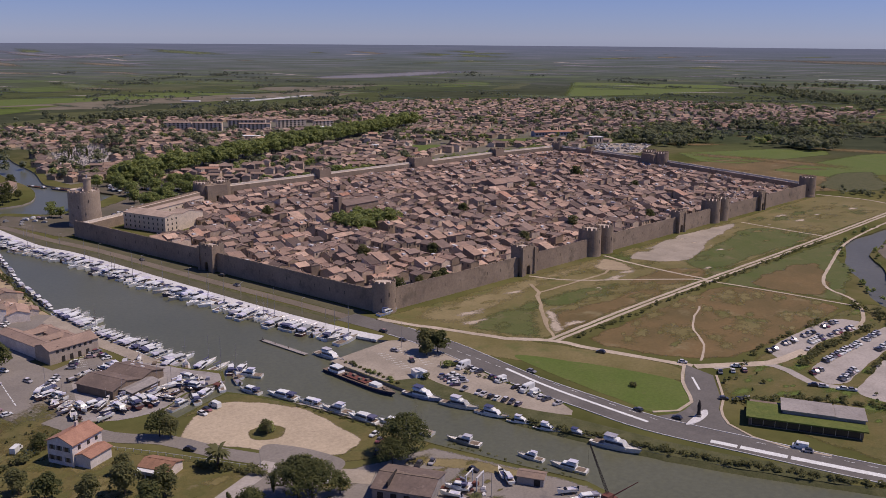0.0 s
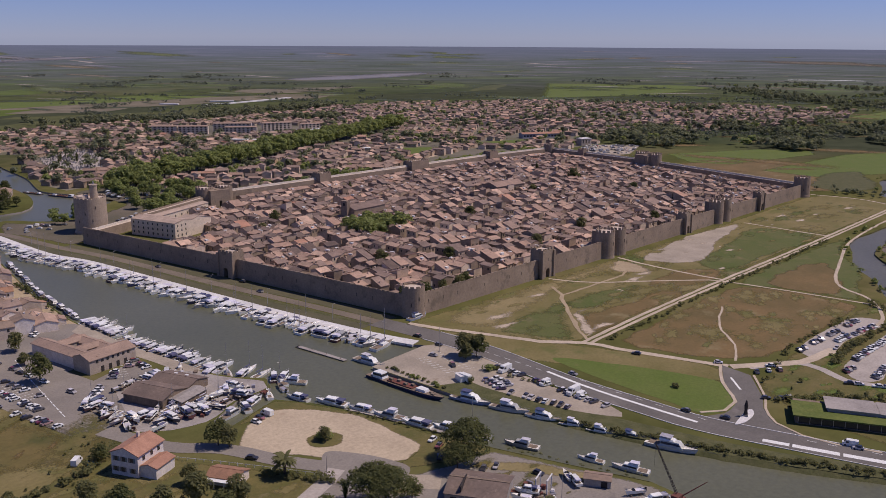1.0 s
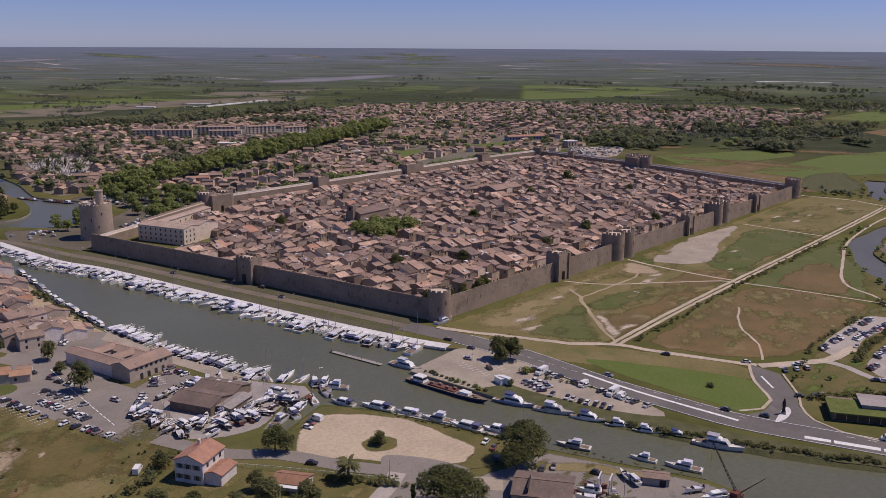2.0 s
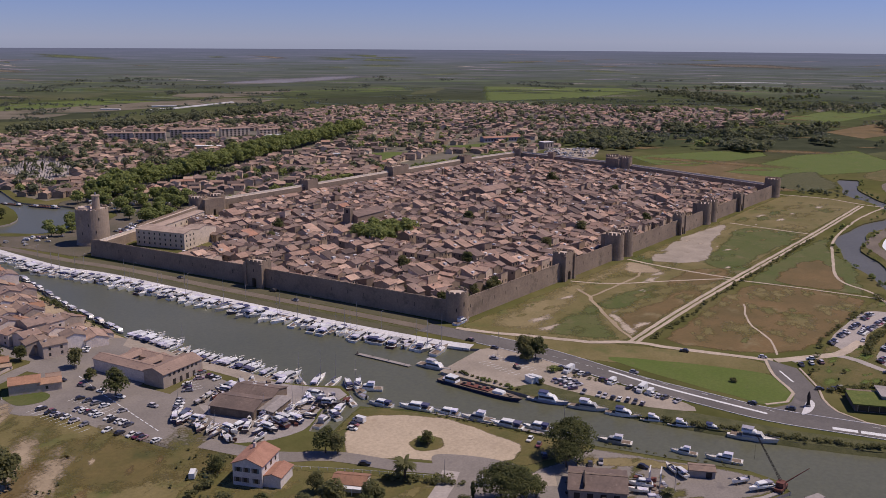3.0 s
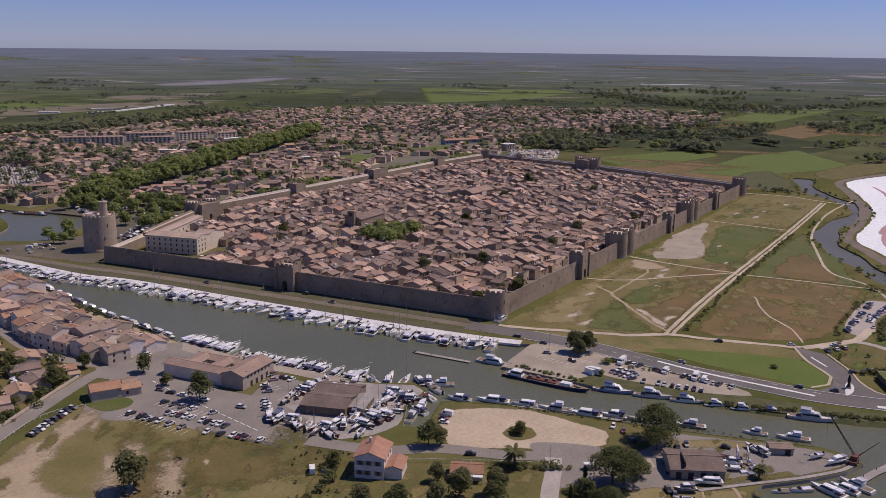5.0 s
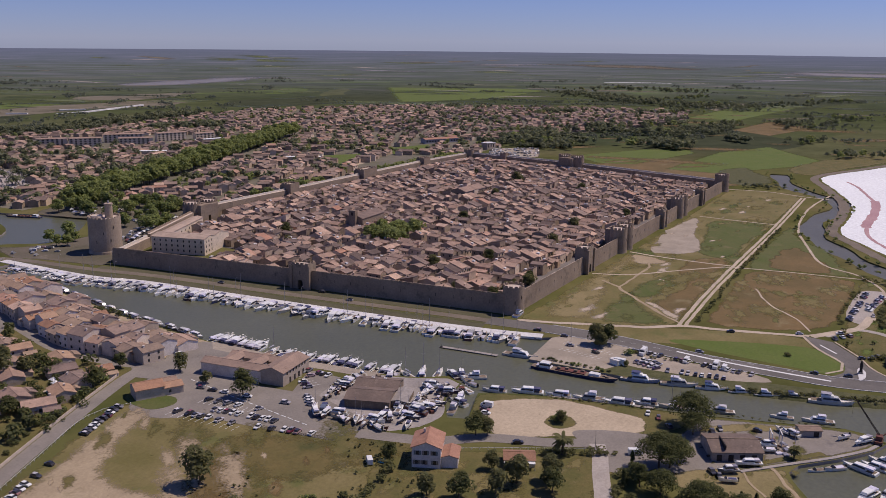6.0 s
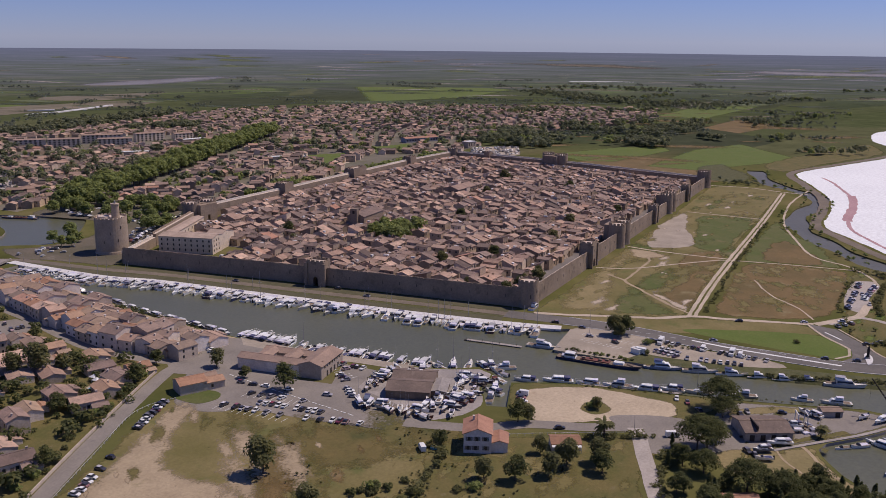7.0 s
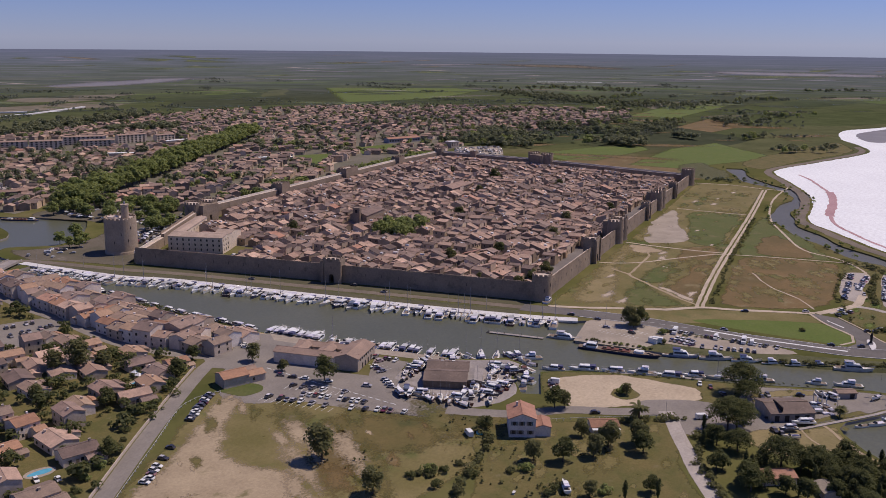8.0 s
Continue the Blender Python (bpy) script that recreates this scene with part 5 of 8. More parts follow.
def house(w, d, h, pitch, label, group, wall="render", roof="roof", lean=False, windows=(2, 1), shutters=False, door=False, annex=False, chimneys=1, seed=0):
    """A house on its own Empty: wall, roof, chimneys, each window with its shutters, door."""
    rnd = random.Random(seed)
    root = thing("house", label, "house", group)
    sw, sr = Shape(), Shape()
    gable(sw, sr, w, d, h, pitch, lean=lean)
    part("wall", sw, M[wall], root)
    part("roof", sr, M[roof], root)
    if annex:
        wing(root, w * 0.5, d * 0.55, h * 0.6, pitch, M[wall], M[roof], m=Matrix.Translation((w * 0.32, -d * 0.68, 0)))
    for i in range(chimneys):
        cx, cy = rnd.uniform(-w * 0.38, w * 0.38), rnd.choice((-1, 1)) * d * 0.16
        z = h + (d / 2 - abs(cy)) * pitch
        part("chimney", Shape().box(cx - 0.35, cx + 0.35, cy - 0.3, cy + 0.3, z - 0.4, z + 1.1).box(cx - 0.45, cx + 0.45, cy - 0.4, cy + 0.4, z + 1.1, z + 1.25), M[wall], root)
    cols, floors = windows
    for side, n in ((-1, cols), (1, cols)):
        for fl in range(floors):
            z = 1.0 + fl * (h - 0.4) / floors
            for i in range(n):
                cx = (i + 0.5) / n * w - w / 2 + rnd.uniform(-0.2, 0.2)
                y0 = side * (d / 2)
                win = part("window", Shape().box(cx - 0.5, cx + 0.5, y0 - 0.05, y0 + 0.05, z, z + 1.35), M["pane"], root)
                if shutters:
                    for sx in (-1, 1):
                        part("shutter", Shape().box(cx + sx * 0.78 - 0.26, cx + sx * 0.78 + 0.26, y0 - 0.07, y0 + 0.07, z - 0.05, z + 1.4), M["shutter"], win)
    if door:
        part("door", Shape().box(-w * 0.12 - 0.5, -w * 0.12 + 0.5, -d / 2 - 0.06, -d / 2 + 0.06, 0, 2.1), M["wood"], root)
    return root


TOWN = [(12, 15), (490, 15), (532, 190), (546, 318), (460, 331), (342, 332), (120, 332), (64, 316), (34, 302), (36, 236), (-24, 226), (-6, 120), (6, 40)]
PLAZA = [(100, 150), (140, 156), (142, 182), (104, 180)]
rnd = random.Random(11)
town_plots = []
y = 15.0
while y < 330:
    depth = rnd.uniform(17, 23)
    street = rnd.uniform(2.2, 3.8)
    x = -46 + rnd.uniform(0, 10)
    next_cross = x + rnd.uniform(26, 46)
    while x < 545:
        w = rnd.uniform(4.8, 9.5)
        if x + w > next_cross:
            x = next_cross + rnd.uniform(2.6, 4.4)
            next_cross = x + rnd.uniform(26, 46)
            continue
        for side in (0, 1):
            hd = depth / 2 + rnd.uniform(-2.6, 0.5)
            px = x + w / 2
            py = y + (hd / 2 if side == 0 else depth - hd / 2) + 2.2 * math.sin(x / 37 + y)
            if all(inside(px + ax, py + ay, TOWN) for ax in (-w / 2, w / 2) for ay in (-hd / 2, hd / 2)) and not inside(px, py, PLAZA) and rnd.random() > 0.06:
                town_plots.append((px, py, w, hd, side, rnd.random(), rnd.random(), rnd.random()))
        x += w
    y += depth + street
# a row of taller houses close inside the far walls
for pts in ([(122, 329), (214, 329), (340, 329), (455, 329), (545, 321)], [(547, 312), (543, 270), (533, 200), (524, 160), (492, 22)]):
    for x, y, h in along(pts, 7.2):
        town_plots.append((x, y, 7.2, 9.0, h, 0.75 + 0.25 * rnd.random(), rnd.uniform(0.3, 0.8), rnd.random()))
town_plots.sort(key=lambda p: math.dist((p[0], p[1]), (-60, -40)))
protos = {}
far_wall, far_roof, far_pane, far_bits = Shape(), Shape(), Shape(), Shape()
TOWN_THINGS, TOWN_SINGLE = 22, 90
for i, (px, py, w, hd, side, r1, r2, r3) in enumerate(town_plots):
    turn = (0, 180)[side] if type(side) is int else side
    h = 3.8 + 3.0 * r1 ** 1.2
    crosswise = r2 < 0.42
    pitch = 0.27 + 0.16 * r3
    jig = (r3 - 0.5) * 14
    if i < TOWN_THINGS:
        bw, bd = (hd, w) if crosswise else (w, hd)
        key = (round(bw / 1.6), round(bd / 1.6), round(h / 0.9), r2 > 0.86)
        if key not in protos:
            kw, kd, kh = key[0] * 1.6, key[1] * 1.6, key[2] * 0.9
            protos[key] = house(kw, kd, kh, 0.29, "old stone town house with a clay tile roof", "houses inside the walls", lean=key[3], windows=(2 if kw > 6.5 else 1, 1 if kh < 6.5 else 2), chimneys=1, seed=len(protos))
            ob = protos[key]
        else:
            ob = copy_thing(protos[key], Matrix.Identity(4))
        kw, kd, kh = key[0] * 1.6, key[1] * 1.6, key[2] * 0.9
        ob.matrix_basis = at(px, py, turn + (90 if crosswise else 0) + jig) @ Matrix.Diagonal((bw / kw * 0.99, bd / kd * 0.99, h / kh, 1))
    else:
        m = at(px, py, turn + (90 if crosswise else 0) + jig)
        bw, bd = (hd, w) if crosswise else (w, hd)
        if i < TOWN_SINGLE:
            one_wall, one_roof = Shape(), Shape()
            gable(one_wall, one_roof, bw * 0.99, bd * 0.99, h, pitch, lean=r2 > 0.86)
            if r3 > 0.4:
                one_wall.box(bw * 0.3 - 0.4, bw * 0.3 + 0.4, bd * 0.15 - 0.35, bd * 0.15 + 0.35, h, h + bd * 0.35 * pitch + 1.3)
            home = solo("house", one_wall, M["render"], "narrow stone town house under old clay tiles" if w < 7 else "broad stone town house under old clay tiles", "house", "houses inside the walls", m=m)
            part("roof", one_roof, M["roof"], home)
        else:
            gable(far_wall, far_roof, bw * 0.99, bd * 0.99, h, pitch, m=m, lean=r2 > 0.86)
            if r3 > 0.4:
                far_wall.box(bw * 0.3 - 0.4, bw * 0.3 + 0.4, bd * 0.15 - 0.35, bd * 0.15 + 0.35, h, h + bd * 0.35 * pitch + 1.3, m)
        for k in (-0.25, 0.25):
            for sg in (-1, 1):
                far_pane.box(k * bw - 0.5, k * bw + 0.5, sg * bd / 2 - 0.06, sg * bd / 2 + 0.06, h - 2.4, h - 1.0, m)
        if r3 > 0.8:
            far_bits.box(-bw * 0.2, bw * 0.12, -bd * 0.36, -bd * 0.2, h, h + 0.36 * bd * pitch + 0.5, m)
town_rest = thing("town_houses", "dense old town houses with weathered clay roofs", "houses", kind="stuff")
tagged(part("walls", far_wall, M["render_far"], town_rest), kind="stuff")
tagged(part("roofs", far_roof, M["roof_far"], town_rest), kind="stuff")
tagged(part("windows", far_pane, M["pane"], town_rest), kind="stuff")
tagged(part("terraces", far_bits, M["quay"], town_rest, "small pale roof terraces"), kind="stuff")
patch("town_ground", TOWN, 0.05, M["street"], "paved grey streets of the old town", soft=False, ragged=0)

# the governor's lodge beside the great tower
root = thing("lodge", "long pale three storey lodge with a tiled roof", "building", m=at(10, 267.8, 106.5))
wing(root, 41, 17, 11.5, 0.16, M["lodge"], M["roof_pale"], 0.4, Matrix.Translation((0, -2, 0)))
wing(root, 12, 26, 10.0, 0.22, M["lodge"], M["roof_pale"], 0.4, Matrix.Translation((-14, -18, 0)))
wing(root, 11, 14, 8.0, 0.22, M["lodge"], M["roof_pale"], 0.4, Matrix.Translation((14, -12, 0)))
for fl in range(3):
    for i in range(9):
        part("window", Shape().box(-18.4 + i * 4.5, -17.4 + i * 4.5, 6.44, 6.56, 1.8 + fl * 3.4, 3.4 + fl * 3.4), M["pane"], root)
    for i in range(3):
        part("window", Shape().box(-20.56, -20.44, -4.6 + i * 4.0, -3.6 + i * 4.0, 1.8 + fl * 3.4, 3.4 + fl * 3.4), M["pane"], root)
root = thing("lodge_wing", "long low cream wing with a pale tiled roof", "building", m=at(52.5, 312.0, 23))
wing(root, 62, 9, 7.6, 0.2, M["lodge"], M["roof_pale"], 0.4)
for i in range(8):
    part("window", Shape().box(-27.5 + i * 7.6, -26.3 + i * 7.6, -4.56, -4.44, 3.6, 5.4), M["pane"], root)
# church with a bell wall
root = thing("church", "large stone church with a long tiled roof", "church", m=at(149, 207, 4))
sw, sr = Shape(), Shape()
gable(sw, sr, 34, 15, 11.0, 0.36, over=0.5)
sw.box(-20.5, -17.0, -3.0, 3.0, -0.4, 17.5)
part("wall", sw, M["stone"], root)
part("roof", sr, M["roof"], root)
part("bell_arch", Shape().box(-20.6, -16.9, -1.0, 1.0, 13.5, 16.0), M["dark"], root)

root = thing("church", "broad stone church with tall dark windows", "church", m=at(316, 203, -4))
wing(root, 36, 17, 9.5, 0.34, M["stone"], M["roof"], 0.5)
for i in range(3):
    part("window", Shape().box(-18.06, -17.9, -5.2 + i * 4.2, -3.6 + i * 4.2, 2.4, 7.6), M["dark"], root)
for i in range(5):
    part("window", Shape().box(-14 + i * 6.4, -12.4 + i * 6.4, -8.56, -8.44, 4.0, 7.4), M["dark"], root)


# ---- trees ----
leaf_rng = np.random.default_rng(5)


def leaf_cloud(lobes, per_lobe, leaf):
    """Small leaf clumps over lobes (x, y, z, rx, rz): arrays of corners for quads."""
    out = []
    for x, y, z, rx, rz in lobes:
        d = leaf_rng.normal(size=(per_lobe, 3))
        d /= np.linalg.norm(d, axis=1)[:, None]
        d[:, 2] = np.where(d[:, 2] < -0.55, -d[:, 2], d[:, 2])
        shell = leaf_rng.uniform(0.74, 1.12, (per_lobe, 1))
        c = np.array([x, y, z]) + d * shell * np.array([rx, rx, rz])
        n = d + np.array([0.0, 0.0, 0.75]) + leaf_rng.normal(scale=0.34, size=(per_lobe, 3))
        n /= np.linalg.norm(n, axis=1)[:, None]
        u = np.cross(n, leaf_rng.normal(size=(per_lobe, 3)))
        u /= np.linalg.norm(u, axis=1)[:, None] + 1e-9
        v = np.cross(n, u)
        s = leaf * leaf_rng.uniform(0.6, 1.35, (per_lobe, 1))
        out.append(np.stack([c - u * s, c - v * s * 0.8, c + u * s, c + v * s * 0.8], 1))
    return np.concatenate(out)


def quads_mesh(name, corners, material):
    me = bpy.data.meshes.new(name)
    n = len(corners)
    me.vertices.add(4 * n)
    me.vertices.foreach_set("co", corners.reshape(-1).astype(np.float32))
    me.loops.add(4 * n)
    me.loops.foreach_set("vertex_index", np.arange(4 * n, dtype=np.int32))
    me.polygons.add(n)
    me.polygons.foreach_set("loop_start", np.arange(0, 4 * n, 4, dtype=np.int32))
    me.update(calc_edges=True)
    me.materials.append(material)
    return me


def lobes_for(kind, h, rng):
    if kind == "pine":
        return [(0.42 * h * math.sqrt((i + 0.5) / 18) * math.cos(2.4 * i), 0.42 * h * math.sqrt((i + 0.5) / 18) * math.sin(2.4 * i), h * (0.76 - 0.34 * (i + 0.5) / 18 + rng.uniform(-0.05, 0.04)), h * rng.uniform(0.18, 0.25), h * rng.uniform(0.13, 0.18)) for i in range(18)]
    if kind == "cypress":
        return [(rng.uniform(-0.03, 0.03) * h, rng.uniform(-0.03, 0.03) * h, h * (0.12 + 0.8 * i / 9), h * 0.11 * math.sin(0.35 + 2.6 * (1 - i / 9) ** 0.8) + 0.1, h * 0.12) for i in range(10)]
    if kind == "shrub":
        return [(rng.uniform(-1, 1) * h * 0.55, rng.uniform(-1, 1) * h * 0.55, h * rng.uniform(0.3, 0.62), h * rng.uniform(0.25, 0.42), h * rng.uniform(0.22, 0.36)) for _ in range(9)]
    out = []
    for _ in range(17):
        a, r, z = rng.uniform(0, 6.28), math.sqrt(rng.uniform(0, 1)) * 0.40, rng.uniform(0.30, 0.84)
        r *= 1.0 - 0.75 * abs(z - 0.52) / 0.4
        out.append((r * h * math.cos(a), r * h * math.sin(a), z * h, h * rng.uniform(0.15, 0.24), h * rng.uniform(0.13, 0.19)))
    return out


def tree(kind, h, label, leaf, seed, size=0.42, per_lobe=150, group=""):
    rng = random.Random(seed)
    root = thing("tree" if kind != "shrub" else "shrub", label, "tree" if kind != "shrub" else "shrub", group)
    lobes = lobes_for(kind, h, rng)
    s = Shape()
    fork = h * (0.24 if kind == "pine" else 0.28 if kind != "shrub" else 0.1)
    s.rod((0, 0, -0.3), (h * 0.01, 0, fork), h * 0.028, 8, h * 0.019)
    for x, y, z, rx, rz in lobes[::2]:
        s.rod((h * 0.01, 0, fork * 0.95), (x * 0.85, y * 0.85, z), h * 0.012, 5, h * 0.004)
    part("trunk", s, M["bark"], root)
    part("crown", quads_mesh("crown", leaf_cloud(lobes, per_lobe, size), M[leaf]), M[leaf], root)
    return root


def palm(h, label):
    root = thing("palm", label, "palm tree")
    part("trunk", Shape().rod((0, 0, -0.3), (0.1, 0, h * 0.55), 0.42, 10, 0.34), M["bark"], root)
    for i in range(44):
        a, droop = i * 2.4, 0.2 + 0.9 * ((i * 0.37) % 1)
        s = Shape()
        rows = []
        for k in range(6):
            t = k / 5
            r = t * h * 0.42
            z = h * 0.55 + h * 0.34 * math.sin(min(1.0, t * 1.2) * 1.5) * (1.1 - droop) - h * 0.24 * droop * t * t
            w = 0.62 * math.sin(0.35 + 2.6 * t)
            c, q = math.cos(a), math.sin(a)
            rows.append([(c * r - q * w, q * r + c * w, z - 0.12), (c * r, q * r, z), (c * r + q * w, q * r - c * w, z - 0.12)])
        s.rings(rows, closed=False, caps=False)
        part("frond", s, M["leaf_olive"], root)
    return root


PLANES = [tree("plane", 11 + i, "plane tree with a full fresh green crown", "leaf", 20 + i, 0.62, 75, "plane trees of the old town") for i in range(4)]
PINES = [tree("pine", 12 + 1.5 * i, "umbrella pine with a broad dark crown", "leaf_dark", 40 + i, 0.34, 260, "pines near the canal") for i in range(3)]
OLIVES = [tree("plane", 6.5 + i, "small round garden tree with dark leaves", "leaf_dark" if i % 2 else "leaf_olive", 60 + i, 0.32, 95, "garden trees") for i in range(4)]
SHRUBS = [tree("shrub", 2.6 + 0.7 * i, "low bushy green shrub on rough grass", ("leaf_olive", "leaf", "leaf_dark")[i], 70 + i, 0.26, 90, "shrubs") for i in range(3)]
CYPRESSES = [tree("cypress", 9 + 2 * i, "slim dark green upright cypress", "leaf_dark", 80 + i, 0.30, 110, "cypresses") for i in range(2)]
used = set()
grow_rng = random.Random(77)


def grow(pool, x, y, s=1.0):
    """Plants a tree of a pool at a place; the first of each pool is the original itself."""
    i = grow_rng.randrange(len(pool))
    m = at(x, y, grow_rng.uniform(0, 360), 0.0, s * grow_rng.uniform(0.88, 1.12))
    if pool[i].name not in used:
        used.add(pool[i].name)
        pool[i].matrix_basis = m
        return pool[i]
    return copy_thing(pool[i], m)


# avenue of plane trees north of the town, and the square beside the great tower
for x, y, h in along([(88, 482), (168, 515), (336, 580), (619, 695), (680, 722)], 14.5):
    for off in (-8, 8):
        grow(PLANES, x + off * math.sin(radians(h)) + grow_rng.uniform(-2, 2), y - off * math.cos(radians(h)) + grow_rng.uniform(-2, 2), 1.25)
for i in range(84):
    x, y = grow_rng.uniform(10, 124), grow_rng.uniform(326, 486)
    if y < 440 + x * 0.5 and y > 342 + 0.2 * (x - 60) and x > 58 - 0.9 * (y < 372) * (y - 330) and not inside(x + 4, y + 4, BASIN) and not inside(x - 4, y, BASIN):
        grow(PLANES, x, y, 0.76)
WALL_TREES = [((362, 367), (580, 358), 95, 7.0, 10.5), ((258, 380), (312, 366), 22, 7.0, 11.0), ((182, 388), (228, 372), 20, 5.0, 9.0), ((560, 352), (575, 380), 8, 4.0, 8.0)]
for i in range(16):
    grow(PLANES, 103 + (i % 6) * 6.5 + grow_rng.uniform(-1.5, 1.5), 153 + (i // 6) * 9 + grow_rng.uniform(-2, 2), 0.85)
for x, y in ((60, 22), (52, 18), (46, 26), (20, 52), (14, 24), (24, 18), (166, 50), (60, 90), (100, 70), (230, 60), (300, 40), (210, 150), (330, 180), (400, 120), (60, 215), (90, 240), (260, 230), (420, 200)):
    grow(OLIVES, x, y, 1.15)
for x, y in ((436, 256), (441, 261), (222, 306)):
    grow(CYPRESSES, x, y, 1.0)
for x, y in ((-19, 374), (-26, 357), (-21, 352), (-8, 360), (-2, 374), (4, 382)):
    grow(PLANES, x, y, 0.66)
for x, y, s in ((-16, 452, 0.8), (-26, 446, 0.8), (-22, 462, 0.9), (2, 520, 0.75), (8, 536, 0.8), (-34, 436, 0.7)):
    grow(OLIVES[1::2], x, y, s * 1.3)
for x, y in ((116, 668), (128, 690), (140, 676)):
    grow(CYPRESSES, x, y, 1.0)
# beside the canal and in the gardens south of it
for x, y, s in ((-98, -121, 1.0), (-141, -121, 1.02), (-138, -124, 0.95), (-106, -124, 0.6)):
    grow(PINES, x, y, s)
for x, y, s in ((-24, -54, 1.4), (-21, -58, 1.2), (-27, -57, 1.1), (-187, -79, 1.0), (-176, -95, 0.95), (-177, -82, 1.2), (-184, -35, 0.6), (-150, -52, 1.0), (-168, 50, 1.05), (-164, 75, 1.0), (-122, -76, 0.55), (-205, 158, 1.5), (-239, 149, 1.2), (-169, -92, 1.1), (-148, -56, 0.9), (-198, 150, 1.3), (-212, 166, 1.2), (-160, 95, 0.9), (-130, -127, 0.75), (-196, -70, 1.15), (-200, -60, 1.0), (-172, -70, 0.7)):
    grow(OLIVES, x, y, s)
for x, y in ((-213, -97), (-208, -107), (-182, -165), (-178, -160), (-186, -150), (-144, -112), (-262, 104)):
    grow(CYPRESSES, x, y, 0.62)
for x, y, s in ((-233, 10, 1.4), (-247, -19, 1.0), (-238, -46, 0.85)):
    grow(OLIVES[::2], x, y, s)
for x, y in ((-228, -27), (-225, -31), (-231, -25), (-222, -34), (-205, -41)):
    grow(SHRUBS[::2], x, y, 0.8)
for x, y, s in ((-205, -104, 0.8), (-217, -86, 0.7)):
    grow(OLIVES, x, y, s)
GROVE = [(-150, -112), (-149, -125), (-157, -136), (-166, -142), (-163, -152), (-157, -162), (-158, -172), (-190, -172), (-192, -128), (-168, -115)]
for i in range(46):
    x, y = grow_rng.uniform(-192, -146), grow_rng.uniform(-172, -112)
    if inside(x, y, GROVE) and math.dist((x, y), (-177, -142)) > 8 and math.dist((x, y), (-190, -160)) > 7:
        grow(CYPRESSES if i % 5 == 0 else PINES if i % 3 == 0 else OLIVES[1::2], x, y, 0.8 if i % 5 else 0.7)
THICKET = [(-158, -148), (-150, -160), (-150, -172), (-154, -186), (-178, -192), (-182, -168), (-170, -150)]
for x, y in ((-184, -139), (-186, -146), (-171, -136), (-186, -133)):
    grow(OLIVES[1::2], x, y, 0.75)
for i in range(46):
    x, y = grow_rng.uniform(-182, -150), grow_rng.uniform(-192, -148)
    if inside(x, y, THICKET) and math.dist((x, y), (-180, -159)) > 7 and math.dist((x, y), (-177, -142)) > 9:
        grow(CYPRESSES if i % 2 else OLIVES[1::2], x, y, 0.7 if i % 2 else 0.85)
for i in range(9):
    grow(SHRUBS, -190 - 55 * grow_rng.random(), -30 - 70 * grow_rng.random(), 1.0)
for x, y in ((-27, -75), (-30, -73), (-46, -76), (8, -140), (-228, -31), (-233, -36), (-224, -29), (-121, -74)):
    grow(SHRUBS, x, y, 0.95)
for x, y, h in along([(-170, 118), (-216, 101), (-252, 85), (-296, 66)], 8.0):
    grow(SHRUBS if grow_rng.random() < 0.7 else OLIVES, x + grow_rng.uniform(-2, 2), y + grow_rng.uniform(1, 4), 0.8)
for i in range(12):
    grow(SHRUBS, -58.0 + grow_rng.uniform(-0.8, 0.8), -40 - 3.0 * i, 0.5)
p1 = palm(8.5, "stocky date palm with a dense crown")
p1.matrix_basis = at(-148, -87, 20, 0, 1.15)
copy_thing(p1, at(-107, -161.2, 140, 0, 0.62))


def woods(name, label, spots, leaf, lobes=4, per_lobe=26, size=1.1, spread=1.0):
    """Many far trees as one mass of leaf clumps: spots of (x, y, height)."""
    clouds = []
    for x, y, h in spots:
        r = h * leaf_rng.uniform(0.30, 0.46) * spread
        z0 = rise(x, y)
        ls = [(x + leaf_rng.uniform(-0.6, 0.6) * r, y + leaf_rng.uniform(-0.6, 0.6) * r, z0 + h * leaf_rng.uniform(0.4, 0.72), r * leaf_rng.uniform(0.6, 0.9), h * leaf_rng.uniform(0.24, 0.34)) for _ in range(lobes)]
        clouds.append(leaf_cloud(ls, per_lobe, size * h / 9))
    me = quads_mesh(name, np.concatenate(clouds), M[leaf])
    ob = new(name, me)
    return tagged(ob, label, "trees", kind="stuff")


# ---- suburbs ----
SUBURB = [(128, 362), (300, 364), (420, 368), (480, 372), (560, 372), (600, 360), (720, 372), (760, 410), (900, 380), (1100, 300), (1320, 262), (1560, 320), (1500, 640), (1260, 980), (1010, 1110), (760, 1075), (640, 1070), (545, 1015), (470, 1015), (400, 1060), (300, 1070), (-40, 1040), (-160, 880), (116, 800), (120, 760), (86, 690), (64, 612), (46, 545), (48, 500), (104, 512), (96, 470), (128, 420)]
PITCHES = [[(448, 438), (528, 462), (545, 488), (493, 520), (440, 466)], [(560, 446), (647, 442), (690, 470), (617, 493)]]
VERGE = [(348, 352), (590, 344), (590, 400), (560, 440), (450, 430), (372, 384)]
SCHOOL = [(676, 476), (760, 430), (780, 470), (700, 520)]
GRAVEYARD = [(80, 624), (124, 588), (196, 702), (194, 790), (118, 736)]
EXCLUDE = PITCHES + [VERGE, SCHOOL, GRAVEYARD, [(362, 735), (400, 690), (420, 700), (380, 750)], [(330, 890), (420, 815), (430, 850), (350, 920)]] + [[(380, 820), (560, 740), (610, 830), (460, 960), (370, 980)]]


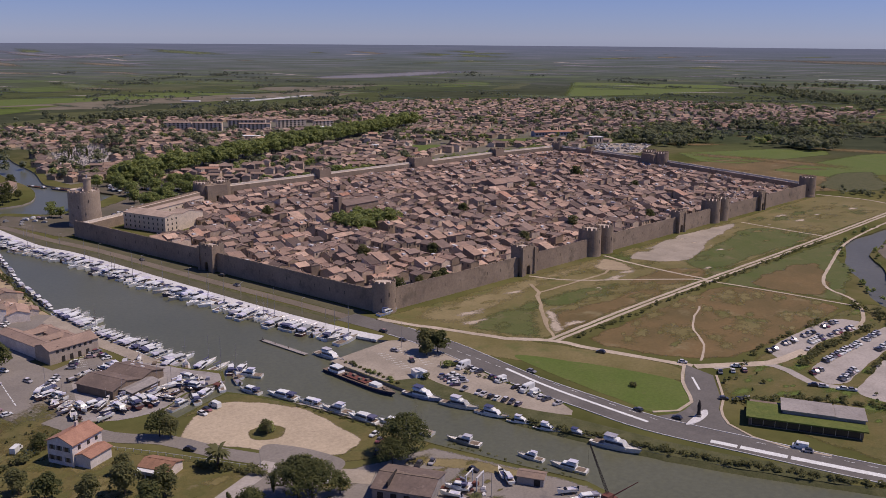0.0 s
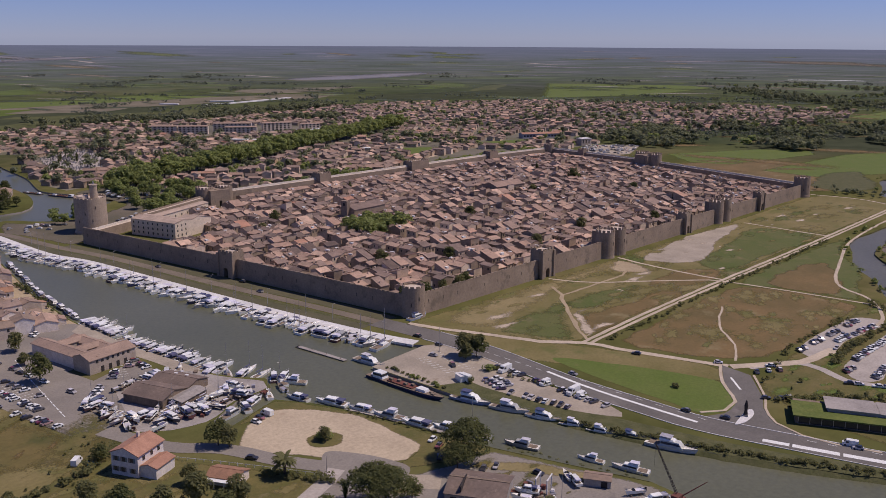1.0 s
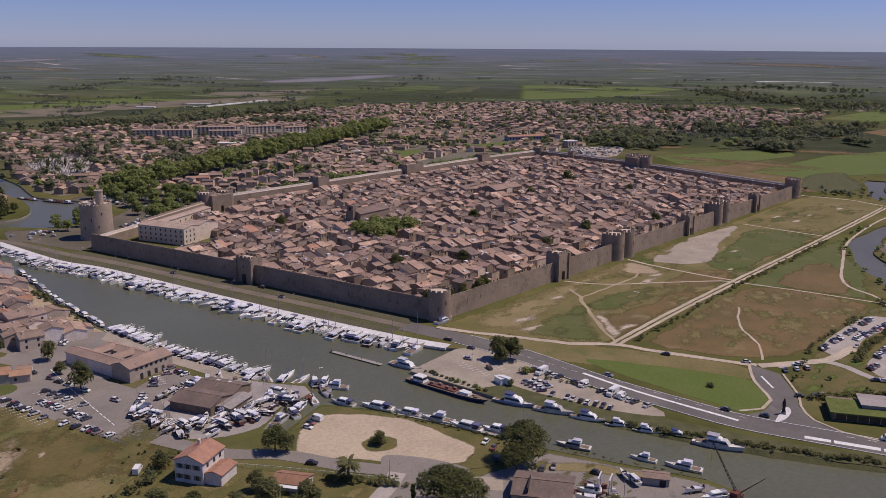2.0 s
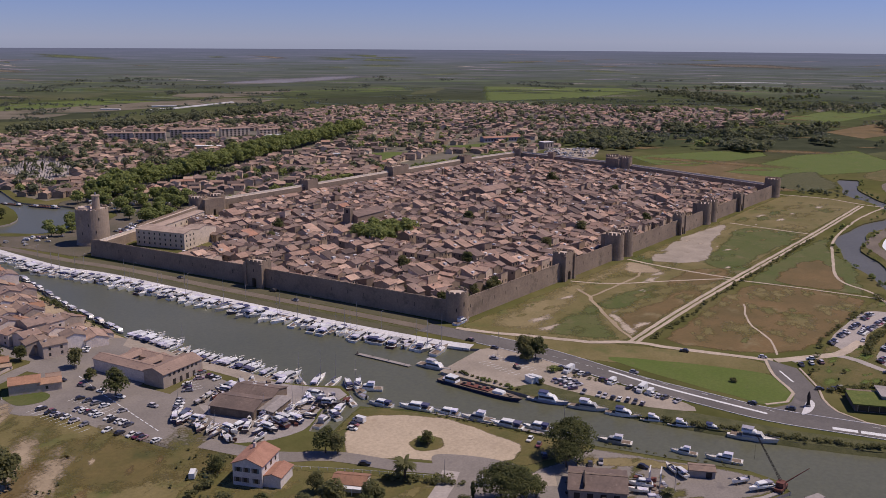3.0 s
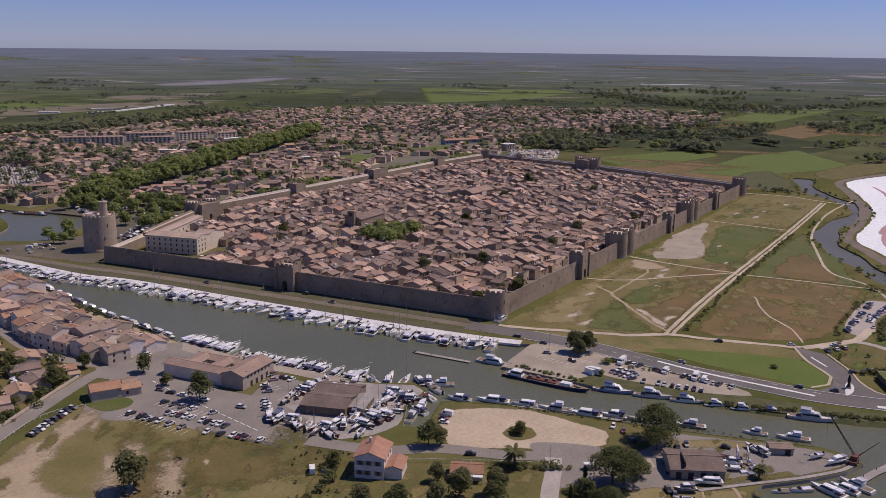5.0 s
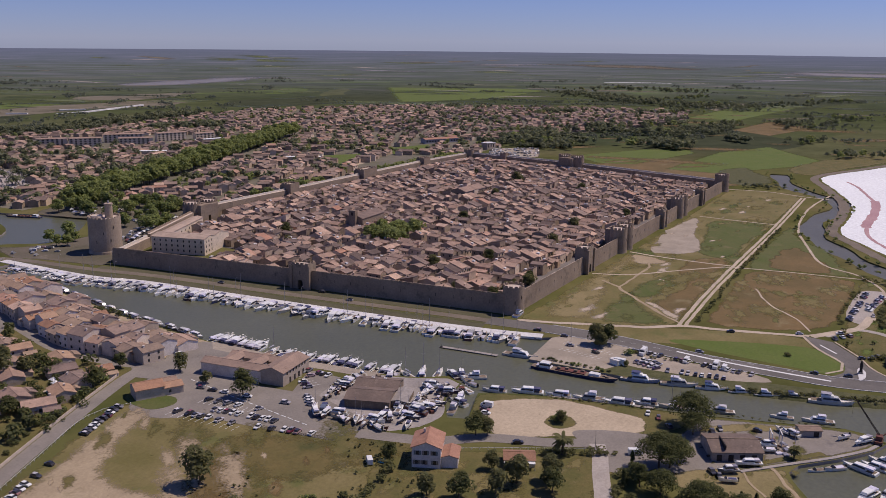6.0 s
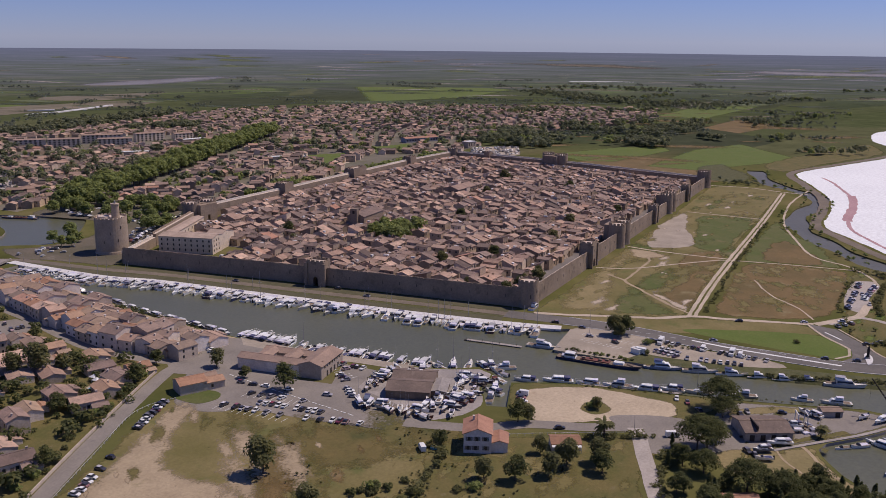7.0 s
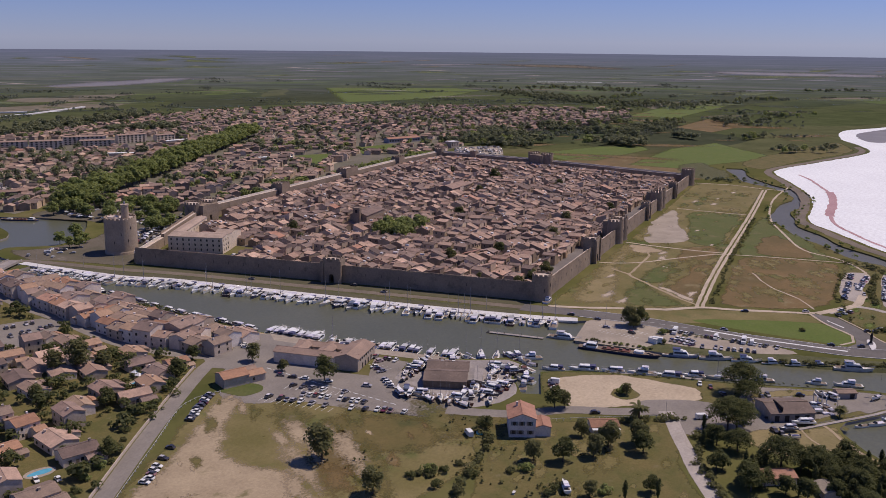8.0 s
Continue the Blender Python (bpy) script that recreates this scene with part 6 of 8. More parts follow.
def near_line(x, y, pts, d):
    for (x0, y0), (x1, y1) in zip(pts, pts[1:]):
        dx, dy = x1 - x0, y1 - y0
        t = max(0, min(1, ((x - x0) * dx + (y - y0) * dy) / (dx * dx + dy * dy)))
        if math.hypot(x - x0 - t * dx, y - y0 - t * dy) < d:
            return True
    return False


rnd = random.Random(3)
sw, sr, sp = Shape(), Shape(), Shape()
suburb_trees, dark_trees = [], []
AVENUE = [(88, 482), (168, 515), (336, 580), (619, 695), (680, 722)]
ca, sa = math.cos(radians(23)), math.sin(radians(23))
for iu in range(-20, 130):
    for iv in range(-60, 90):
        u, v = iu * 14.5 + (7 if iv % 2 else 0), iv * 15.5 + (6 if iv % 2 else 0)
        u, v = u + rnd.uniform(-2.5, 2.5), v + rnd.uniform(-2, 2)
        x, y = 50 + u * ca - v * sa, 330 + u * sa + v * ca
        bend = noise.noise_vector((x / 210, y / 210, 8.8))
        x, y = x + 46 * bend.x, y + 46 * bend.y
        keep, big, r4, r5 = rnd.random(), rnd.random(), rnd.random(), rnd.random()
        if not inside(x, y, SUBURB) or near_line(x, y, AVENUE, 21) or any(inside(x, y, e) for e in EXCLUDE):
            continue
        sparse = 0.5 + 0.5 * noise.noise((x / 130, y / 130, 1.7))
        if keep < 0.13 + 0.34 * (sparse > 0.66):
            if r4 < 0.8:
                (suburb_trees if r5 < 0.5 else dark_trees).append((x, y, 6 + 6 * r5))
            continue
        w, d = 8.5 + 5.0 * big, 7.5 + 3.0 * r4
        h = 2.9 + 2.6 * (r5 ** 2) + (2.0 if x < 500 and y < 520 else 0)
        m = at(x, y, 23 + 55 * bend.z + rnd.choice((0, 90)) + rnd.uniform(-10, 10))
        gable(sw, sr, w, d, h, 0.30 + 0.12 * r4, m=m)
        if math.hypot(x, y) < 900:
            for k in (-0.25, 0.25):
                for sg in (-1, 1):
                    sp.box(k * w - 0.5, k * w + 0.5, sg * d / 2 - 0.06, sg * d / 2 + 0.06, h - 2.0, h - 0.7, m)
        if rnd.random() < 0.42:
            q = m @ Vector((w * 0.7, d * 0.6, 0))
            (suburb_trees if r4 < 0.4 else dark_trees).append((q.x, q.y, 4 + 4 * r4))
suburb = thing("suburb_houses", "pale suburban houses with clay tile roofs", "houses", kind="stuff")
tagged(part("walls", sw, M["render_far"], suburb), kind="stuff")
tagged(part("roofs", sr, M["roof_suburb"], suburb), kind="stuff")
tagged(part("windows", sp, M["pane"], suburb), kind="stuff")
patch("suburb_ground", SUBURB, 0.02, M["yard"], "dusty streets and yards of the suburb", soft=False, ragged=0)
for p in PITCHES:
    patch("sports_pitch", p, 0.08, M["lawn"], "green grass sports pitch", soft=False, ragged=0)

# long apartment blocks beyond the avenue
def apartment(x, y, heading, length, floors):
    root = thing("apartment_block", "long cream apartment block with a low tiled roof", "apartment block", "apartment blocks beyond the avenue", m=at(x, y, heading))
    a, b = Shape(), Shape()
    h = floors * 2.9
    gable(a, b, length, 11, h, 0.22, over=0.5)
    part("wall", a, M["lodge"], root)
    part("roof", b, M["roof_hall"], root)
    n = int(length / 6)
    for fl in range(floors):
        for i in range(n):
            part("window", Shape().box(-length / 2 + 1.6 + i * 6, -length / 2 + 4.4 + i * 6, -5.57, -5.45, fl * 2.9 + 0.5, fl * 2.9 + 2.4), M["pane"], root)


for x, y, hd, ln, fl in ((364, 880, -40, 40, 4), (395, 850, -40, 42, 4), (462, 850, -40, 56, 4), (455, 818, -40, 46, 3), (515, 812, -22, 44, 4), (560, 790, -20, 30, 3)):
    apartment(x, y, hd, ln, fl)
for x, y, hd, ln, text in ((388, 716, -50, 42, "long low school pavilion with a white flat roof"), (546, 756, -16, 62, "long low hall with a white flat roof"), (448, 524, -42, 24, "long low pavilion with a white flat roof"), (463, 501, -42, 11, "small low pavilion with a white flat roof")):
    root = thing("pavilion", text, "building", m=at(x, y, hd))
    part("wall", Shape().box(-ln / 2, ln / 2, -4, 4, -0.3, 3.6), M["render_white"], root)
    part("flat_roof", Shape().box(-ln / 2 - 0.5, ln / 2 + 0.5, -4.6, 4.6, 3.6, 4.0), M["white_line"], root, "bright white flat roof")
root = thing("school", "long grey blue school with a red tile roof", "school", m=at(722, 470, -29))
wing(root, 58, 14, 6.0, 0.24, M["school_wall"], M["roof_red"], 0.5)
for i in range(12):
    part("window", Shape().box(-27 + i * 4.7, -24.4 + i * 4.7, -7.06, -6.94, 2.0, 4.4), M["pane"], root)
root = thing("school_hall", "tall pale flat roofed hall by the car park", "building", m=at(690, 372, -20))
part("wall", Shape().box(-8, 8, -6, 6, -0.3, 9.0), M["render_white"], root)
part("flat_roof", Shape().box(-8.5, 8.5, -6.5, 6.5, 9.0, 9.4), M["quay"], root)
for i in range(3):
    part("window", Shape().box(-6 + i * 4.6, -4.4 + i * 4.6, -6.06, -5.94, 3.0, 7.4), M["pane"], root)
solo("path", ribbon([(430, 440), (452, 432), (486, 440), (535, 456), (560, 480)], 7.0, 0.09, ragged=1.2), M["path"], "pale sandy path round the sports pitch", "path", kind="structure")
patch("car_park", [(599, 332), (700, 372), (748, 318), (652, 276), (584, 300)], 0.06, M["gravel_thin"], "pale gravel car park outside the far wall", soft=False, ragged=2, feather=3)
# graveyard beside the channel
GRAVES = [(84, 622), (124, 592), (192, 704), (190, 786), (122, 732)]
patch("graveyard", GRAVES, 0.06, M["lot_thin"], "pale gravel graveyard ground", soft=False, ragged=2, feather=3)
gr = random.Random(14)
s = Shape()
for iu in range(-30, 40):
    for iv in range(-6, 60):
        x, y = 84 + iu * 2.9 * 0.8 + iv * 3.6 * 0.5, 592 + iv * 3.6 * 0.86 - iu * 2.9 * 0.6
        if inside(x, y, GRAVES) and gr.random() < 0.45 and (iu % 5 or gr.random() < 0.2):
            h = gr.choice((0.6, 0.9, 1.4, 2.6, 3.4))
            s.box(-0.6, 0.6, -1.1, 1.1, 0, h, at(x, y, -37 + gr.uniform(-4, 4)))
solo("tombs", s, M["tomb"], "crowded rows of pale stone tombs", "tombs", kind="stuff")
# cars far off and under the trees of the square
s = Shape()
for area, n, hd in (([(604, 332), (698, 370), (742, 318), (654, 280)], 130, -38), ([(8, 314), (60, 338), (92, 362), (60, 366), (12, 336)], 60, 20), ([(60, 372), (112, 360), (116, 420), (84, 470), (62, 452)], 70, 70), ([(150, 545), (300, 600), (420, 640), (410, 650), (290, 612), (146, 556)], 40, 22), ([(-60, 362), (-40, 366), (-20, 352), (-34, 340), (-52, 344)], 16, 30)):
    xs, ys = [p[0] for p in area], [p[1] for p in area]
    for _ in range(n * 3):
        if n <= 0:
            break
        x, y = gr.uniform(min(xs), max(xs)), gr.uniform(min(ys), max(ys))
        if not inside(x, y, area) or inside(x, y, BASIN):
            continue
        n -= 1
        v = gr.choice((1.0, 1.0, 1.4))
        m = at(x, y, hd + gr.choice((0, 90)) + gr.uniform(-5, 5))
        s.rings([[m @ Vector((q, -0.85, 0.25)), m @ Vector((q, -0.85, z * v)), m @ Vector((q, 0.85, z * v)), m @ Vector((q, 0.85, 0.25))] for q, z in ((-2.1, 0.85), (-1.6, 1.35), (0.5, 1.42), (1.1, 0.9), (2.1, 0.65))])
solo("parked_cars", s, M["car_far"], "many parked cars, most of them white", "cars", kind="stuff")

# woods, hedges and scattered trees further off
rw = random.Random(9)
light, dark = list(suburb_trees), list(dark_trees)
BELTS = [((800, 405), (900, 335), 22), ((850, 225), (915, 155), 26), ((1480, 80), (1580, -60), 26), ((860, -60), (925, -130), 18), ((2250, 900), (2420, 720), 22), ((1700, 380), (1850, 320), 26), ((2650, 0), (2780, -160), 22), ((1050, 330), (1250, 240), 40), ((1150, 215), (1300, 165), 24), ((1900, 500), (2150, 420), 30), ((1250, 60), (1420, 0), 22), ((740, 330), (830, 300), 26), ((980, 215), (1050, 175), 20), ((1000, 20), (1080, -20), 16), ((1380, 400), (1560, 300), 30), ((2000, 150), (2200, 60), 26)]
for (ax, ay), (bx, by), n in BELTS:
    for _ in range(n):
        t = rw.random()
        (dark if rw.random() < 0.7 else light).append((ax + (bx - ax) * t + rw.gauss(0, 12), ay + (by - ay) * t + rw.gauss(0, 12), 6 + 8 * rw.random()))
WOODS = [((300, 1130), (400, 1120), 50, 24), ((400, 1110), (470, 1050), 60, 22), ((470, 1048), (560, 1046), 60, 20), ((560, 1050), (660, 1105), 60, 24), ((660, 1105), (880, 1120), 100, 24), ((610, 950), (700, 890), 50, 10), ((2060, 800), (1920, 640), 90, 40), ((1920, 640), (1760, 480), 110, 36), ((1760, 480), (1680, 280), 110, 40), ((2400, 780), (2350, 500), 60, 30), ((1700, 260), (1960, 140), 40, 30), ((1010, 335), (1003, 250), 34, 8), ((1003, 250), (1130, 180), 40, 10), ((1130, 180), (1225, 158), 26, 12), ((866, 182), (896, 136), 34, 8), ((1330, 565), (1362, 515), 30, 10), ((1010, 107), (985, 76), 16, 8), ((1356, 92), (1340, 55), 20, 12), ((838, 368), (896, 338), 40, 14), ((540, -5), (541, -42), 22, 8)]
for (ax, ay), (bx, by), n, wide in WOODS:
    for _ in range(n):
        t = rw.random()
        dark.append((ax + (bx - ax) * t + rw.gauss(0, wide), ay + (by - ay) * t + rw.gauss(0, wide), rw.uniform(8, 14) if ay > -1 else rw.uniform(3, 5)))
for x, y, h in ((220, 790, 15), (226, 784, 13), (219, 723, 11), (158, 636, 12), (164, 630, 11), (313, 637, 13), (320, 632, 12), (413, 701, 12), (418, 697, 13), (450, 862, 14), (458, 856, 13), (68, 559, 10), (78, 525, 11), (84, 530, 10)):
    dark.append((x, y, h))
for _ in range(200):
    t = rw.random()
    dark.append((-200 - 100 * t + rw.gauss(0, 40), 560 + 500 * t + rw.gauss(0, 60), 7 + 6 * rw.random()))
for _ in range(170):
    dark.append((rw.uniform(-60, 420), rw.uniform(600, 1020), 7 + 6 * rw.random()))
for (ax, ay), (bx, by), n, lo, hi in WALL_TREES:
    for _ in range(n):
        t = rw.random()
        light.append((ax + (bx - ax) * t + rw.gauss(0, 2.0), ay + (by - ay) * t + rw.gauss(0, 3.0), rw.uniform(lo, hi)))
for ax, ay, sx, sy, n in ((757, 330, 12, 26, 46), (815, 300, 14, 16, 16), (842, 158, 12, 16, 26), (1060, 342, 34, 14, 30), (990, 193, 24, 14, 14), (1130, 168, 34, 16, 26), (735, 392, 8, 8, 8), (785, 384, 14, 8, 12), (930, 396, 40, 14, 26)):
    for _ in range(n):
        dark.append((ax + rw.gauss(0, sx), ay + rw.gauss(0, sy), rw.uniform(8, 15)))
rows_far = []
for k in range(150):
    a = radians(rw.uniform(-12, 82))
    r = rw.uniform(1350, 3300)
    x0, y0 = CENTRE[0] + r * math.cos(a), CENTRE[1] + r * math.sin(a)
    if inside(x0, y0, SUBURB) or (x0 < 1700 and y0 < -60):
        continue
    hd = radians(rw.choice((118, 118, 30)) + rw.uniform(-25, 25))
    ln, wide = rw.uniform(15, 95), rw.uniform(5, 16)
    for i in range(int(ln * wide / 22) + 8):
        q, w = rw.gauss(0, ln * 0.6), rw.gauss(0, wide)
        rows_far.append((x0 + q * math.cos(hd) - w * math.sin(hd), y0 + q * math.sin(hd) + w * math.cos(hd), 3.5 + 5.5 * rw.random()))
for _ in range(130):
    t = rw.random()
    p = river_line[int(t * (len(river_line) - 1))]
    side = rw.choice((-1, 1))
    light.append((p[0] + rw.gauss(0, 2) + 3 * side, p[1] + side * rw.uniform(11, 15), 1.6 + 2.0 * rw.random()))
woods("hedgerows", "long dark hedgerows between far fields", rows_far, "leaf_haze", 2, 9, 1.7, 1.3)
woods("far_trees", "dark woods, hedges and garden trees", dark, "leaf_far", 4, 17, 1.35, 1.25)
woods("far_trees", "lighter green scattered trees", light, "leaf", 4, 17, 1.35, 1.15)
# hedges and reeds in the middle distance
hedge = []
for pts, step, h in (([(40, -89), (100, -86), (180, -84), (330, -82)], 2.4, 1.7), ([(-30, -84), (-26, -100), (-27, -130)], 1.8, 1.3), ([(24, -178), (40, -190), (58, -214), (60, -240)], 1.8, 2.4), ([(-47.5, -134), (-39.5, -160), (-33.6, -180), (-25.6, -200), (-10.6, -231), (21, -288)], 1.2, 1.6), ([(-40, -156), (-32, -180), (-24, -200), (-9, -231)], 1.6, 1.3), ([(-100, -62), (-90, -106)], 2.4, 1.0), ([(-84, -124), (-77, -147), (-68, -172)], 2.5, 0.9), ([(-152, -80), (-138, -104)], 1.4, 2.2), ([(-178, -28), (-192, -40), (-230, -44)], 2.2, 2.4), ([(-200, -128), (-176, -115), (-150, -112.5)], 1.6, 2.2), ([(60, -160), (96, -154), (150, -158)], 4.5, 2.4), ([(78, -176.5), (118, -175), (156, -178)], 1.5, 2.2), ([(90, -173.5), (116, -173)], 2.5, 1.6), ([(92, -200), (126, -198), (150, -199)], 2.0, 1.8), ([(186, -156), (180, -172), (150, -196)], 3.0, 3.0)):
    for x, y, _ in along(pts, step):
        if rw.random() < 0.86:
            hedge.append((x + rw.gauss(0, 0.8), y + rw.gauss(0, 0.8), h * rw.uniform(0.6, 1.2)))
woods("hedges", "rough dark hedges and reeds along paths and banks", hedge, "leaf_olive", 3, 26, 1.5, 1.9)
tufts = []
for _ in range(300):
    x, y = rw.uniform(-260, -172), rw.uniform(-118, 0)
    if not near_line(x, y, [(-172, -12), (-160, -46), (-146, -74), (-133, -98), (-136, -110), (-150, -106), (-168, -108), (-200, -128)], 6) and noise.noise((x / 22, y / 22, 4.4)) > 0.02:
        tufts.append((x, y, rw.uniform(0.6, 1.5)))
for _ in range(150):
    tufts.append((rw.uniform(30, 180), rw.uniform(-240, -160), rw.uniform(0.8, 2.2)))
woods("bushes", "scrubby low bushes on rough ground", [t for t in tufts if not inside(t[0], t[1], [(50, -186), (70, -158), (166, -156), (166, -202), (60, -212)]) and not inside(t[0], t[1], [(0, -178), (46, -178), (46, -230), (4, -230)])], "leaf_olive", 3, 30, 1.3)


# ---- boats ----
WATER_Z = -1.3


def hull_shape(L, B, free, n=9, full=2.6):
    """A hull afloat: stern at -L/2, bow at L/2, waterline at 0; and the outline of its gunwale."""
    rings, rim = [], []
    for i in range(n):
        t = i / (n - 1)
        b = B / 2 * (0.86 + 0.14 * math.sin(math.pi * min(1, t * 1.6) / 1.0 * 0.5 + 0.3)) * (1 - t ** full * 0.985)
        x = -L / 2 + L * t + (0.05 * L * t ** 3)
        z = free * (0.86 + 0.42 * t * t)
        rings.append([(x, b, z), (x - 0.06 * L * t ** 3, b * 0.82, 0.05), (x - 0.10 * L * t ** 3, 0, -0.45), (x - 0.06 * L * t ** 3, -b * 0.82, 0.05), (x, -b, z)])
        rim.append((x, b, z))
    s = Shape().rings(rings, closed=False, caps=False)
    s.add(rings[0], [(0, 1, 2, 3, 4)])
    return s, rim


def deck_shape(rim, drop=0.08):
    v = [(x, b * 0.97, z - drop) for x, b, z in rim] + [(x, -b * 0.97, z - drop) for x, b, z in rim]
    n = len(rim)
    return Shape().add(v, [(n + i, n + i + 1, i + 1, i) for i in range(n - 1)])


def cabin_shape(x0, x1, w, z0, z1, slope=0.35, tuck=0.82):
    s = z1 - z0
    lo = [(x0, -w / 2, z0), (x1, -w / 2 * 0.86, z0), (x1, w / 2 * 0.86, z0), (x0, w / 2, z0)]
    hi = [(x0 + s * slope * 0.4, -w / 2 * tuck, z1), (x1 - s * slope * 2.2, -w / 2 * tuck * 0.82, z1), (x1 - s * slope * 2.2, w / 2 * tuck * 0.82, z1), (x0 + s * slope * 0.4, w / 2 * tuck, z1)]
    return Shape().rings([lo, hi])


def boat(kind, L, B, label, group, hull="gel"):
    root = thing("boat", label, "boat", group)
    free = 0.95 if L < 12 else 1.3
    free = 0.6 if L < 6 else free
    hs, rim = hull_shape(L, B, free)
    part("hull", hs, M[hull], root)
    part("deck", deck_shape(rim), M["deck"] if kind != "cruiser" else M["gel"], root)
    z = free * 0.86
    if kind in ("cruiser", "yacht", "trawler"):
        hgt = {"cruiser": 1.3, "yacht": 1.5, "trawler": 1.8}[kind]
        cab = part("cabin", cabin_shape(-L * 0.20, L * 0.26, B * 0.78, z - 0.1, z + hgt), M["gel"], root)
        part("window_band", cabin_shape(-L * 0.18, L * 0.215, B * 0.81, z + hgt * 0.42, z + hgt * 0.78, 0.45, 0.92), M["pane"], cab, "dark tinted cabin windows")
        part("cockpit", Shape().box(-L * 0.44, -L * 0.20, -B * 0.33, B * 0.33, z - 0.05, z + 0.03), M["wood"], root, "brown cockpit floor")
        if kind != "cruiser":
            fly = part("flybridge", cabin_shape(-L * 0.22, L * 0.08, B * 0.66, z + hgt, z + hgt + 0.45), M["gel"], root)
            part("canopy", Shape().box(-L * 0.22, L * 0.02, -B * 0.3, B * 0.3, z + hgt + 1.0, z + hgt + 1.08), M["canvas"], fly)
        else:
            part("canopy", cabin_shape(-L * 0.40, -L * 0.12, B * 0.72, z + 0.75, z + 1.25, 0.2, 0.9), M["canvas"], root)
        rail = Shape()
        for sg in (-1, 1):
            for (x0, b0, z0), (x1, b1, z1) in zip(rim[4:], rim[5:]):
                rail.rod((x0, sg * b0 * 0.93, z0 + 0.55), (x1, sg * b1 * 0.93, z1 + 0.55), 0.03, 4)
                rail.rod((x0, sg * b0 * 0.93, z0), (x0, sg * b0 * 0.93, z0 + 0.55), 0.025, 4)
        part("rail", rail, M["metal"], root)
    elif kind == "sail":
        part("cabin", cabin_shape(-L * 0.12, L * 0.24, B * 0.55, z - 0.1, z + 0.5, 0.6), M["gel"], root)
        mast = part("mast", Shape().rod((L * 0.08, 0, z), (L * 0.08, 0, z + L * 1.15), 0.09, 6, 0.05), M["metal"], root)
        part("spreader", Shape().rod((L * 0.08, -0.8, z + L * 0.7), (L * 0.08, 0.8, z + L * 0.7), 0.03, 4), M["metal"], mast)
        boom = part("boom", Shape().rod((L * 0.08, 0, z + 1.5), (-L * 0.34, 0, z + 1.45), 0.06, 5), M["metal"], root)
        part("furled_sail", Shape().rod((L * 0.07, 0, z + 1.68), (-L * 0.32, 0, z + 1.6), 0.20, 7, 0.12), M["canvas"], boom)
        part("cockpit", Shape().box(-L * 0.42, -L * 0.14, -B * 0.22, B * 0.22, z - 0.05, z + 0.02), M["wood"], root)
    else:
        part("cockpit", Shape().box(-L * 0.42, L * 0.12, -B * 0.30, B * 0.30, z - 0.06, z + 0.02), M["canvas"] if L > 5.5 else M["wood"], root)
        part("windscreen", cabin_shape(L * 0.06, L * 0.22, B * 0.6, z, z + 0.55, 0.5), M["pane"], root)
        part("outboard_motor", Shape().box(-L * 0.5 - 0.5, -L * 0.5, -0.2, 0.2, -0.2, z + 0.45), M["tyre"], root)
    return root


G1 = "boats moored along the quays"
FLEET = [boat("cruiser", 8.5, 3.0, "white motor cruiser with a canvas cockpit cover", G1), boat("cruiser", 10.5, 3.5, "white cabin cruiser with dark windows", G1), boat("cruiser", 7.2, 2.7, "small white cabin boat at its mooring", G1), boat("sail", 9.0, 3.0, "white sailing boat with furled sail", G1), boat("sail", 7.4, 2.6, "small sailing boat with bare mast", G1), boat("open", 6.2, 2.3, "open white motor boat with outboard", G1), boat("open", 5.0, 1.9, "small open white dinghy with outboard", G1), boat("cruiser", 9.0, 3.1, "dark hulled cabin cruiser with pale deck", G1, "hull_dark"), boat("yacht", 12.0, 3.9, "white motor yacht with a flybridge", G1)]
LARGE = [boat("yacht", 14.0, 4.2, "long white motor yacht with flybridge", "river boats"), boat("trawler", 13.0, 4.0, "white river cruiser with a tall cabin", "river boats"), boat("yacht", 12.0, 3.8, "blue grey motor yacht with white cabin", "river boats", "hull_blue"), boat("trawler", 15.0, 4.4, "long blue grey river boat with white cabin", "river boats", "hull_blue")]
berthed = set()
br = random.Random(21)


def moor(pool, x, y, heading, i=None, z=WATER_Z, s=1.0):
    ob = pool[br.randrange(len(pool)) if i is None else i]
    m = at(x, y, heading, z, s)
    if ob.name not in berthed:
        berthed.add(ob.name)
        ob.matrix_basis = m
        return ob
    return copy_thing(ob, m)


for x, y, h in along([(-76, 330), (-75, 270), (-65, 226), (-55, 135), (-46, 57), (-37, 0), (-33, -16)], 3.35):
    if br.random() < 0.05:
        continue
    i = br.choices(range(9), (5, 4, 5, 3, 3, 4, 2, 2, 1))[0]
    half = (8.5, 10.5, 7.2, 9, 7.4, 6.2, 5, 9, 12)[i] / 2
    n = radians(h - 90)
    out = half * 1.16 + br.uniform(0.2, 1.2)
    moor(FLEET, x + out * math.cos(n), y + out * math.sin(n), h - 90 + br.uniform(-13, 13) + (180 if br.random() < 0.25 else 0), i, s=br.uniform(1.14, 1.38))
for x, y, h in along([(-122, 114), (-120.5, 65), (-116.5, 37), (-113.5, 8)], 3.6):
    if br.random() < 0.05 or 80 < y < 84:
        continue
    i = br.choices(range(9), (5, 4, 4, 2, 2, 4, 2, 2, 0))[0]
    half = (8.5, 10.5, 7.2, 9, 7.4, 6.2, 5, 9, 12)[i] / 2
    moor(FLEET, x + half * 1.15 + 0.8, y, h + 90 + br.uniform(-8, 8), i, s=br.uniform(1.0, 1.25))
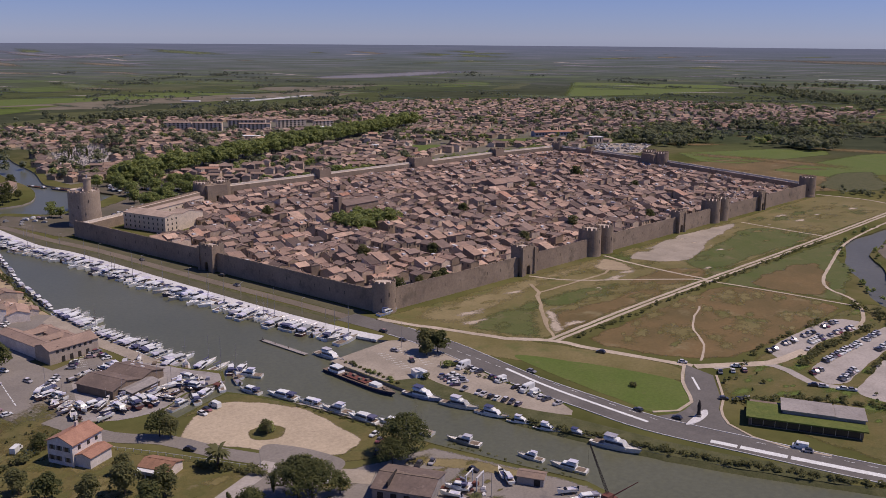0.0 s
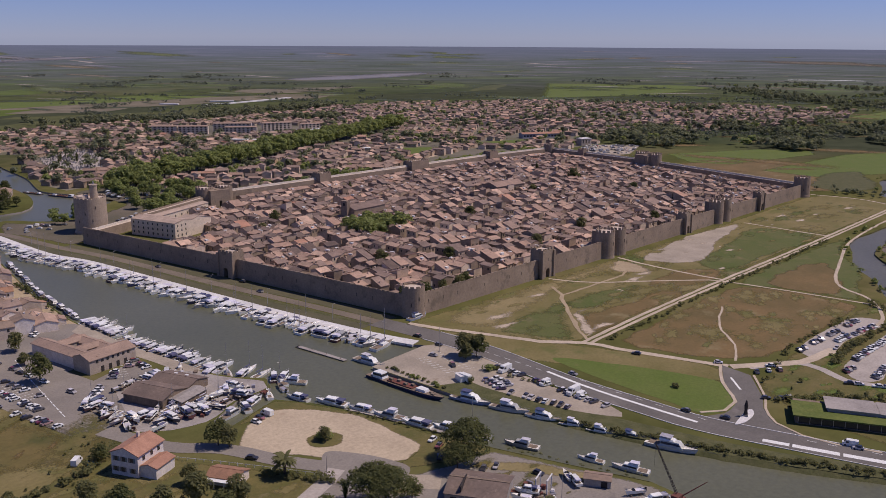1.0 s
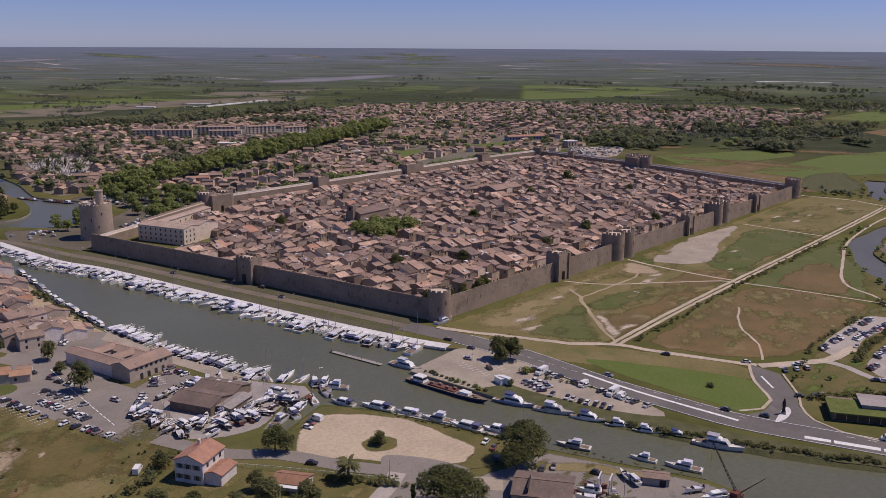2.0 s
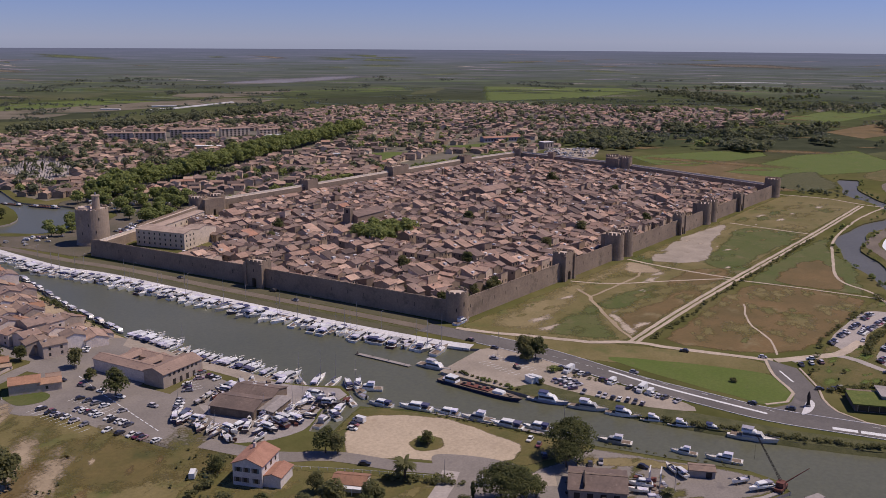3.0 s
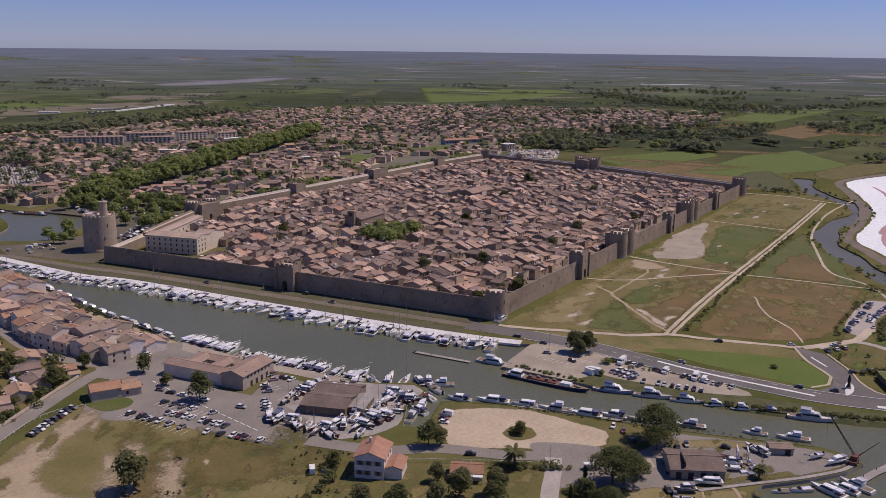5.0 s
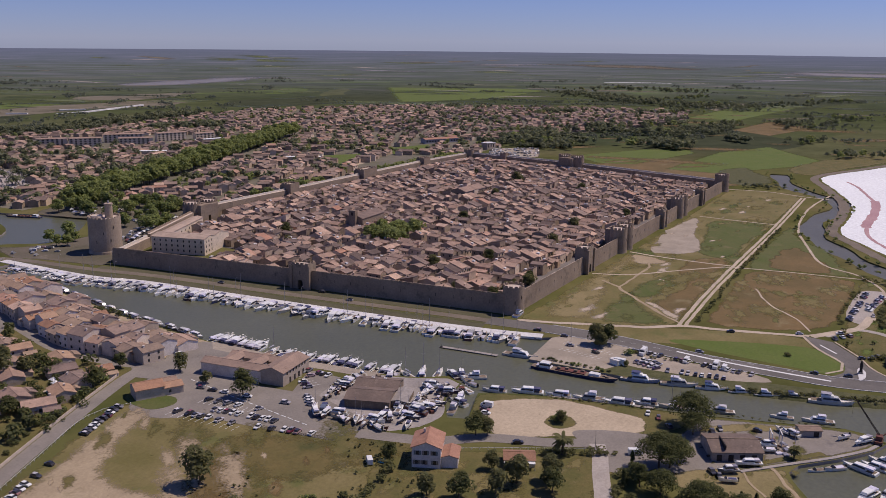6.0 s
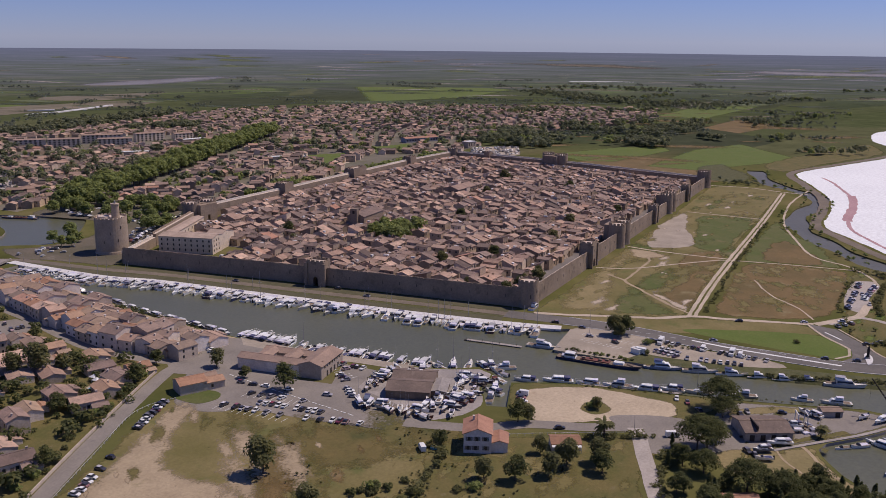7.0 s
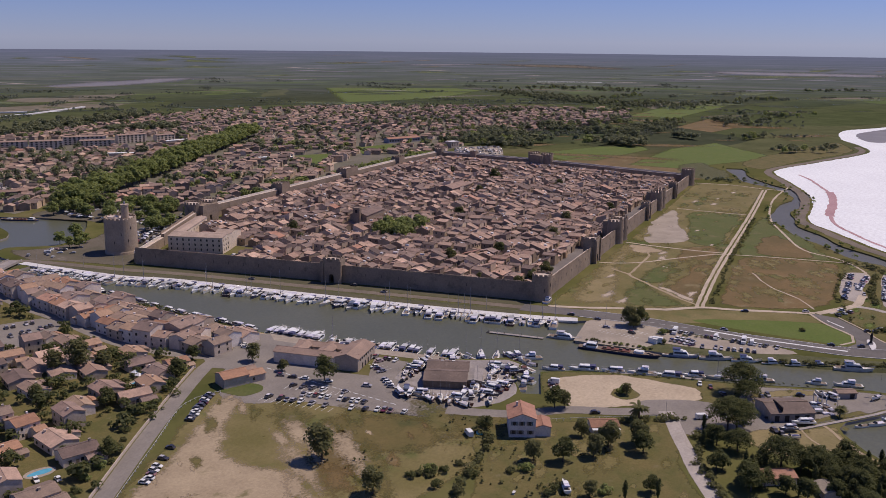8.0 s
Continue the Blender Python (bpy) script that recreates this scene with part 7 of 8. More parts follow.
for x, y, h in along([(-97.5, 262), (-102.5, 235), (-107.5, 208), (-112.5, 182), (-115, 155), (-118, 125)], 10.5):
    moor(FLEET, x + 0.4, y + br.uniform(-1.5, 1.5), h + br.choice((0, 180)) + br.uniform(-3, 3), br.choice((0, 1, 1, 7, 0)), s=0.95)
for x, y, hd in ((-112, 12, 40), (-108, 6, 60), (-104, 0, 30), (-99, -6, 20), (-97, -12, 50), (-98, -18, 80), (-102, -24, 70), (-94, -15, 40), (-100, 2, 20), (-110, -26, 60), (-118, -28, 30), (-95, -22, 110), (-124, -30, 60)):
    moor(FLEET, x, y, hd + br.uniform(-15, 15))
moor(LARGE, -130.5, -31.5, 14, 1, s=0.9)
for (x, y), i in zip(((-58.5, -87.5), (-54.5, -104), (-51.5, -118), (-49.2, -130), (-47, -140.5), (-43.2, -151), (-41, -165.5)), (3, 0, 0, 1, 1, 1, 0)):
    moor(LARGE, x, y, -76 + br.uniform(-4, 2), i, s=1.12 if y < -160 or y > -105 else 0.88)
for (x, y), i in zip(((-105, -37), (-98.5, -50), (-95, -63), (-92, -76), (-89.5, -88), (-85, -98.5)), (0, 1, 0, 8, 1, 2)):
    moor(FLEET, x + 1.0, y, 106 + br.uniform(-4, 4), i, s=1.1)
moor(FLEET, -81, -109.5, 106, 3, s=1.1)
for (x, y), i in zip(((-75.6, -127), (-67.9, -150.5), (-64.6, -164)), (0, 1, 0)):
    moor(LARGE, x, y, 106 + br.uniform(-3, 3), i, s=0.8)
for x, y, hd, i in ((-110.6, -169.5, 130, 6), (-106, -175.2, 135, 5), (-101.5, -183, 70, 1), (-97, -187.5, 68, 0), (-92.5, -190.5, 66, 8), (-122, -187, 160, 1), (-118, -193, 160, 0), (-113, -197, 165, 2)):
    moor(FLEET, x, y, hd + br.uniform(-5, 5), i)
# tour boat at the pontoon
tour = boat("trawler", 17.0, 4.8, "white tour boat with a long cabin", "")
tour.matrix_basis = at(-57.5, -27.5, -86, WATER_Z)
# boats laid up on stands in the yards
YARD = [FLEET[0], FLEET[2], FLEET[3], FLEET[5], FLEET[7], boat("open", 7.0, 2.5, "old wooden fishing boat laid up for repair", "boats in the yard", "wood"), boat("sail", 8.6, 2.8, "dark hulled sailing boat on a cradle", "boats in the yard", "hull_dark"), boat("open", 6.4, 2.3, "weathered red fishing boat on a cradle", "boats in the yard", "red")]
def stand(x, y, hd, s=1.0, i=None):
    moor(YARD if i is None else FLEET, x, y, hd, i, 0.9 if i is not None and i > 4 else 1.0, s)
    r = radians(hd)
    shape = Shape()
    for k in (-1.8, 1.8):
        cx, cy = x + k * math.cos(r), y + k * math.sin(r)
        shape.box(-0.2, 0.2, -0.9, 0.9, 0.05, 0.62, at(cx, cy, hd))
    shape.box(-2.0, 2.0, -0.12, 0.12, 0.05, 0.25, at(x, y, hd))
    solo("boat_cradle", shape, M["wood"], "timber cradle under a laid up boat", "boat cradle", "boat cradles")


for k in range(56):
    side = k % 4
    t = (k // 4 + br.random() * 0.5) / 14
    x, y = ((-166 + 4 * br.random(), 16 - 36 * t), (-158 + 44 * t, -20 - 6 * br.random()), (-150 + 30 * t, 18 + 3 * br.random()), (-162 + 50 * t, -12 - 5 * br.random()))[side]
    if -152 < x < -124 and -8 < y < 14:
        continue
    stand(x, y, br.choice((20, 60, 100, 200, 280)) + br.uniform(-15, 15), br.uniform(0.7, 0.95))
for x, y, hd, i in ((-122, -148, 120, 1), (-131.5, -143, 125, 2), (-138.5, -144.5, 115, 5), (-103, -150.5, 120, 2), (-107, -151.5, 120, 5), (-86, -153.5, 60, 5), (-87, -157, 60, 0), (-80, -182, 150, 1), (-80, -175, 150, 5)):
    stand(x, y, hd, 0.78, i)
# long river barge beside the islet, and two at the basin
b = boat("open", 5.2, 2.0, "small yellow dinghy pulled up on the earth", "", "yellow")
b.matrix_basis = at(-147.5, -139.5, 35, 0.42)
barge = thing("barge", "long dark river barge with a cluttered deck", "barge", m=at(-66.5, -58.5, -88, WATER_Z))
hs, rim = hull_shape(40, 5.4, 1.5, 13, 9.0)
part("hull", hs, M["hull_dark"], barge)
part("deck", deck_shape(rim, 0.05), M["wood"], barge, "weathered brown deck")
wh = part("wheelhouse", cabin_shape(-16, -10.5, 4.2, 1.2, 3.6, 0.15, 0.95), M["white_paint"], barge, "white wheelhouse")
part("window_band", cabin_shape(-15.8, -10.7, 4.35, 2.4, 3.2, 0.1, 0.97), M["pane"], wh)
part("hatch_cover", Shape().box(-8, 6, -1.8, 1.8, 1.25, 1.9), M["red"], barge)
part("tarpaulin", Shape().rings([[(x, -1.7, 1.9), (x, 0, 2.7), (x, 1.7, 1.9)] for x in (-17.5, -16.2)]), M["canvas"], barge)
part("deckhouse", cabin_shape(8, 13, 3.4, 1.3, 2.6, 0.1, 0.95), M["white_paint"], barge)
for x, y in ((-3, 0.4), (1.5, -0.5), (15, 0.3), (-6.5, -0.6), (4.5, 0.7), (16.5, -0.6)):
    part("crate", Shape().box(x - 0.8, x + 0.8, y - 0.6, y + 0.6, 1.9 if x < 6 else 1.4, 2.7 if x < 6 else 2.2), M["wood"], barge)
copy_thing(barge, at(33.5, 478, 111, WATER_Z, 0.8)), copy_thing(barge, at(22, 512, 108, WATER_Z, 0.6))
# pontoons
for pts, w in (([(-92.7, -189.4), (-79.0, -194.0), (-69.2, -198.2)], 3.0), ([(-66, 11), (-63, -18)], 2.2), ([(-100, -58), (-96, -62), (-86, -103)], 2.0)):
    p = thing("pontoon", "narrow grey floating pontoon", "pontoon", "pontoons")
    part("walkway", ribbon(pts, w, WATER_Z + 0.55, thick=0.25), M["concrete"], p)
    for x, y, h in along(pts, 9.0):
        part("float", Shape().box(-1.5, 1.5, -w / 2 + 0.1, w / 2 - 0.1, WATER_Z - 0.2, WATER_Z + 0.31, at(x, y, h)), M["tyre"], p)
        part("post", Shape().tube(x, y + w * 0.3, [(WATER_Z - 1, 0.12), (WATER_Z + 1.6, 0.12)], 8), M["wood"], p)


# ---- vehicles ----
def vehicle(kind, L, W, H, paint, label, wheels=True):
    name = {"car": "car", "van": "van", "camper": "camper_van"}[kind]
    root = thing(name, label, name.replace("_", " "), "parked vehicles")
    z0 = 0.28
    if kind == "car":
        belt = H * 0.62
        prof = [(-L / 2, z0, W * 0.94), (-L / 2 + 0.05, belt * 0.95, W * 0.96), (-L * 0.42, belt, W), (L * 0.22, belt * 0.98, W), (L * 0.46, belt * 0.82, W * 0.94), (L / 2, belt * 0.6, W * 0.86), (L / 2, z0, W * 0.86)]
        part("body", Shape().rings([[(x, -w / 2, z0), (x, -w / 2, max(z, z0 + 0.02)), (x, w / 2, max(z, z0 + 0.02)), (x, w / 2, z0)] for x, z, w in prof]), M[paint], root)
        lo = [(-L * 0.42, -W * 0.47, belt - 0.02), (L * 0.24, -W * 0.47, belt - 0.02), (L * 0.24, W * 0.47, belt - 0.02), (-L * 0.42, W * 0.47, belt - 0.02)]
        hi = [(-L * 0.30, -W * 0.38, H - 0.06), (L * 0.06, -W * 0.38, H - 0.06), (L * 0.06, W * 0.38, H - 0.06), (-L * 0.30, W * 0.38, H - 0.06)]
        part("window_band", Shape().rings([lo, hi]), M["pane"], root)
        part("roof", Shape().box(-L * 0.31, L * 0.07, -W * 0.39, W * 0.39, H - 0.06, H), M[paint], root)
    else:
        part("body", Shape().rings([[(x, -W / 2, z0), (x, -W / 2 * 0.96, z), (x, W / 2 * 0.96, z), (x, W / 2, z0)] for x, z in ((-L / 2, H * 0.97), (-L / 2 + 0.1, H), (L * 0.24, H), (L * 0.38, H * 0.62), (L / 2, H * 0.5))]), M[paint], root)
        part("window_band", Shape().box(L * 0.1, L * 0.26, -W / 2 - 0.01, W / 2 + 0.01, H * 0.55, H * 0.82), M["pane"], root)
        part("windscreen", Shape().add([(L * 0.255, -W * 0.44, H * 0.95), (L * 0.255, W * 0.44, H * 0.95), (L * 0.385, W * 0.44, H * 0.63), (L * 0.385, -W * 0.44, H * 0.63), (L * 0.24, -W * 0.44, H * 0.93), (L * 0.24, W * 0.44, H * 0.93), (L * 0.37, W * 0.44, H * 0.6), (L * 0.37, -W * 0.44, H * 0.6)], [(0, 3, 2, 1), (4, 5, 6, 7), (0, 1, 5, 4), (1, 2, 6, 5), (2, 3, 7, 6), (3, 0, 4, 7)]), M["pane"], root)
    for sx in (-0.31, 0.31) if wheels else ():
        for sy in (-1, 1):
            part("wheel", Shape().rod((sx * L, sy * (W / 2 - 0.2), 0.32), (sx * L, sy * (W / 2 + 0.01), 0.32), 0.32, 10), M["tyre"], root)
    return root


CARS = [vehicle("car", 4.2, 1.75, 1.45, "car_paint", "parked family car with dark windows"), vehicle("car", 3.8, 1.65, 1.48, "car_paint", "small parked hatchback on four doors"), vehicle("car", 4.5, 1.8, 1.6, "car_paint", "parked tall estate car, dusty paint")]
CARS += [vehicle("car", 4.1, 1.72, 1.46, "white_paint", "white parked car with dark windows")]
VANS = [vehicle("van", 5.2, 2.0, 2.3, "white_paint", "parked white panel van on asphalt"), vehicle("camper", 6.8, 2.3, 3.0, "white_paint", "white parked camper van with tall body")]
LOT_CARS = [vehicle("car", 4.2, 1.75, 1.45, "car_paint", "parked family car with dark windows", False), vehicle("car", 3.9, 1.68, 1.48, "car_paint", "small dusty hatchback on pale gravel", False), vehicle("car", 4.3, 1.75, 1.5, "white_paint", "white parked car on pale gravel", False)]
cr = random.Random(31)


def park(x, y, heading, pool=None, i=None):
    pool = pool or CARS
    return moor(pool, x, y, heading + cr.choice((0, 180)) + cr.uniform(-4, 4), cr.randrange(len(pool)) if i is None else i, 0.12)


def rank(a, b, step, tilt, p=0.92, pool=None):
    for x, y, h in along([a, b], step):
        if cr.random() < p:
            park(x + cr.uniform(-0.3, 0.3), y + cr.uniform(-0.3, 0.3), h + tilt, pool)


rank((-25, -74), (-28.5, -132), 2.7, 80, 0.75, LOT_CARS)
for y in (-79, -100, -114, -118):
    park(-26.5, y, 0, VANS)
rank((-40, -80), (-43, -92), 2.7, 70, 0.92, LOT_CARS)
rank((-43.5, -96), (-38, -128), 3.1, 90, 0.85, LOT_CARS)
rank((-36, -82), (-38, -92), 2.8, 75, 0.7, LOT_CARS)
park(-46, -73, 85, VANS, 1), park(-37, -58.5, 60), park(-34, -44, 100)
rank((86, -159.6), (152, -162.5), 2.9, 60, 0.62, LOT_CARS), rank((112, -167), (148, -172), 2.7, 65, 0.85, LOT_CARS)
rank((92, -182), (150, -183.5), 2.8, 65, 0.8, LOT_CARS), rank((74, -184), (81, -185), 3.0, 60, 1.0, LOT_CARS)
rank((75, -196), (90, -195), 3.0, 60, 0.9, LOT_CARS), rank((124, -192.5), (152, -194), 2.8, 65, 0.85, LOT_CARS)
rank((61, -190), (68, -206), 3.6, 10, 0.8, LOT_CARS)
for x, y, h in ((123, -165.5, 10), (101, -170.5, 10), (47, -157, 30), (52, -160, 30), (56, -163, 40)):
    park(x, y, h)
for x, y, h in ((-9.5, -102, -88), (-11, -155, -92), (-7, -169, -80), (31, -108, -70), (58, -158, -60), (1, -214, -70), (-20, -20, -80), (-22, -36, -80), (-38, 186, -82), (-27, 96, -82), (-22, 120, -75), (46, -140, -60), (22, -172, -50), (28, -178, -50), (25, -176, -50)):
    park(x, y, h)
park(2, -211, -72, VANS, 0)
rank((-193, 62), (-190, 30), 3.0, 85, 0.75), rank((-188, 24), (-182, 2), 2.8, 80, 0.85)
rank((-178, 60), (-174, 34), 5.0, 70, 0.7), rank((-172, 84), (-164, 30), 6.0, 10, 0.55)
rank((-136, 34), (-131, 52), 3.2, 80, 0.8), rank((-147, 30), (-140, 42), 3.4, 80, 0.7), rank((-130, 34), (-128.5, 54), 2.8, 95, 0.85)
rank((-203, 86), (-228, 76), 2.9, 80, 0.95), rank((-250, 66), (-280, 53), 3.0, 75, 0.7)
rank((-146, 110), (-140, 118), 3.0, 60, 0.8), rank((-162, 130), (-158, 150), 5.5, 10, 0.7)
for x, y, h in ((-122, -135, 70), (-134, -138, 40), (-96, -103, 10), (-98, -108, 20), (-104, -114, 40), (-100, -130, 30), (-96, -132, 30), (-90, -145, 100), (-130, -46, 100), (-127, -44, 100), (-286, 84, 60), (-290, 90, 60), (-148, -69, -60), (-136, -141, 30), (-128, -118, 60)):
    park(x, y, h)
park(-134, -110, -60, VANS, 0), park(-123, -43, 100, VANS, 0), park(-190, -30, 40, VANS, 0)
rank((-184, 50), (-180, 22), 2.8, 85, 0.7), rank((-160, 20), (-152, 28), 3.0, 60, 0.8)
# parking bays and kerbs
s = Shape()
for a, b, step, tilt in (((-196, 64), (-193, 30), 3.0, 85), ((-180, 62), (-176, 34), 2.7, 85), ((-141, 32), (-135, 52), 2.7, 85), ((-30, -40), (-34, -66), 2.6, 80), ((-40, -42), (-44, -64), 2.6, 80)):
    for x, y, h in along([a, b], step):
        s.box(-2.2, 2.2, -0.09, 0.09, 0.10, 0.105, at(x, y, h + tilt))
for pts in ([(-164.8, 82), (-169.2, 57.5), (-172.4, 36), (-176.4, 7.5)],):
    for x, y, h in along(pts, 4.0):
        s.box(-1.4, 1.4, -0.2, 0.2, 0.10, 0.16, at(x, y, h))
solo("road_marking", s, M["white_line"], "white painted parking bay lines", "road marking", kind="structure")

# ---- buildings south of the canal ----
sh = random.Random(51)
PROTO = [house(w, d, h, 0.36, lab, "houses south of the canal", wall, roof, False, win, False, True, ann, 1, 100 + i) for i, (w, d, h, lab, wall, roof, win, ann) in enumerate([
    (9.4, 9.4, 6.6, "pale two storey house with a clay tile roof", "render_white", "roof", (2, 2), False),
    (11.0, 8.5, 3.4, "single storey villa with an orange tile roof", "render_white", "roof_new", (2, 1), True),
    (9.0, 11.0, 8.0, "tall cream quayside house with a tile roof", "render_white", "roof", (2, 2), False),
    (12.0, 9.0, 3.6, "low beige villa with a tile roof and a wing", "render_white", "roof", (3, 1), True),
    (8.4, 10.0, 7.2, "narrow white quayside house with tile roof", "whitewash", "roof_new", (2, 2), False),
    (10.4, 9.4, 5.6, "pink rendered house with an orange tile roof", "render_white", "roof_new", (2, 2), True)])]
placed = set()


def build_house(i, x, y, heading):
    ob = PROTO[i]
    if i not in placed:
        placed.add(i)
        ob.matrix_basis = at(x, y, heading)
        return ob
    return copy_thing(ob, at(x, y, heading) @ Matrix.Diagonal((sh.uniform(0.88, 1.3), sh.uniform(0.9, 1.25), sh.uniform(0.8, 1.1), 1)))


# the block between the street and the quay
def line_x(pts, y):
    for (x0, y0), (x1, y1) in zip(pts, pts[1:]):
        if min(y0, y1) <= y <= max(y0, y1):
            return x0 + (x1 - x0) * (y - y0) / (y1 - y0)
    return pts[-1][0]


y = 316.0
while y > 116:
    edge, back = line_x(SOUTH_BANK, y) - (5 if y > 215 else 9), line_x(STREET, y) + 4.0
    turn = math.degrees(math.atan2(30, line_x(STREET, y + 15) - line_x(STREET, y - 15))) if 131 < y < 300 else 78
    n = max(2, round((edge - back) / 10.5))
    for k in range(n):
        x = back + (edge - back) * (k + 0.5) / n
        if sh.random() < (0.02 if k == 0 else 0.12):
            continue
        build_house(sh.choice((0, 2, 4, 5)) if k < n - 1 or y > 215 else sh.choice((1, 3, 5)), x + sh.uniform(-1, 1), y + sh.uniform(-1.5, 1.5), turn + sh.choice((0, 0, 90)) + sh.uniform(-4, 4))
    y -= sh.uniform(9.0, 10.6)
# villas among gardens beyond the street
LOT = [(-156, 238), (-157, 222), (-176, 208), (-206, 212), (-200, 238), (-176, 250)]
villa_spots = []
for x, y, hd, i in ((-190, 138, -22, 3), (-181, 123, -24, 1), (-181, 150, 68, 1)):
    build_house(i, x, y, hd)
    villa_spots.append((x, y))
for iu in range(0, 13):
    for iv in range(0, 12):
        x = -178 - iu * 15.5 + sh.uniform(-3, 3) + iv * 2.5
        y = 128 + iv * 17.0 - iu * 6.2 + sh.uniform(-3, 3)
        if x > line_x(STREET, min(y, 340)) - 11 or inside(x, y, LOT) or math.dist((x, y), (-285, 94)) < 13 or any(math.dist((x, y), v) < 12 for v in villa_spots[:3]) or sh.random() < 0.16 or y > 330 or x < -322:
            continue
        build_house(sh.choice((0, 1, 1, 3, 3, 5)), x, y, -22 + sh.choice((0, 90)) + sh.uniform(-8, 8))
        villa_spots.append((x, y))
        if sh.random() < 0.3:
            grow(OLIVES if sh.random() < 0.5 else SHRUBS, x + sh.uniform(6, 9) * sh.choice((-1, 1)), y + sh.uniform(5, 9) * sh.choice((-1, 1)), 0.9)
greens = []
for _ in range(1500):
    x, y = sh.uniform(-322, -150), sh.uniform(62, 330)
    if y < 112 - 0.43 * (-160 - x) + 8 or any(math.dist((x, y), v) < 6.2 for v in villa_spots) or x > line_x(STREET, min(y, 340)) - 5 or inside(x, y, LOT) or math.dist((x, y), (-287, 92)) < 9:
        continue
    if sh.random() < 0.62:
        greens.append((x, y, sh.choice((1.6, 2.4, 3.4, 4.5, 6.0)) * sh.uniform(0.8, 1.2)))
for _ in range(50):
    t = sh.random()
    greens.append((-113 - 12 * t + sh.uniform(-2, 2), 210 - 90 * t, sh.uniform(1.2, 2.6)))
woods("garden_greenery", "dense mixed hedges and garden trees between villas", greens, "leaf_dark", 3, 30, 1.15, 1.45)
patch("car_park", LOT, 0.09, M["tarmac"], "small grey car park behind the quayside street", soft=False, ragged=0)
rank((-162, 234), (-184, 243), 3.2, 80, 0.6), rank((-164, 222), (-192, 228), 3.2, 80, 0.6)
patch("villa_gardens", [(-166, 118), (-216, 98), (-300, 64), (-360, 40), (-380, 240), (-300, 340), (-118, 340), (-131, 318), (-148, 266), (-164, 203), (-172, 172), (-173, 150), (-171, 128)], 0.045, M["scrub"], "green and dry villa gardens", soft=False, ragged=0)
patch("villa_gardens", [(-106, 340), (-125, 318), (-142, 266), (-150, 232), (-158, 203), (-166, 172), (-167, 150), (-164, 118), (-128, 108), (-123, 110), (-123, 125), (-119.5, 155), (-117, 182), (-112, 208), (-107, 235), (-102, 262), (-100, 290), (-105, 338)], 0.05, M["dirt"], "dusty yards between quayside houses", soft=False, ragged=0)
for x, y, hd, a, b in ((-285, 94, -22, 4.4, 2.2), (-204, 124, -22, 3.6, 1.9)):
    pool_root = thing("swimming_pool", "small turquoise garden swimming pool", "swimming pool", m=at(x, y, hd))
    part("surround", Shape().prism([((a + 1.2) * math.cos(q * math.pi / 12), (b + 1.4) * math.sin(q * math.pi / 12)) for q in range(24)], 0, 0.12), M["gravel"], pool_root, "pale paved pool edge")
    part("water", Shape().prism([(a * math.cos(q * math.pi / 12), b * math.sin(q * math.pi / 12) * (0.8 + 0.2 * math.cos(q * math.pi / 12))) for q in range(24)], 0.10, 0.14), M["pool"], pool_root)
# tennis-like white garden tents
for x, y in ((-199, 131), (-201, 127)):
    solo("garden_tent", Shape().rings([[(x - 1.6, y - 1.6, 2.0), (x + 1.6, y - 1.6, 2.0), (x + 1.6, y + 1.6, 2.0), (x - 1.6, y + 1.6, 2.0)], [(x - 0.1, y - 0.1, 3.0), (x + 0.1, y - 0.1, 3.0), (x + 0.1, y + 0.1, 3.0), (x - 0.1, y + 0.1, 3.0)]]).rod((x - 1.5, y - 1.5, 0), (x - 1.5, y - 1.5, 2), 0.05).rod((x + 1.5, y - 1.5, 0), (x + 1.5, y - 1.5, 2), 0.05).rod((x + 1.5, y + 1.5, 0), (x + 1.5, y + 1.5, 2), 0.05).rod((x - 1.5, y + 1.5, 0), (x - 1.5, y + 1.5, 2), 0.05), M["white_paint"], "small white garden tent", "tent", "garden tents")

# harbour hall: long tiled building with two open courts
hall = thing("harbour_hall", "long pale harbour hall with tile roofs and open courts", "building", m=at(-142.4, 66.6, 99) @ Matrix.Diagonal((0.87, 0.76, 1, 1)))
wing(hall, 48, 10, 5.4, 0.28, M["render_white"], M["roof_hall"], 0.6, Matrix.Translation((0, 9, 0)))
wing(hall, 40, 9, 4.4, 0.28, M["render_white"], M["roof_hall"], 0.6, Matrix.Translation((-2, -9.5, 0)))
for k in (-2, 13):
    wing(hall, 24, 8, 4.9, 0.26, M["render_white"], M["roof_hall"], 0.5, at(k, 0, 90))
wing(hall, 30, 13, 6.2, 0.28, M["render_white"], M["roof_hall"], 0.6, at(-19, 0, 90))
for i in range(7):
    part("window", Shape().box(-25.57, -25.42, -11 + i * 3.4, -9.4 + i * 3.4, 4.4, 5.7), M["pane"], hall)
for i in range(4):
    part("door", Shape().box(-25.57, -25.42, -9 + i * 5, -7 + i * 5, 0, 2.6), M["dark"], hall)
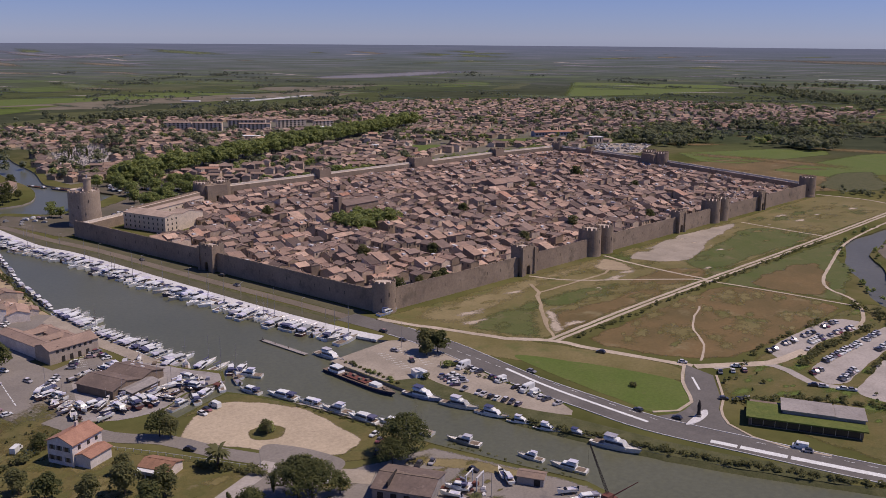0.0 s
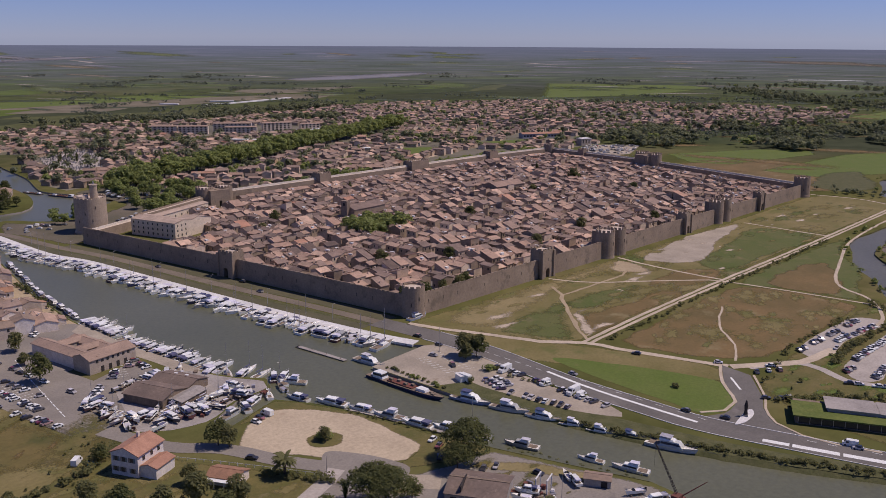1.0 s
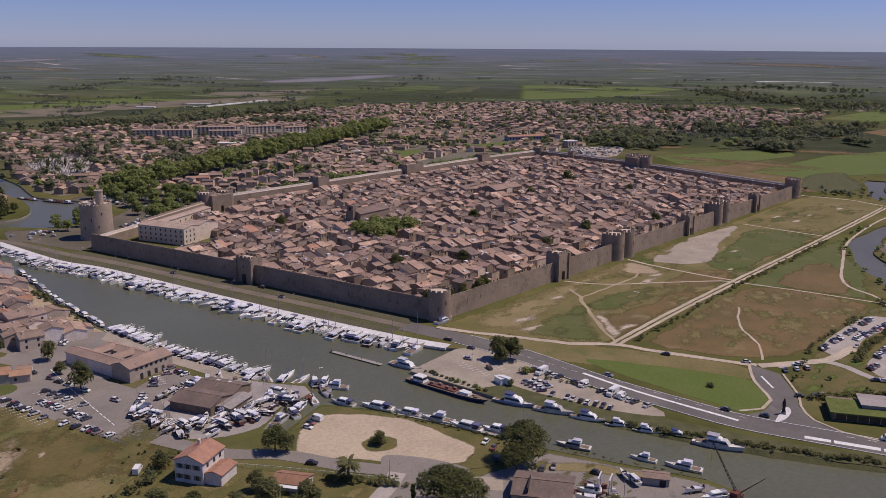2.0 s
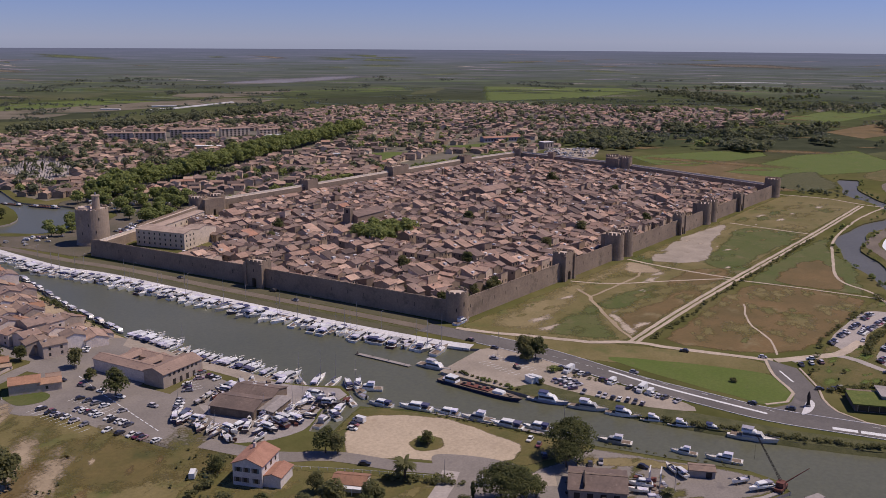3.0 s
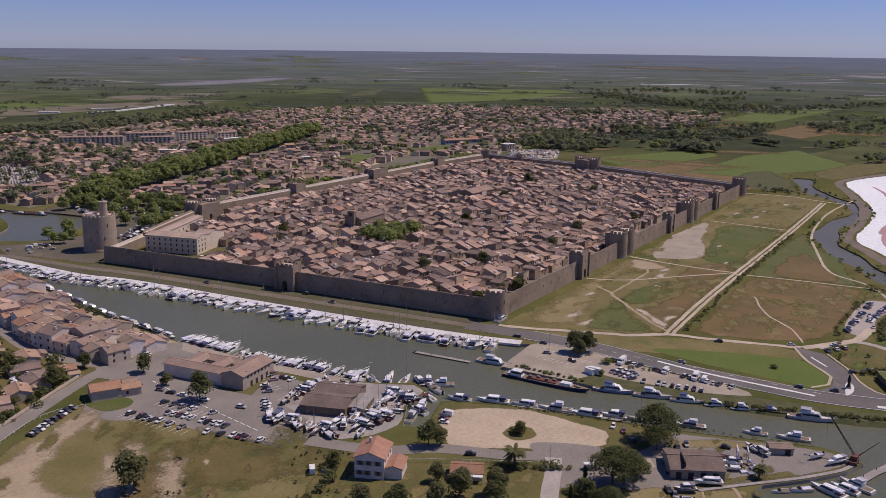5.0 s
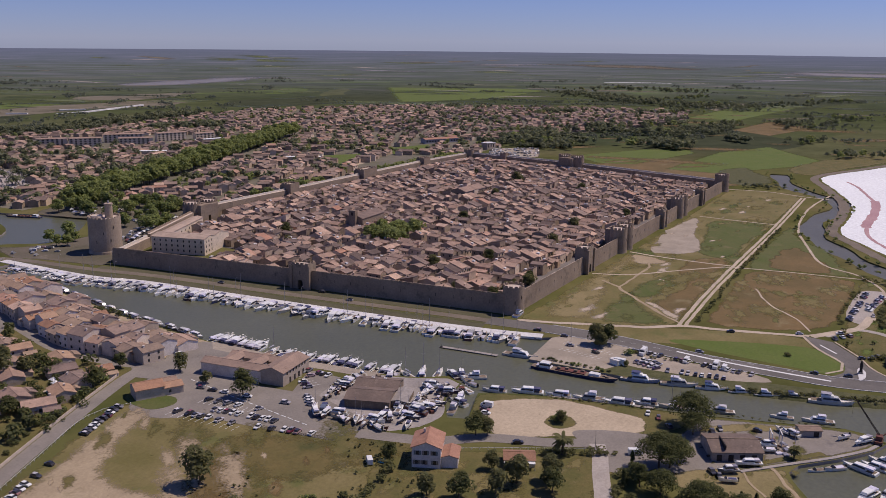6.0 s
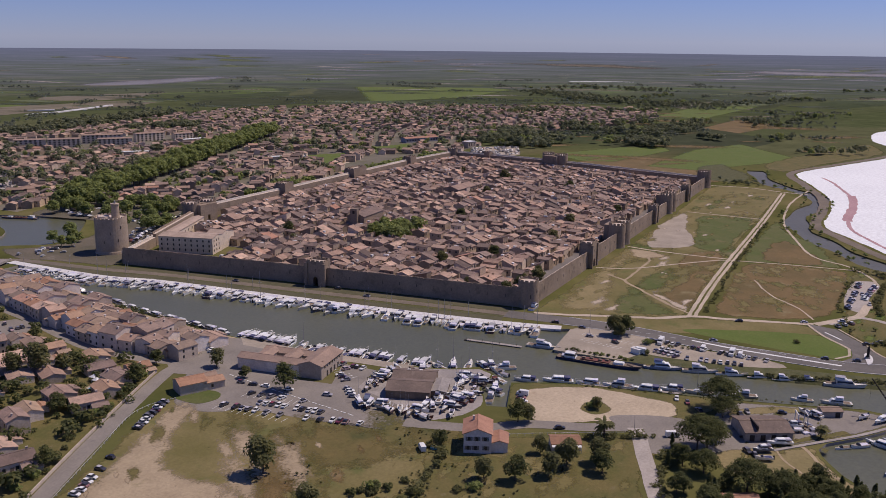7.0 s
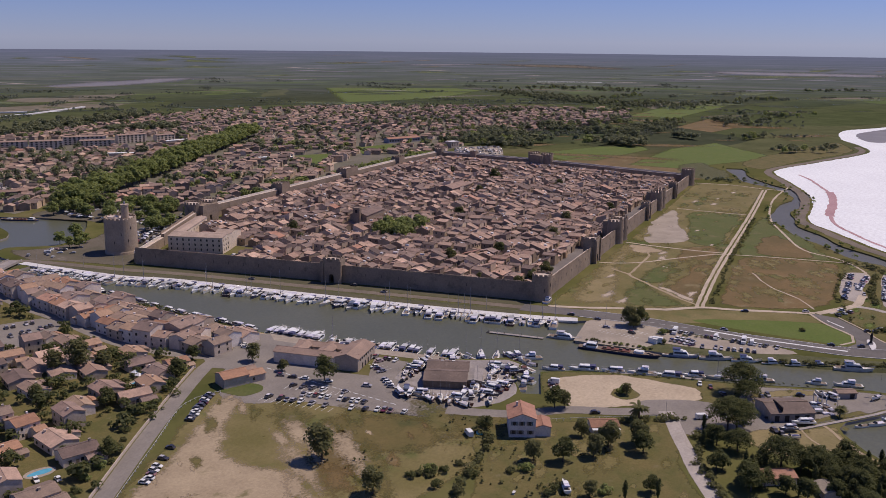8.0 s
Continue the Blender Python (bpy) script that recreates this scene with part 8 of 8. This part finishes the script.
# low house in the bend of the street
h1 = thing("house", "low pale house with orange tile roof and wings", "house", m=at(-187, 86, -28))
wing(h1, 12, 9.5, 4.6, 0.34, M["render_white"], M["roof_new"], 0.5)
wing(h1, 9, 7, 3.4, 0.34, M["render_white"], M["roof_new"], 0.5, Matrix.Translation((9.5, -1, 0)))
wing(h1, 6, 5, 2.8, 0.3, M["render_white"], M["roof_new"], 0.3, Matrix.Translation((11, 7, 0)))
for i in range(4):
    part("window", Shape().box(-6 + i * 4.6, -5 + i * 4.6, -4.55, -4.2, 1.1, 2.4), M["pane"], h1)
patch("lawn", [(-192, 93), (-186, 86), (-183, 74), (-189, 69), (-197, 73), (-197, 86)], 0.13, M["green"], "small hedged lawn bed beside the house", ragged=0.3, step=2.0)
# white house with a red roof
h2 = thing("house", "white two storey house with a red tile roof", "house", m=at(-177.0, -46.8, 24, 0, 1.2))
wing(h2, 11.0, 8.6, 6.4, 0.40, M["whitewash"], M["roof_red"], 0.5)
wing(h2, 8.0, 5.0, 3.2, 0.3, M["whitewash"], M["roof_red"], 0.4, Matrix.Translation((-0.6, -6.8, 0)))
for y0, z in ((-2.6, 1.2), (0.6, 1.2), (2.9, 1.2), (-2.4, 4.2), (0.2, 4.2), (2.6, 4.2)):
    w = part("window", Shape().box(-5.56, -5.45, y0 - 0.5, y0 + 0.5, z, z + 1.3), M["pane"], h2)
    for sy in (-1, 1):
        part("shutter", Shape().box(-5.59, -5.45, y0 + sy * 0.8 - 0.26, y0 + sy * 0.8 + 0.26, z, z + 1.3), M["shutter"], w)
for x0 in (-3.0, 0.4, 3.4):
    part("window", Shape().box(x0 - 0.5, x0 + 0.5, -4.36, -4.25, 4.3, 5.5), M["pane"], h2)
part("chimney", Shape().box(2.0, 2.8, 1.0, 1.7, 7.2, 9.2), M["render_white"], h2)
# low garden house with orange roof
h3 = thing("house", "low garden house with an orange tile roof and white porch", "house", m=at(-162, -76, -62))
a, b = Shape(), Shape()
gable(a, b, 11, 7.5, 2.9, 0.32, over=0.6)
part("wall", a, M["render_white"], h3)
part("roof", b, M["roof_new"], h3)
part("porch_roof", Shape().box(-5.5, 5.5, -6.2, -3.8, 2.5, 2.65), M["white_paint"], h3)
for i in range(4):
    part("porch_post", Shape().box(-5.3 + i * 3.5, -5.1 + i * 3.5, -6.1, -5.9, 0, 2.5), M["white_paint"], h3)
part("window", Shape().box(-3, -1.6, -3.81, -3.7, 0.9, 2.2), M["pane"], h3)
wooded = thing("house", "low house with an orange roof among dark trees", "house", m=at(-177, -142, -60))
wing(wooded, 12, 7, 2.8, 0.32, M["render_white"], M["roof_red"], 0.5)
part("window", Shape().box(-3, -1.6, -4.06, -3.95, 0.9, 2.2), M["pane"], wooded)
wooded2 = thing("house", "low pale roofed house among dark trees", "house", m=at(-180, -159, 24))
wing(wooded2, 9, 6, 2.8, 0.25, M["render_white"], M["gravel"], 0.4)
solo("paddling_pool", Shape().tube(-186.5, -33.5, [(0.0, 1.7), (0.55, 1.7), (0.55, 1.55), (0.45, 1.5)], 20), M["pool"], "round blue paddling pool on grass", "paddling pool")
solo("garden_table", Shape().box(-226.9, -225.1, -62.5, -61.5, 0.7, 0.78).box(-226.8, -226.6, -62.4, -61.6, 0.0, 0.7).box(-225.4, -225.2, -62.4, -61.6, 0.0, 0.7), M["quay"], "small white garden table on grass", "garden table")
stand(-216, -77, 30, 0.8)
solo("garden_wall", ribbon([(-178, 114.5), (-216, 98.5), (-252, 82.5), (-292, 63.5)], 0.3, 1.3, thick=1.3), M["render_white"], "low pale garden wall along the street", "garden wall")
wb = thing("house", "long pale waterside house with orange tile roofs", "house", m=at(-9, 500, 62))
wing(wb, 34, 13, 5.0, 0.32, M["render_white"], M["roof_new"], 0.5)
wing(wb, 16, 11, 4.0, 0.32, M["render_white"], M["roof_new"], 0.5, Matrix.Translation((-12, 11, 0)))
for i in range(6):
    part("window", Shape().box(-15 + i * 5.4, -13.8 + i * 5.4, -6.56, -6.44, 1.2, 2.8), M["pane"], wb)
# boatyard shed and huts
sd = thing("boat_shed", "low concrete shed with a brown sheet roof", "shed", m=at(-113.5, -140.0, -61))
a, b = Shape(), Shape()
gable(a, b, 18.5, 15.5, 3.6, 0.22, over=0.6)
part("wall", a, M["concrete"], sd)
part("roof", b, M["rust_roof"], sd)
for i in range(4):
    part("door", Shape().box(-7.5 + i * 4.2, -5.6 + i * 4.2, -7.8, -7.65, 0, 2.6), M["dark"], sd)
part("ridge_beam", Shape().box(-9.6, 9.6, -0.4, 0.4, 5.35, 5.65), M["wood"], sd)
ship = thing("boat_shed", "large brown roofed boat shed in the yard", "shed", m=at(-138, 3, 20))
wing(ship, 19, 14, 3.6, 0.26, M["wood"], M["rust_roof"], 0.6, at(-6.5, 0, 90))
wing(ship, 19, 13, 3.2, 0.26, M["wood"], M["rust_roof"], 0.6, at(7.2, 0, 90))
wing(ship, 15, 7, 2.8, 0.2, M["wood"], M["concrete"], 0.4, Matrix.Translation((-3, -12.5, 0)))
for y0 in (-3, 2.4):
    part("skylight", Shape().box(9.2, 10.2, y0, y0 + 1.4, 4.2, 4.75), M["quay"], ship)
# dark box added for the shadow line where the roof steps
part("clerestory", Shape().box(-4.6, -4.2, -7.4, 1.2, 4.3, 6.1), M["dark"], sd, "dark box for the shadow at a roof step")
hut = thing("hut", "small workshop with an orange tile roof", "hut", m=at(-82, -162.5, -62))
a, b = Shape(), Shape()
gable(a, b, 8.5, 5, 2.6, 0.25, over=0.4)
part("wall", a, M["concrete"], hut)
part("roof", b, M["roof_new"], hut)
part("door", Shape().box(1.2, 3.2, -2.56, -2.45, 0, 2.2), M["dark"], hut)
# planted-roof hall at the junction
gh = thing("visitor_centre", "low dark building with planted green roofs", "building", m=at(23, -203, -64) @ Matrix.Diagonal((1, 1, 0.78, 1)))
part("wall", Shape().box(-19, 19, -8, 9, -0.3, 4.0), M["wood"], gh, "dark timber clad walls")
part("planted_roof", Shape().box(-20, 20.5, -9, -2, 4.0, 4.6).box(-20, -8, -2.0, 6, 4.0, 4.6), M["green_roof"], gh, "thick grassy roof")
part("upper_hall", Shape().box(-7.5, 20, -1.6, 9.4, 4.0, 6.2), M["concrete"], gh)
part("flat_roof", Shape().box(-8.2, 9.6, -2.2, 10, 6.2, 6.5).box(10.2, 20.6, -2.2, 10, 5.9, 6.3), M["concrete"], gh, "light grey flat roof")
part("glass_front", Shape().box(-18, 18, -8.12, -8.02, 0.5, 3.4), M["pane"], gh)
for i in range(10):
    part("mullion", Shape().box(-18 + i * 4 - 0.1, -18 + i * 4 + 0.1, -8.25, -8.12, 0.3, 3.6), M["metal"], gh)
# pavilion kiosk by the pontoon, planted barge screen, lamps, masts, crane
kio = thing("kiosk", "small white ticket kiosk on the quay", "kiosk", m=at(-47, -72, 70))
part("wall", Shape().box(-2.4, 2.4, -1.3, 1.3, 0.05, 2.6), M["white_paint"], kio)
part("roof", Shape().box(-2.6, 2.6, -1.5, 1.5, 2.6, 2.75), M["quay"], kio)
part("window", Shape().box(-1.6, 1.4, -1.36, -1.28, 1.0, 2.1), M["pane"], kio)
for x, y, h in along([(-67, 300), (-57, 226), (-46, 135), (-38, 57), (-30, 6)], 46.0):
    lamp = thing("street_lamp", "tall slim grey street lamp", "street lamp", "lamps along the quay", m=at(x, y, h))
    part("pole", Shape().rod((0, 0, 0.1), (0, 0, 9.0), 0.12, 8, 0.07), M["metal"], lamp)
    part("arm", Shape().rod((0, 0, 9.0), (0, 1.4, 9.3), 0.05, 6), M["metal"], lamp)
    part("lamp_head", Shape().box(-0.18, 0.18, 1.2, 1.9, 9.22, 9.36), M["concrete"], lamp)
for x, y, hh in ((-28, -42, 12), (-82, -112, 8), (-138, -96, 7), (-20, 110, 0), (-98, -160, 8)):
    if hh:
        f = thing("mast", "slim bare metal flag mast", "mast", "masts", m=at(x, y))
        part("pole", Shape().rod((0, 0, 0), (0, 0, hh), 0.12, 8, 0.05), M["metal"], f)
        part("base", Shape().tube(0, 0, [(0, 0.45), (0.3, 0.35)], 10), M["concrete"], f)
mon = thing("monument", "dark upright sculpture on a traffic island", "monument", m=at(0.5, -173.5, 20))
part("plinth", Shape().box(-0.9, 0.9, -0.9, 0.9, 0.28, 1.0), M["concrete"], mon)
part("column", Shape().tube(0, 0, [(1.0, 0.8), (2.6, 0.55), (4.4, 0.75), (6.2, 0.3), (6.6, 0.1)], 10), M["dark"], mon)
crane = thing("crane", "rusty red mobile crane with a dark lattice jib", "crane", m=at(-76, -187, 0))
part("chassis", Shape().box(-3.2, 3.2, -1.3, 1.3, 0.6, 1.5), M["red"], crane)
part("cab", Shape().box(-1.8, 1.2, -1.2, 1.2, 1.5, 3.2), M["red"], crane)
part("cab_window", Shape().box(0.4, 1.24, -0.9, 0.9, 2.2, 3.0), M["pane"], crane)
for sx in (-2.2, 0, 2.2):
    for sy in (-1.2, 1.2):
        part("wheel", Shape().rod((sx, sy - 0.2, 0.55), (sx, sy + 0.2, 0.55), 0.55, 10), M["tyre"], crane)
tip = Vector((4.0, 10.5, 15.0))
jib = Shape()
for k in range(4):
    o = Vector(((k % 2) * 0.8 - 0.4, 0, (k // 2) * 0.8))
    jib.rod(Vector((0, 0, 2.6)) + o, tip + o * 0.4, 0.09, 4)
for k in range(12):
    t0, t1 = k / 12, (k + 1) / 12
    jib.rod(Vector((-0.4, 0, 2.6)).lerp(tip, t0), Vector((0.4, 0, 3.4)).lerp(tip, t1), 0.05, 4)
part("jib", jib, M["dark"], crane, "dark lattice jib")
part("cable", Shape().rod(tip, tip + Vector((0, 0, -9)), 0.03, 4), M["dark"], crane)
jib2 = Shape().rod((1, -1, 2.6), (5, -7, 8.0), 0.22, 6, 0.12)
part("second_jib", jib2, M["red"], crane)
pil = thing("boat_hoist", "pale steel boat hoist frame", "boat hoist", m=at(-98, -153, 20))
for sx in (-2.5, 2.5):
    for sy in (-1.8, 1.8):
        part("leg", Shape().box(sx - 0.15, sx + 0.15, sy - 0.15, sy + 0.15, 0, 5.0), M["quay"], pil)
part("beam", Shape().box(-2.8, 2.8, -2.0, -1.6, 5.0, 5.3).box(-2.8, 2.8, 1.6, 2.0, 5.0, 5.3), M["quay"], pil)
br2 = random.Random(8)
for k in range(52):
    x, y = (-150 + 40 * br2.random(), -28 + 50 * br2.random()) if k % 2 else (-96 - 12 * br2.random(), -146 - 12 * br2.random())
    if (-154 < x < -122 and -12 < y < 18):
        continue
    w, d, h = br2.uniform(0.4, 1.6), br2.uniform(0.4, 1.2), br2.uniform(0.3, 1.2)
    solo("crate", Shape().box(-w, w, -d, d, 0.05, h).box(-w * 0.9, w * 0.9, -d * 0.9, d * 0.9, h, h + 0.08), M[br2.choice(("wood", "quay", "canvas", "red", "metal"))], "weathered crate of boatyard gear", "crate", "boatyard crates", m=at(x, y, br2.uniform(0, 180)))
# fence along the street and lane
for pts, lab in (([(-198, 84), (-216, 88.5), (-252, 72.5), (-296, 52)], "low pale post fence along the street"), ([(-170, -44), (-156, -66), (-140, -94)], "low white railing beside the lane")):
    fence = thing("fence", lab, "fence", "fences")
    part("rail", ribbon(pts, 0.08, 0.95, thick=0.12), M["quay"], fence)
    for x, y, h in along(smooth(pts, 4), 3.0):
        part("post", Shape().box(x - 0.08, x + 0.08, y - 0.08, y + 0.08, 0, 1.05), M["quay"], fence)
# footbridge at the canal's head
bridge = thing("bridge", "flat concrete road bridge over the canal", "bridge", m=at(-88, 352, 112))
part("deck", Shape().box(-5, 5, -18, 18, -0.1, 0.5), M["concrete"], bridge)
for sx in (-1, 1):
    part("parapet", Shape().box(sx * 4.8 - 0.15, sx * 4.8 + 0.15, -18, 18, 0.5, 1.4), M["concrete"], bridge)
# market stalls and cars between the great tower and the square
mk = random.Random(88)
for x, y, h in along([(16, 326), (60, 350), (92, 362)], 8.0) + along([(62, 400), (60, 440), (70, 470)], 12.0):
    stall = thing("market_stall", "market stall under a pale awning", "market stall", "market stalls on the square", m=at(x + mk.uniform(-1, 1), y + mk.uniform(-1, 1), h + mk.uniform(-8, 8)))
    part("awning", Shape().rings([[(-2.0, -1.7, 2.2), (2.0, -1.7, 2.2), (2.0, 1.7, 2.2), (-2.0, 1.7, 2.2)], [(-2.0, -0.1, 2.9), (2.0, -0.1, 2.9), (2.0, 0.1, 2.9), (-2.0, 0.1, 2.9)]]), M["white_paint"] if mk.random() < 0.6 else M["canvas"], stall)
    part("counter", Shape().box(-1.7, 1.7, -0.9, 0.6, 0.0, 0.95), M["wood"], stall)
    for px, py in ((-1.9, -1.6), (1.9, -1.6), (1.9, 1.6), (-1.9, 1.6)):
        part("post", Shape().rod((px, py, 0.0), (px, py, 2.25), 0.05, 4), M["metal"], stall)
for x, y, h in along([(4, 312), (62, 338)], 4.0):
    if mk.random() < 0.35:
        park(x + 3, y + 3, h + 90)
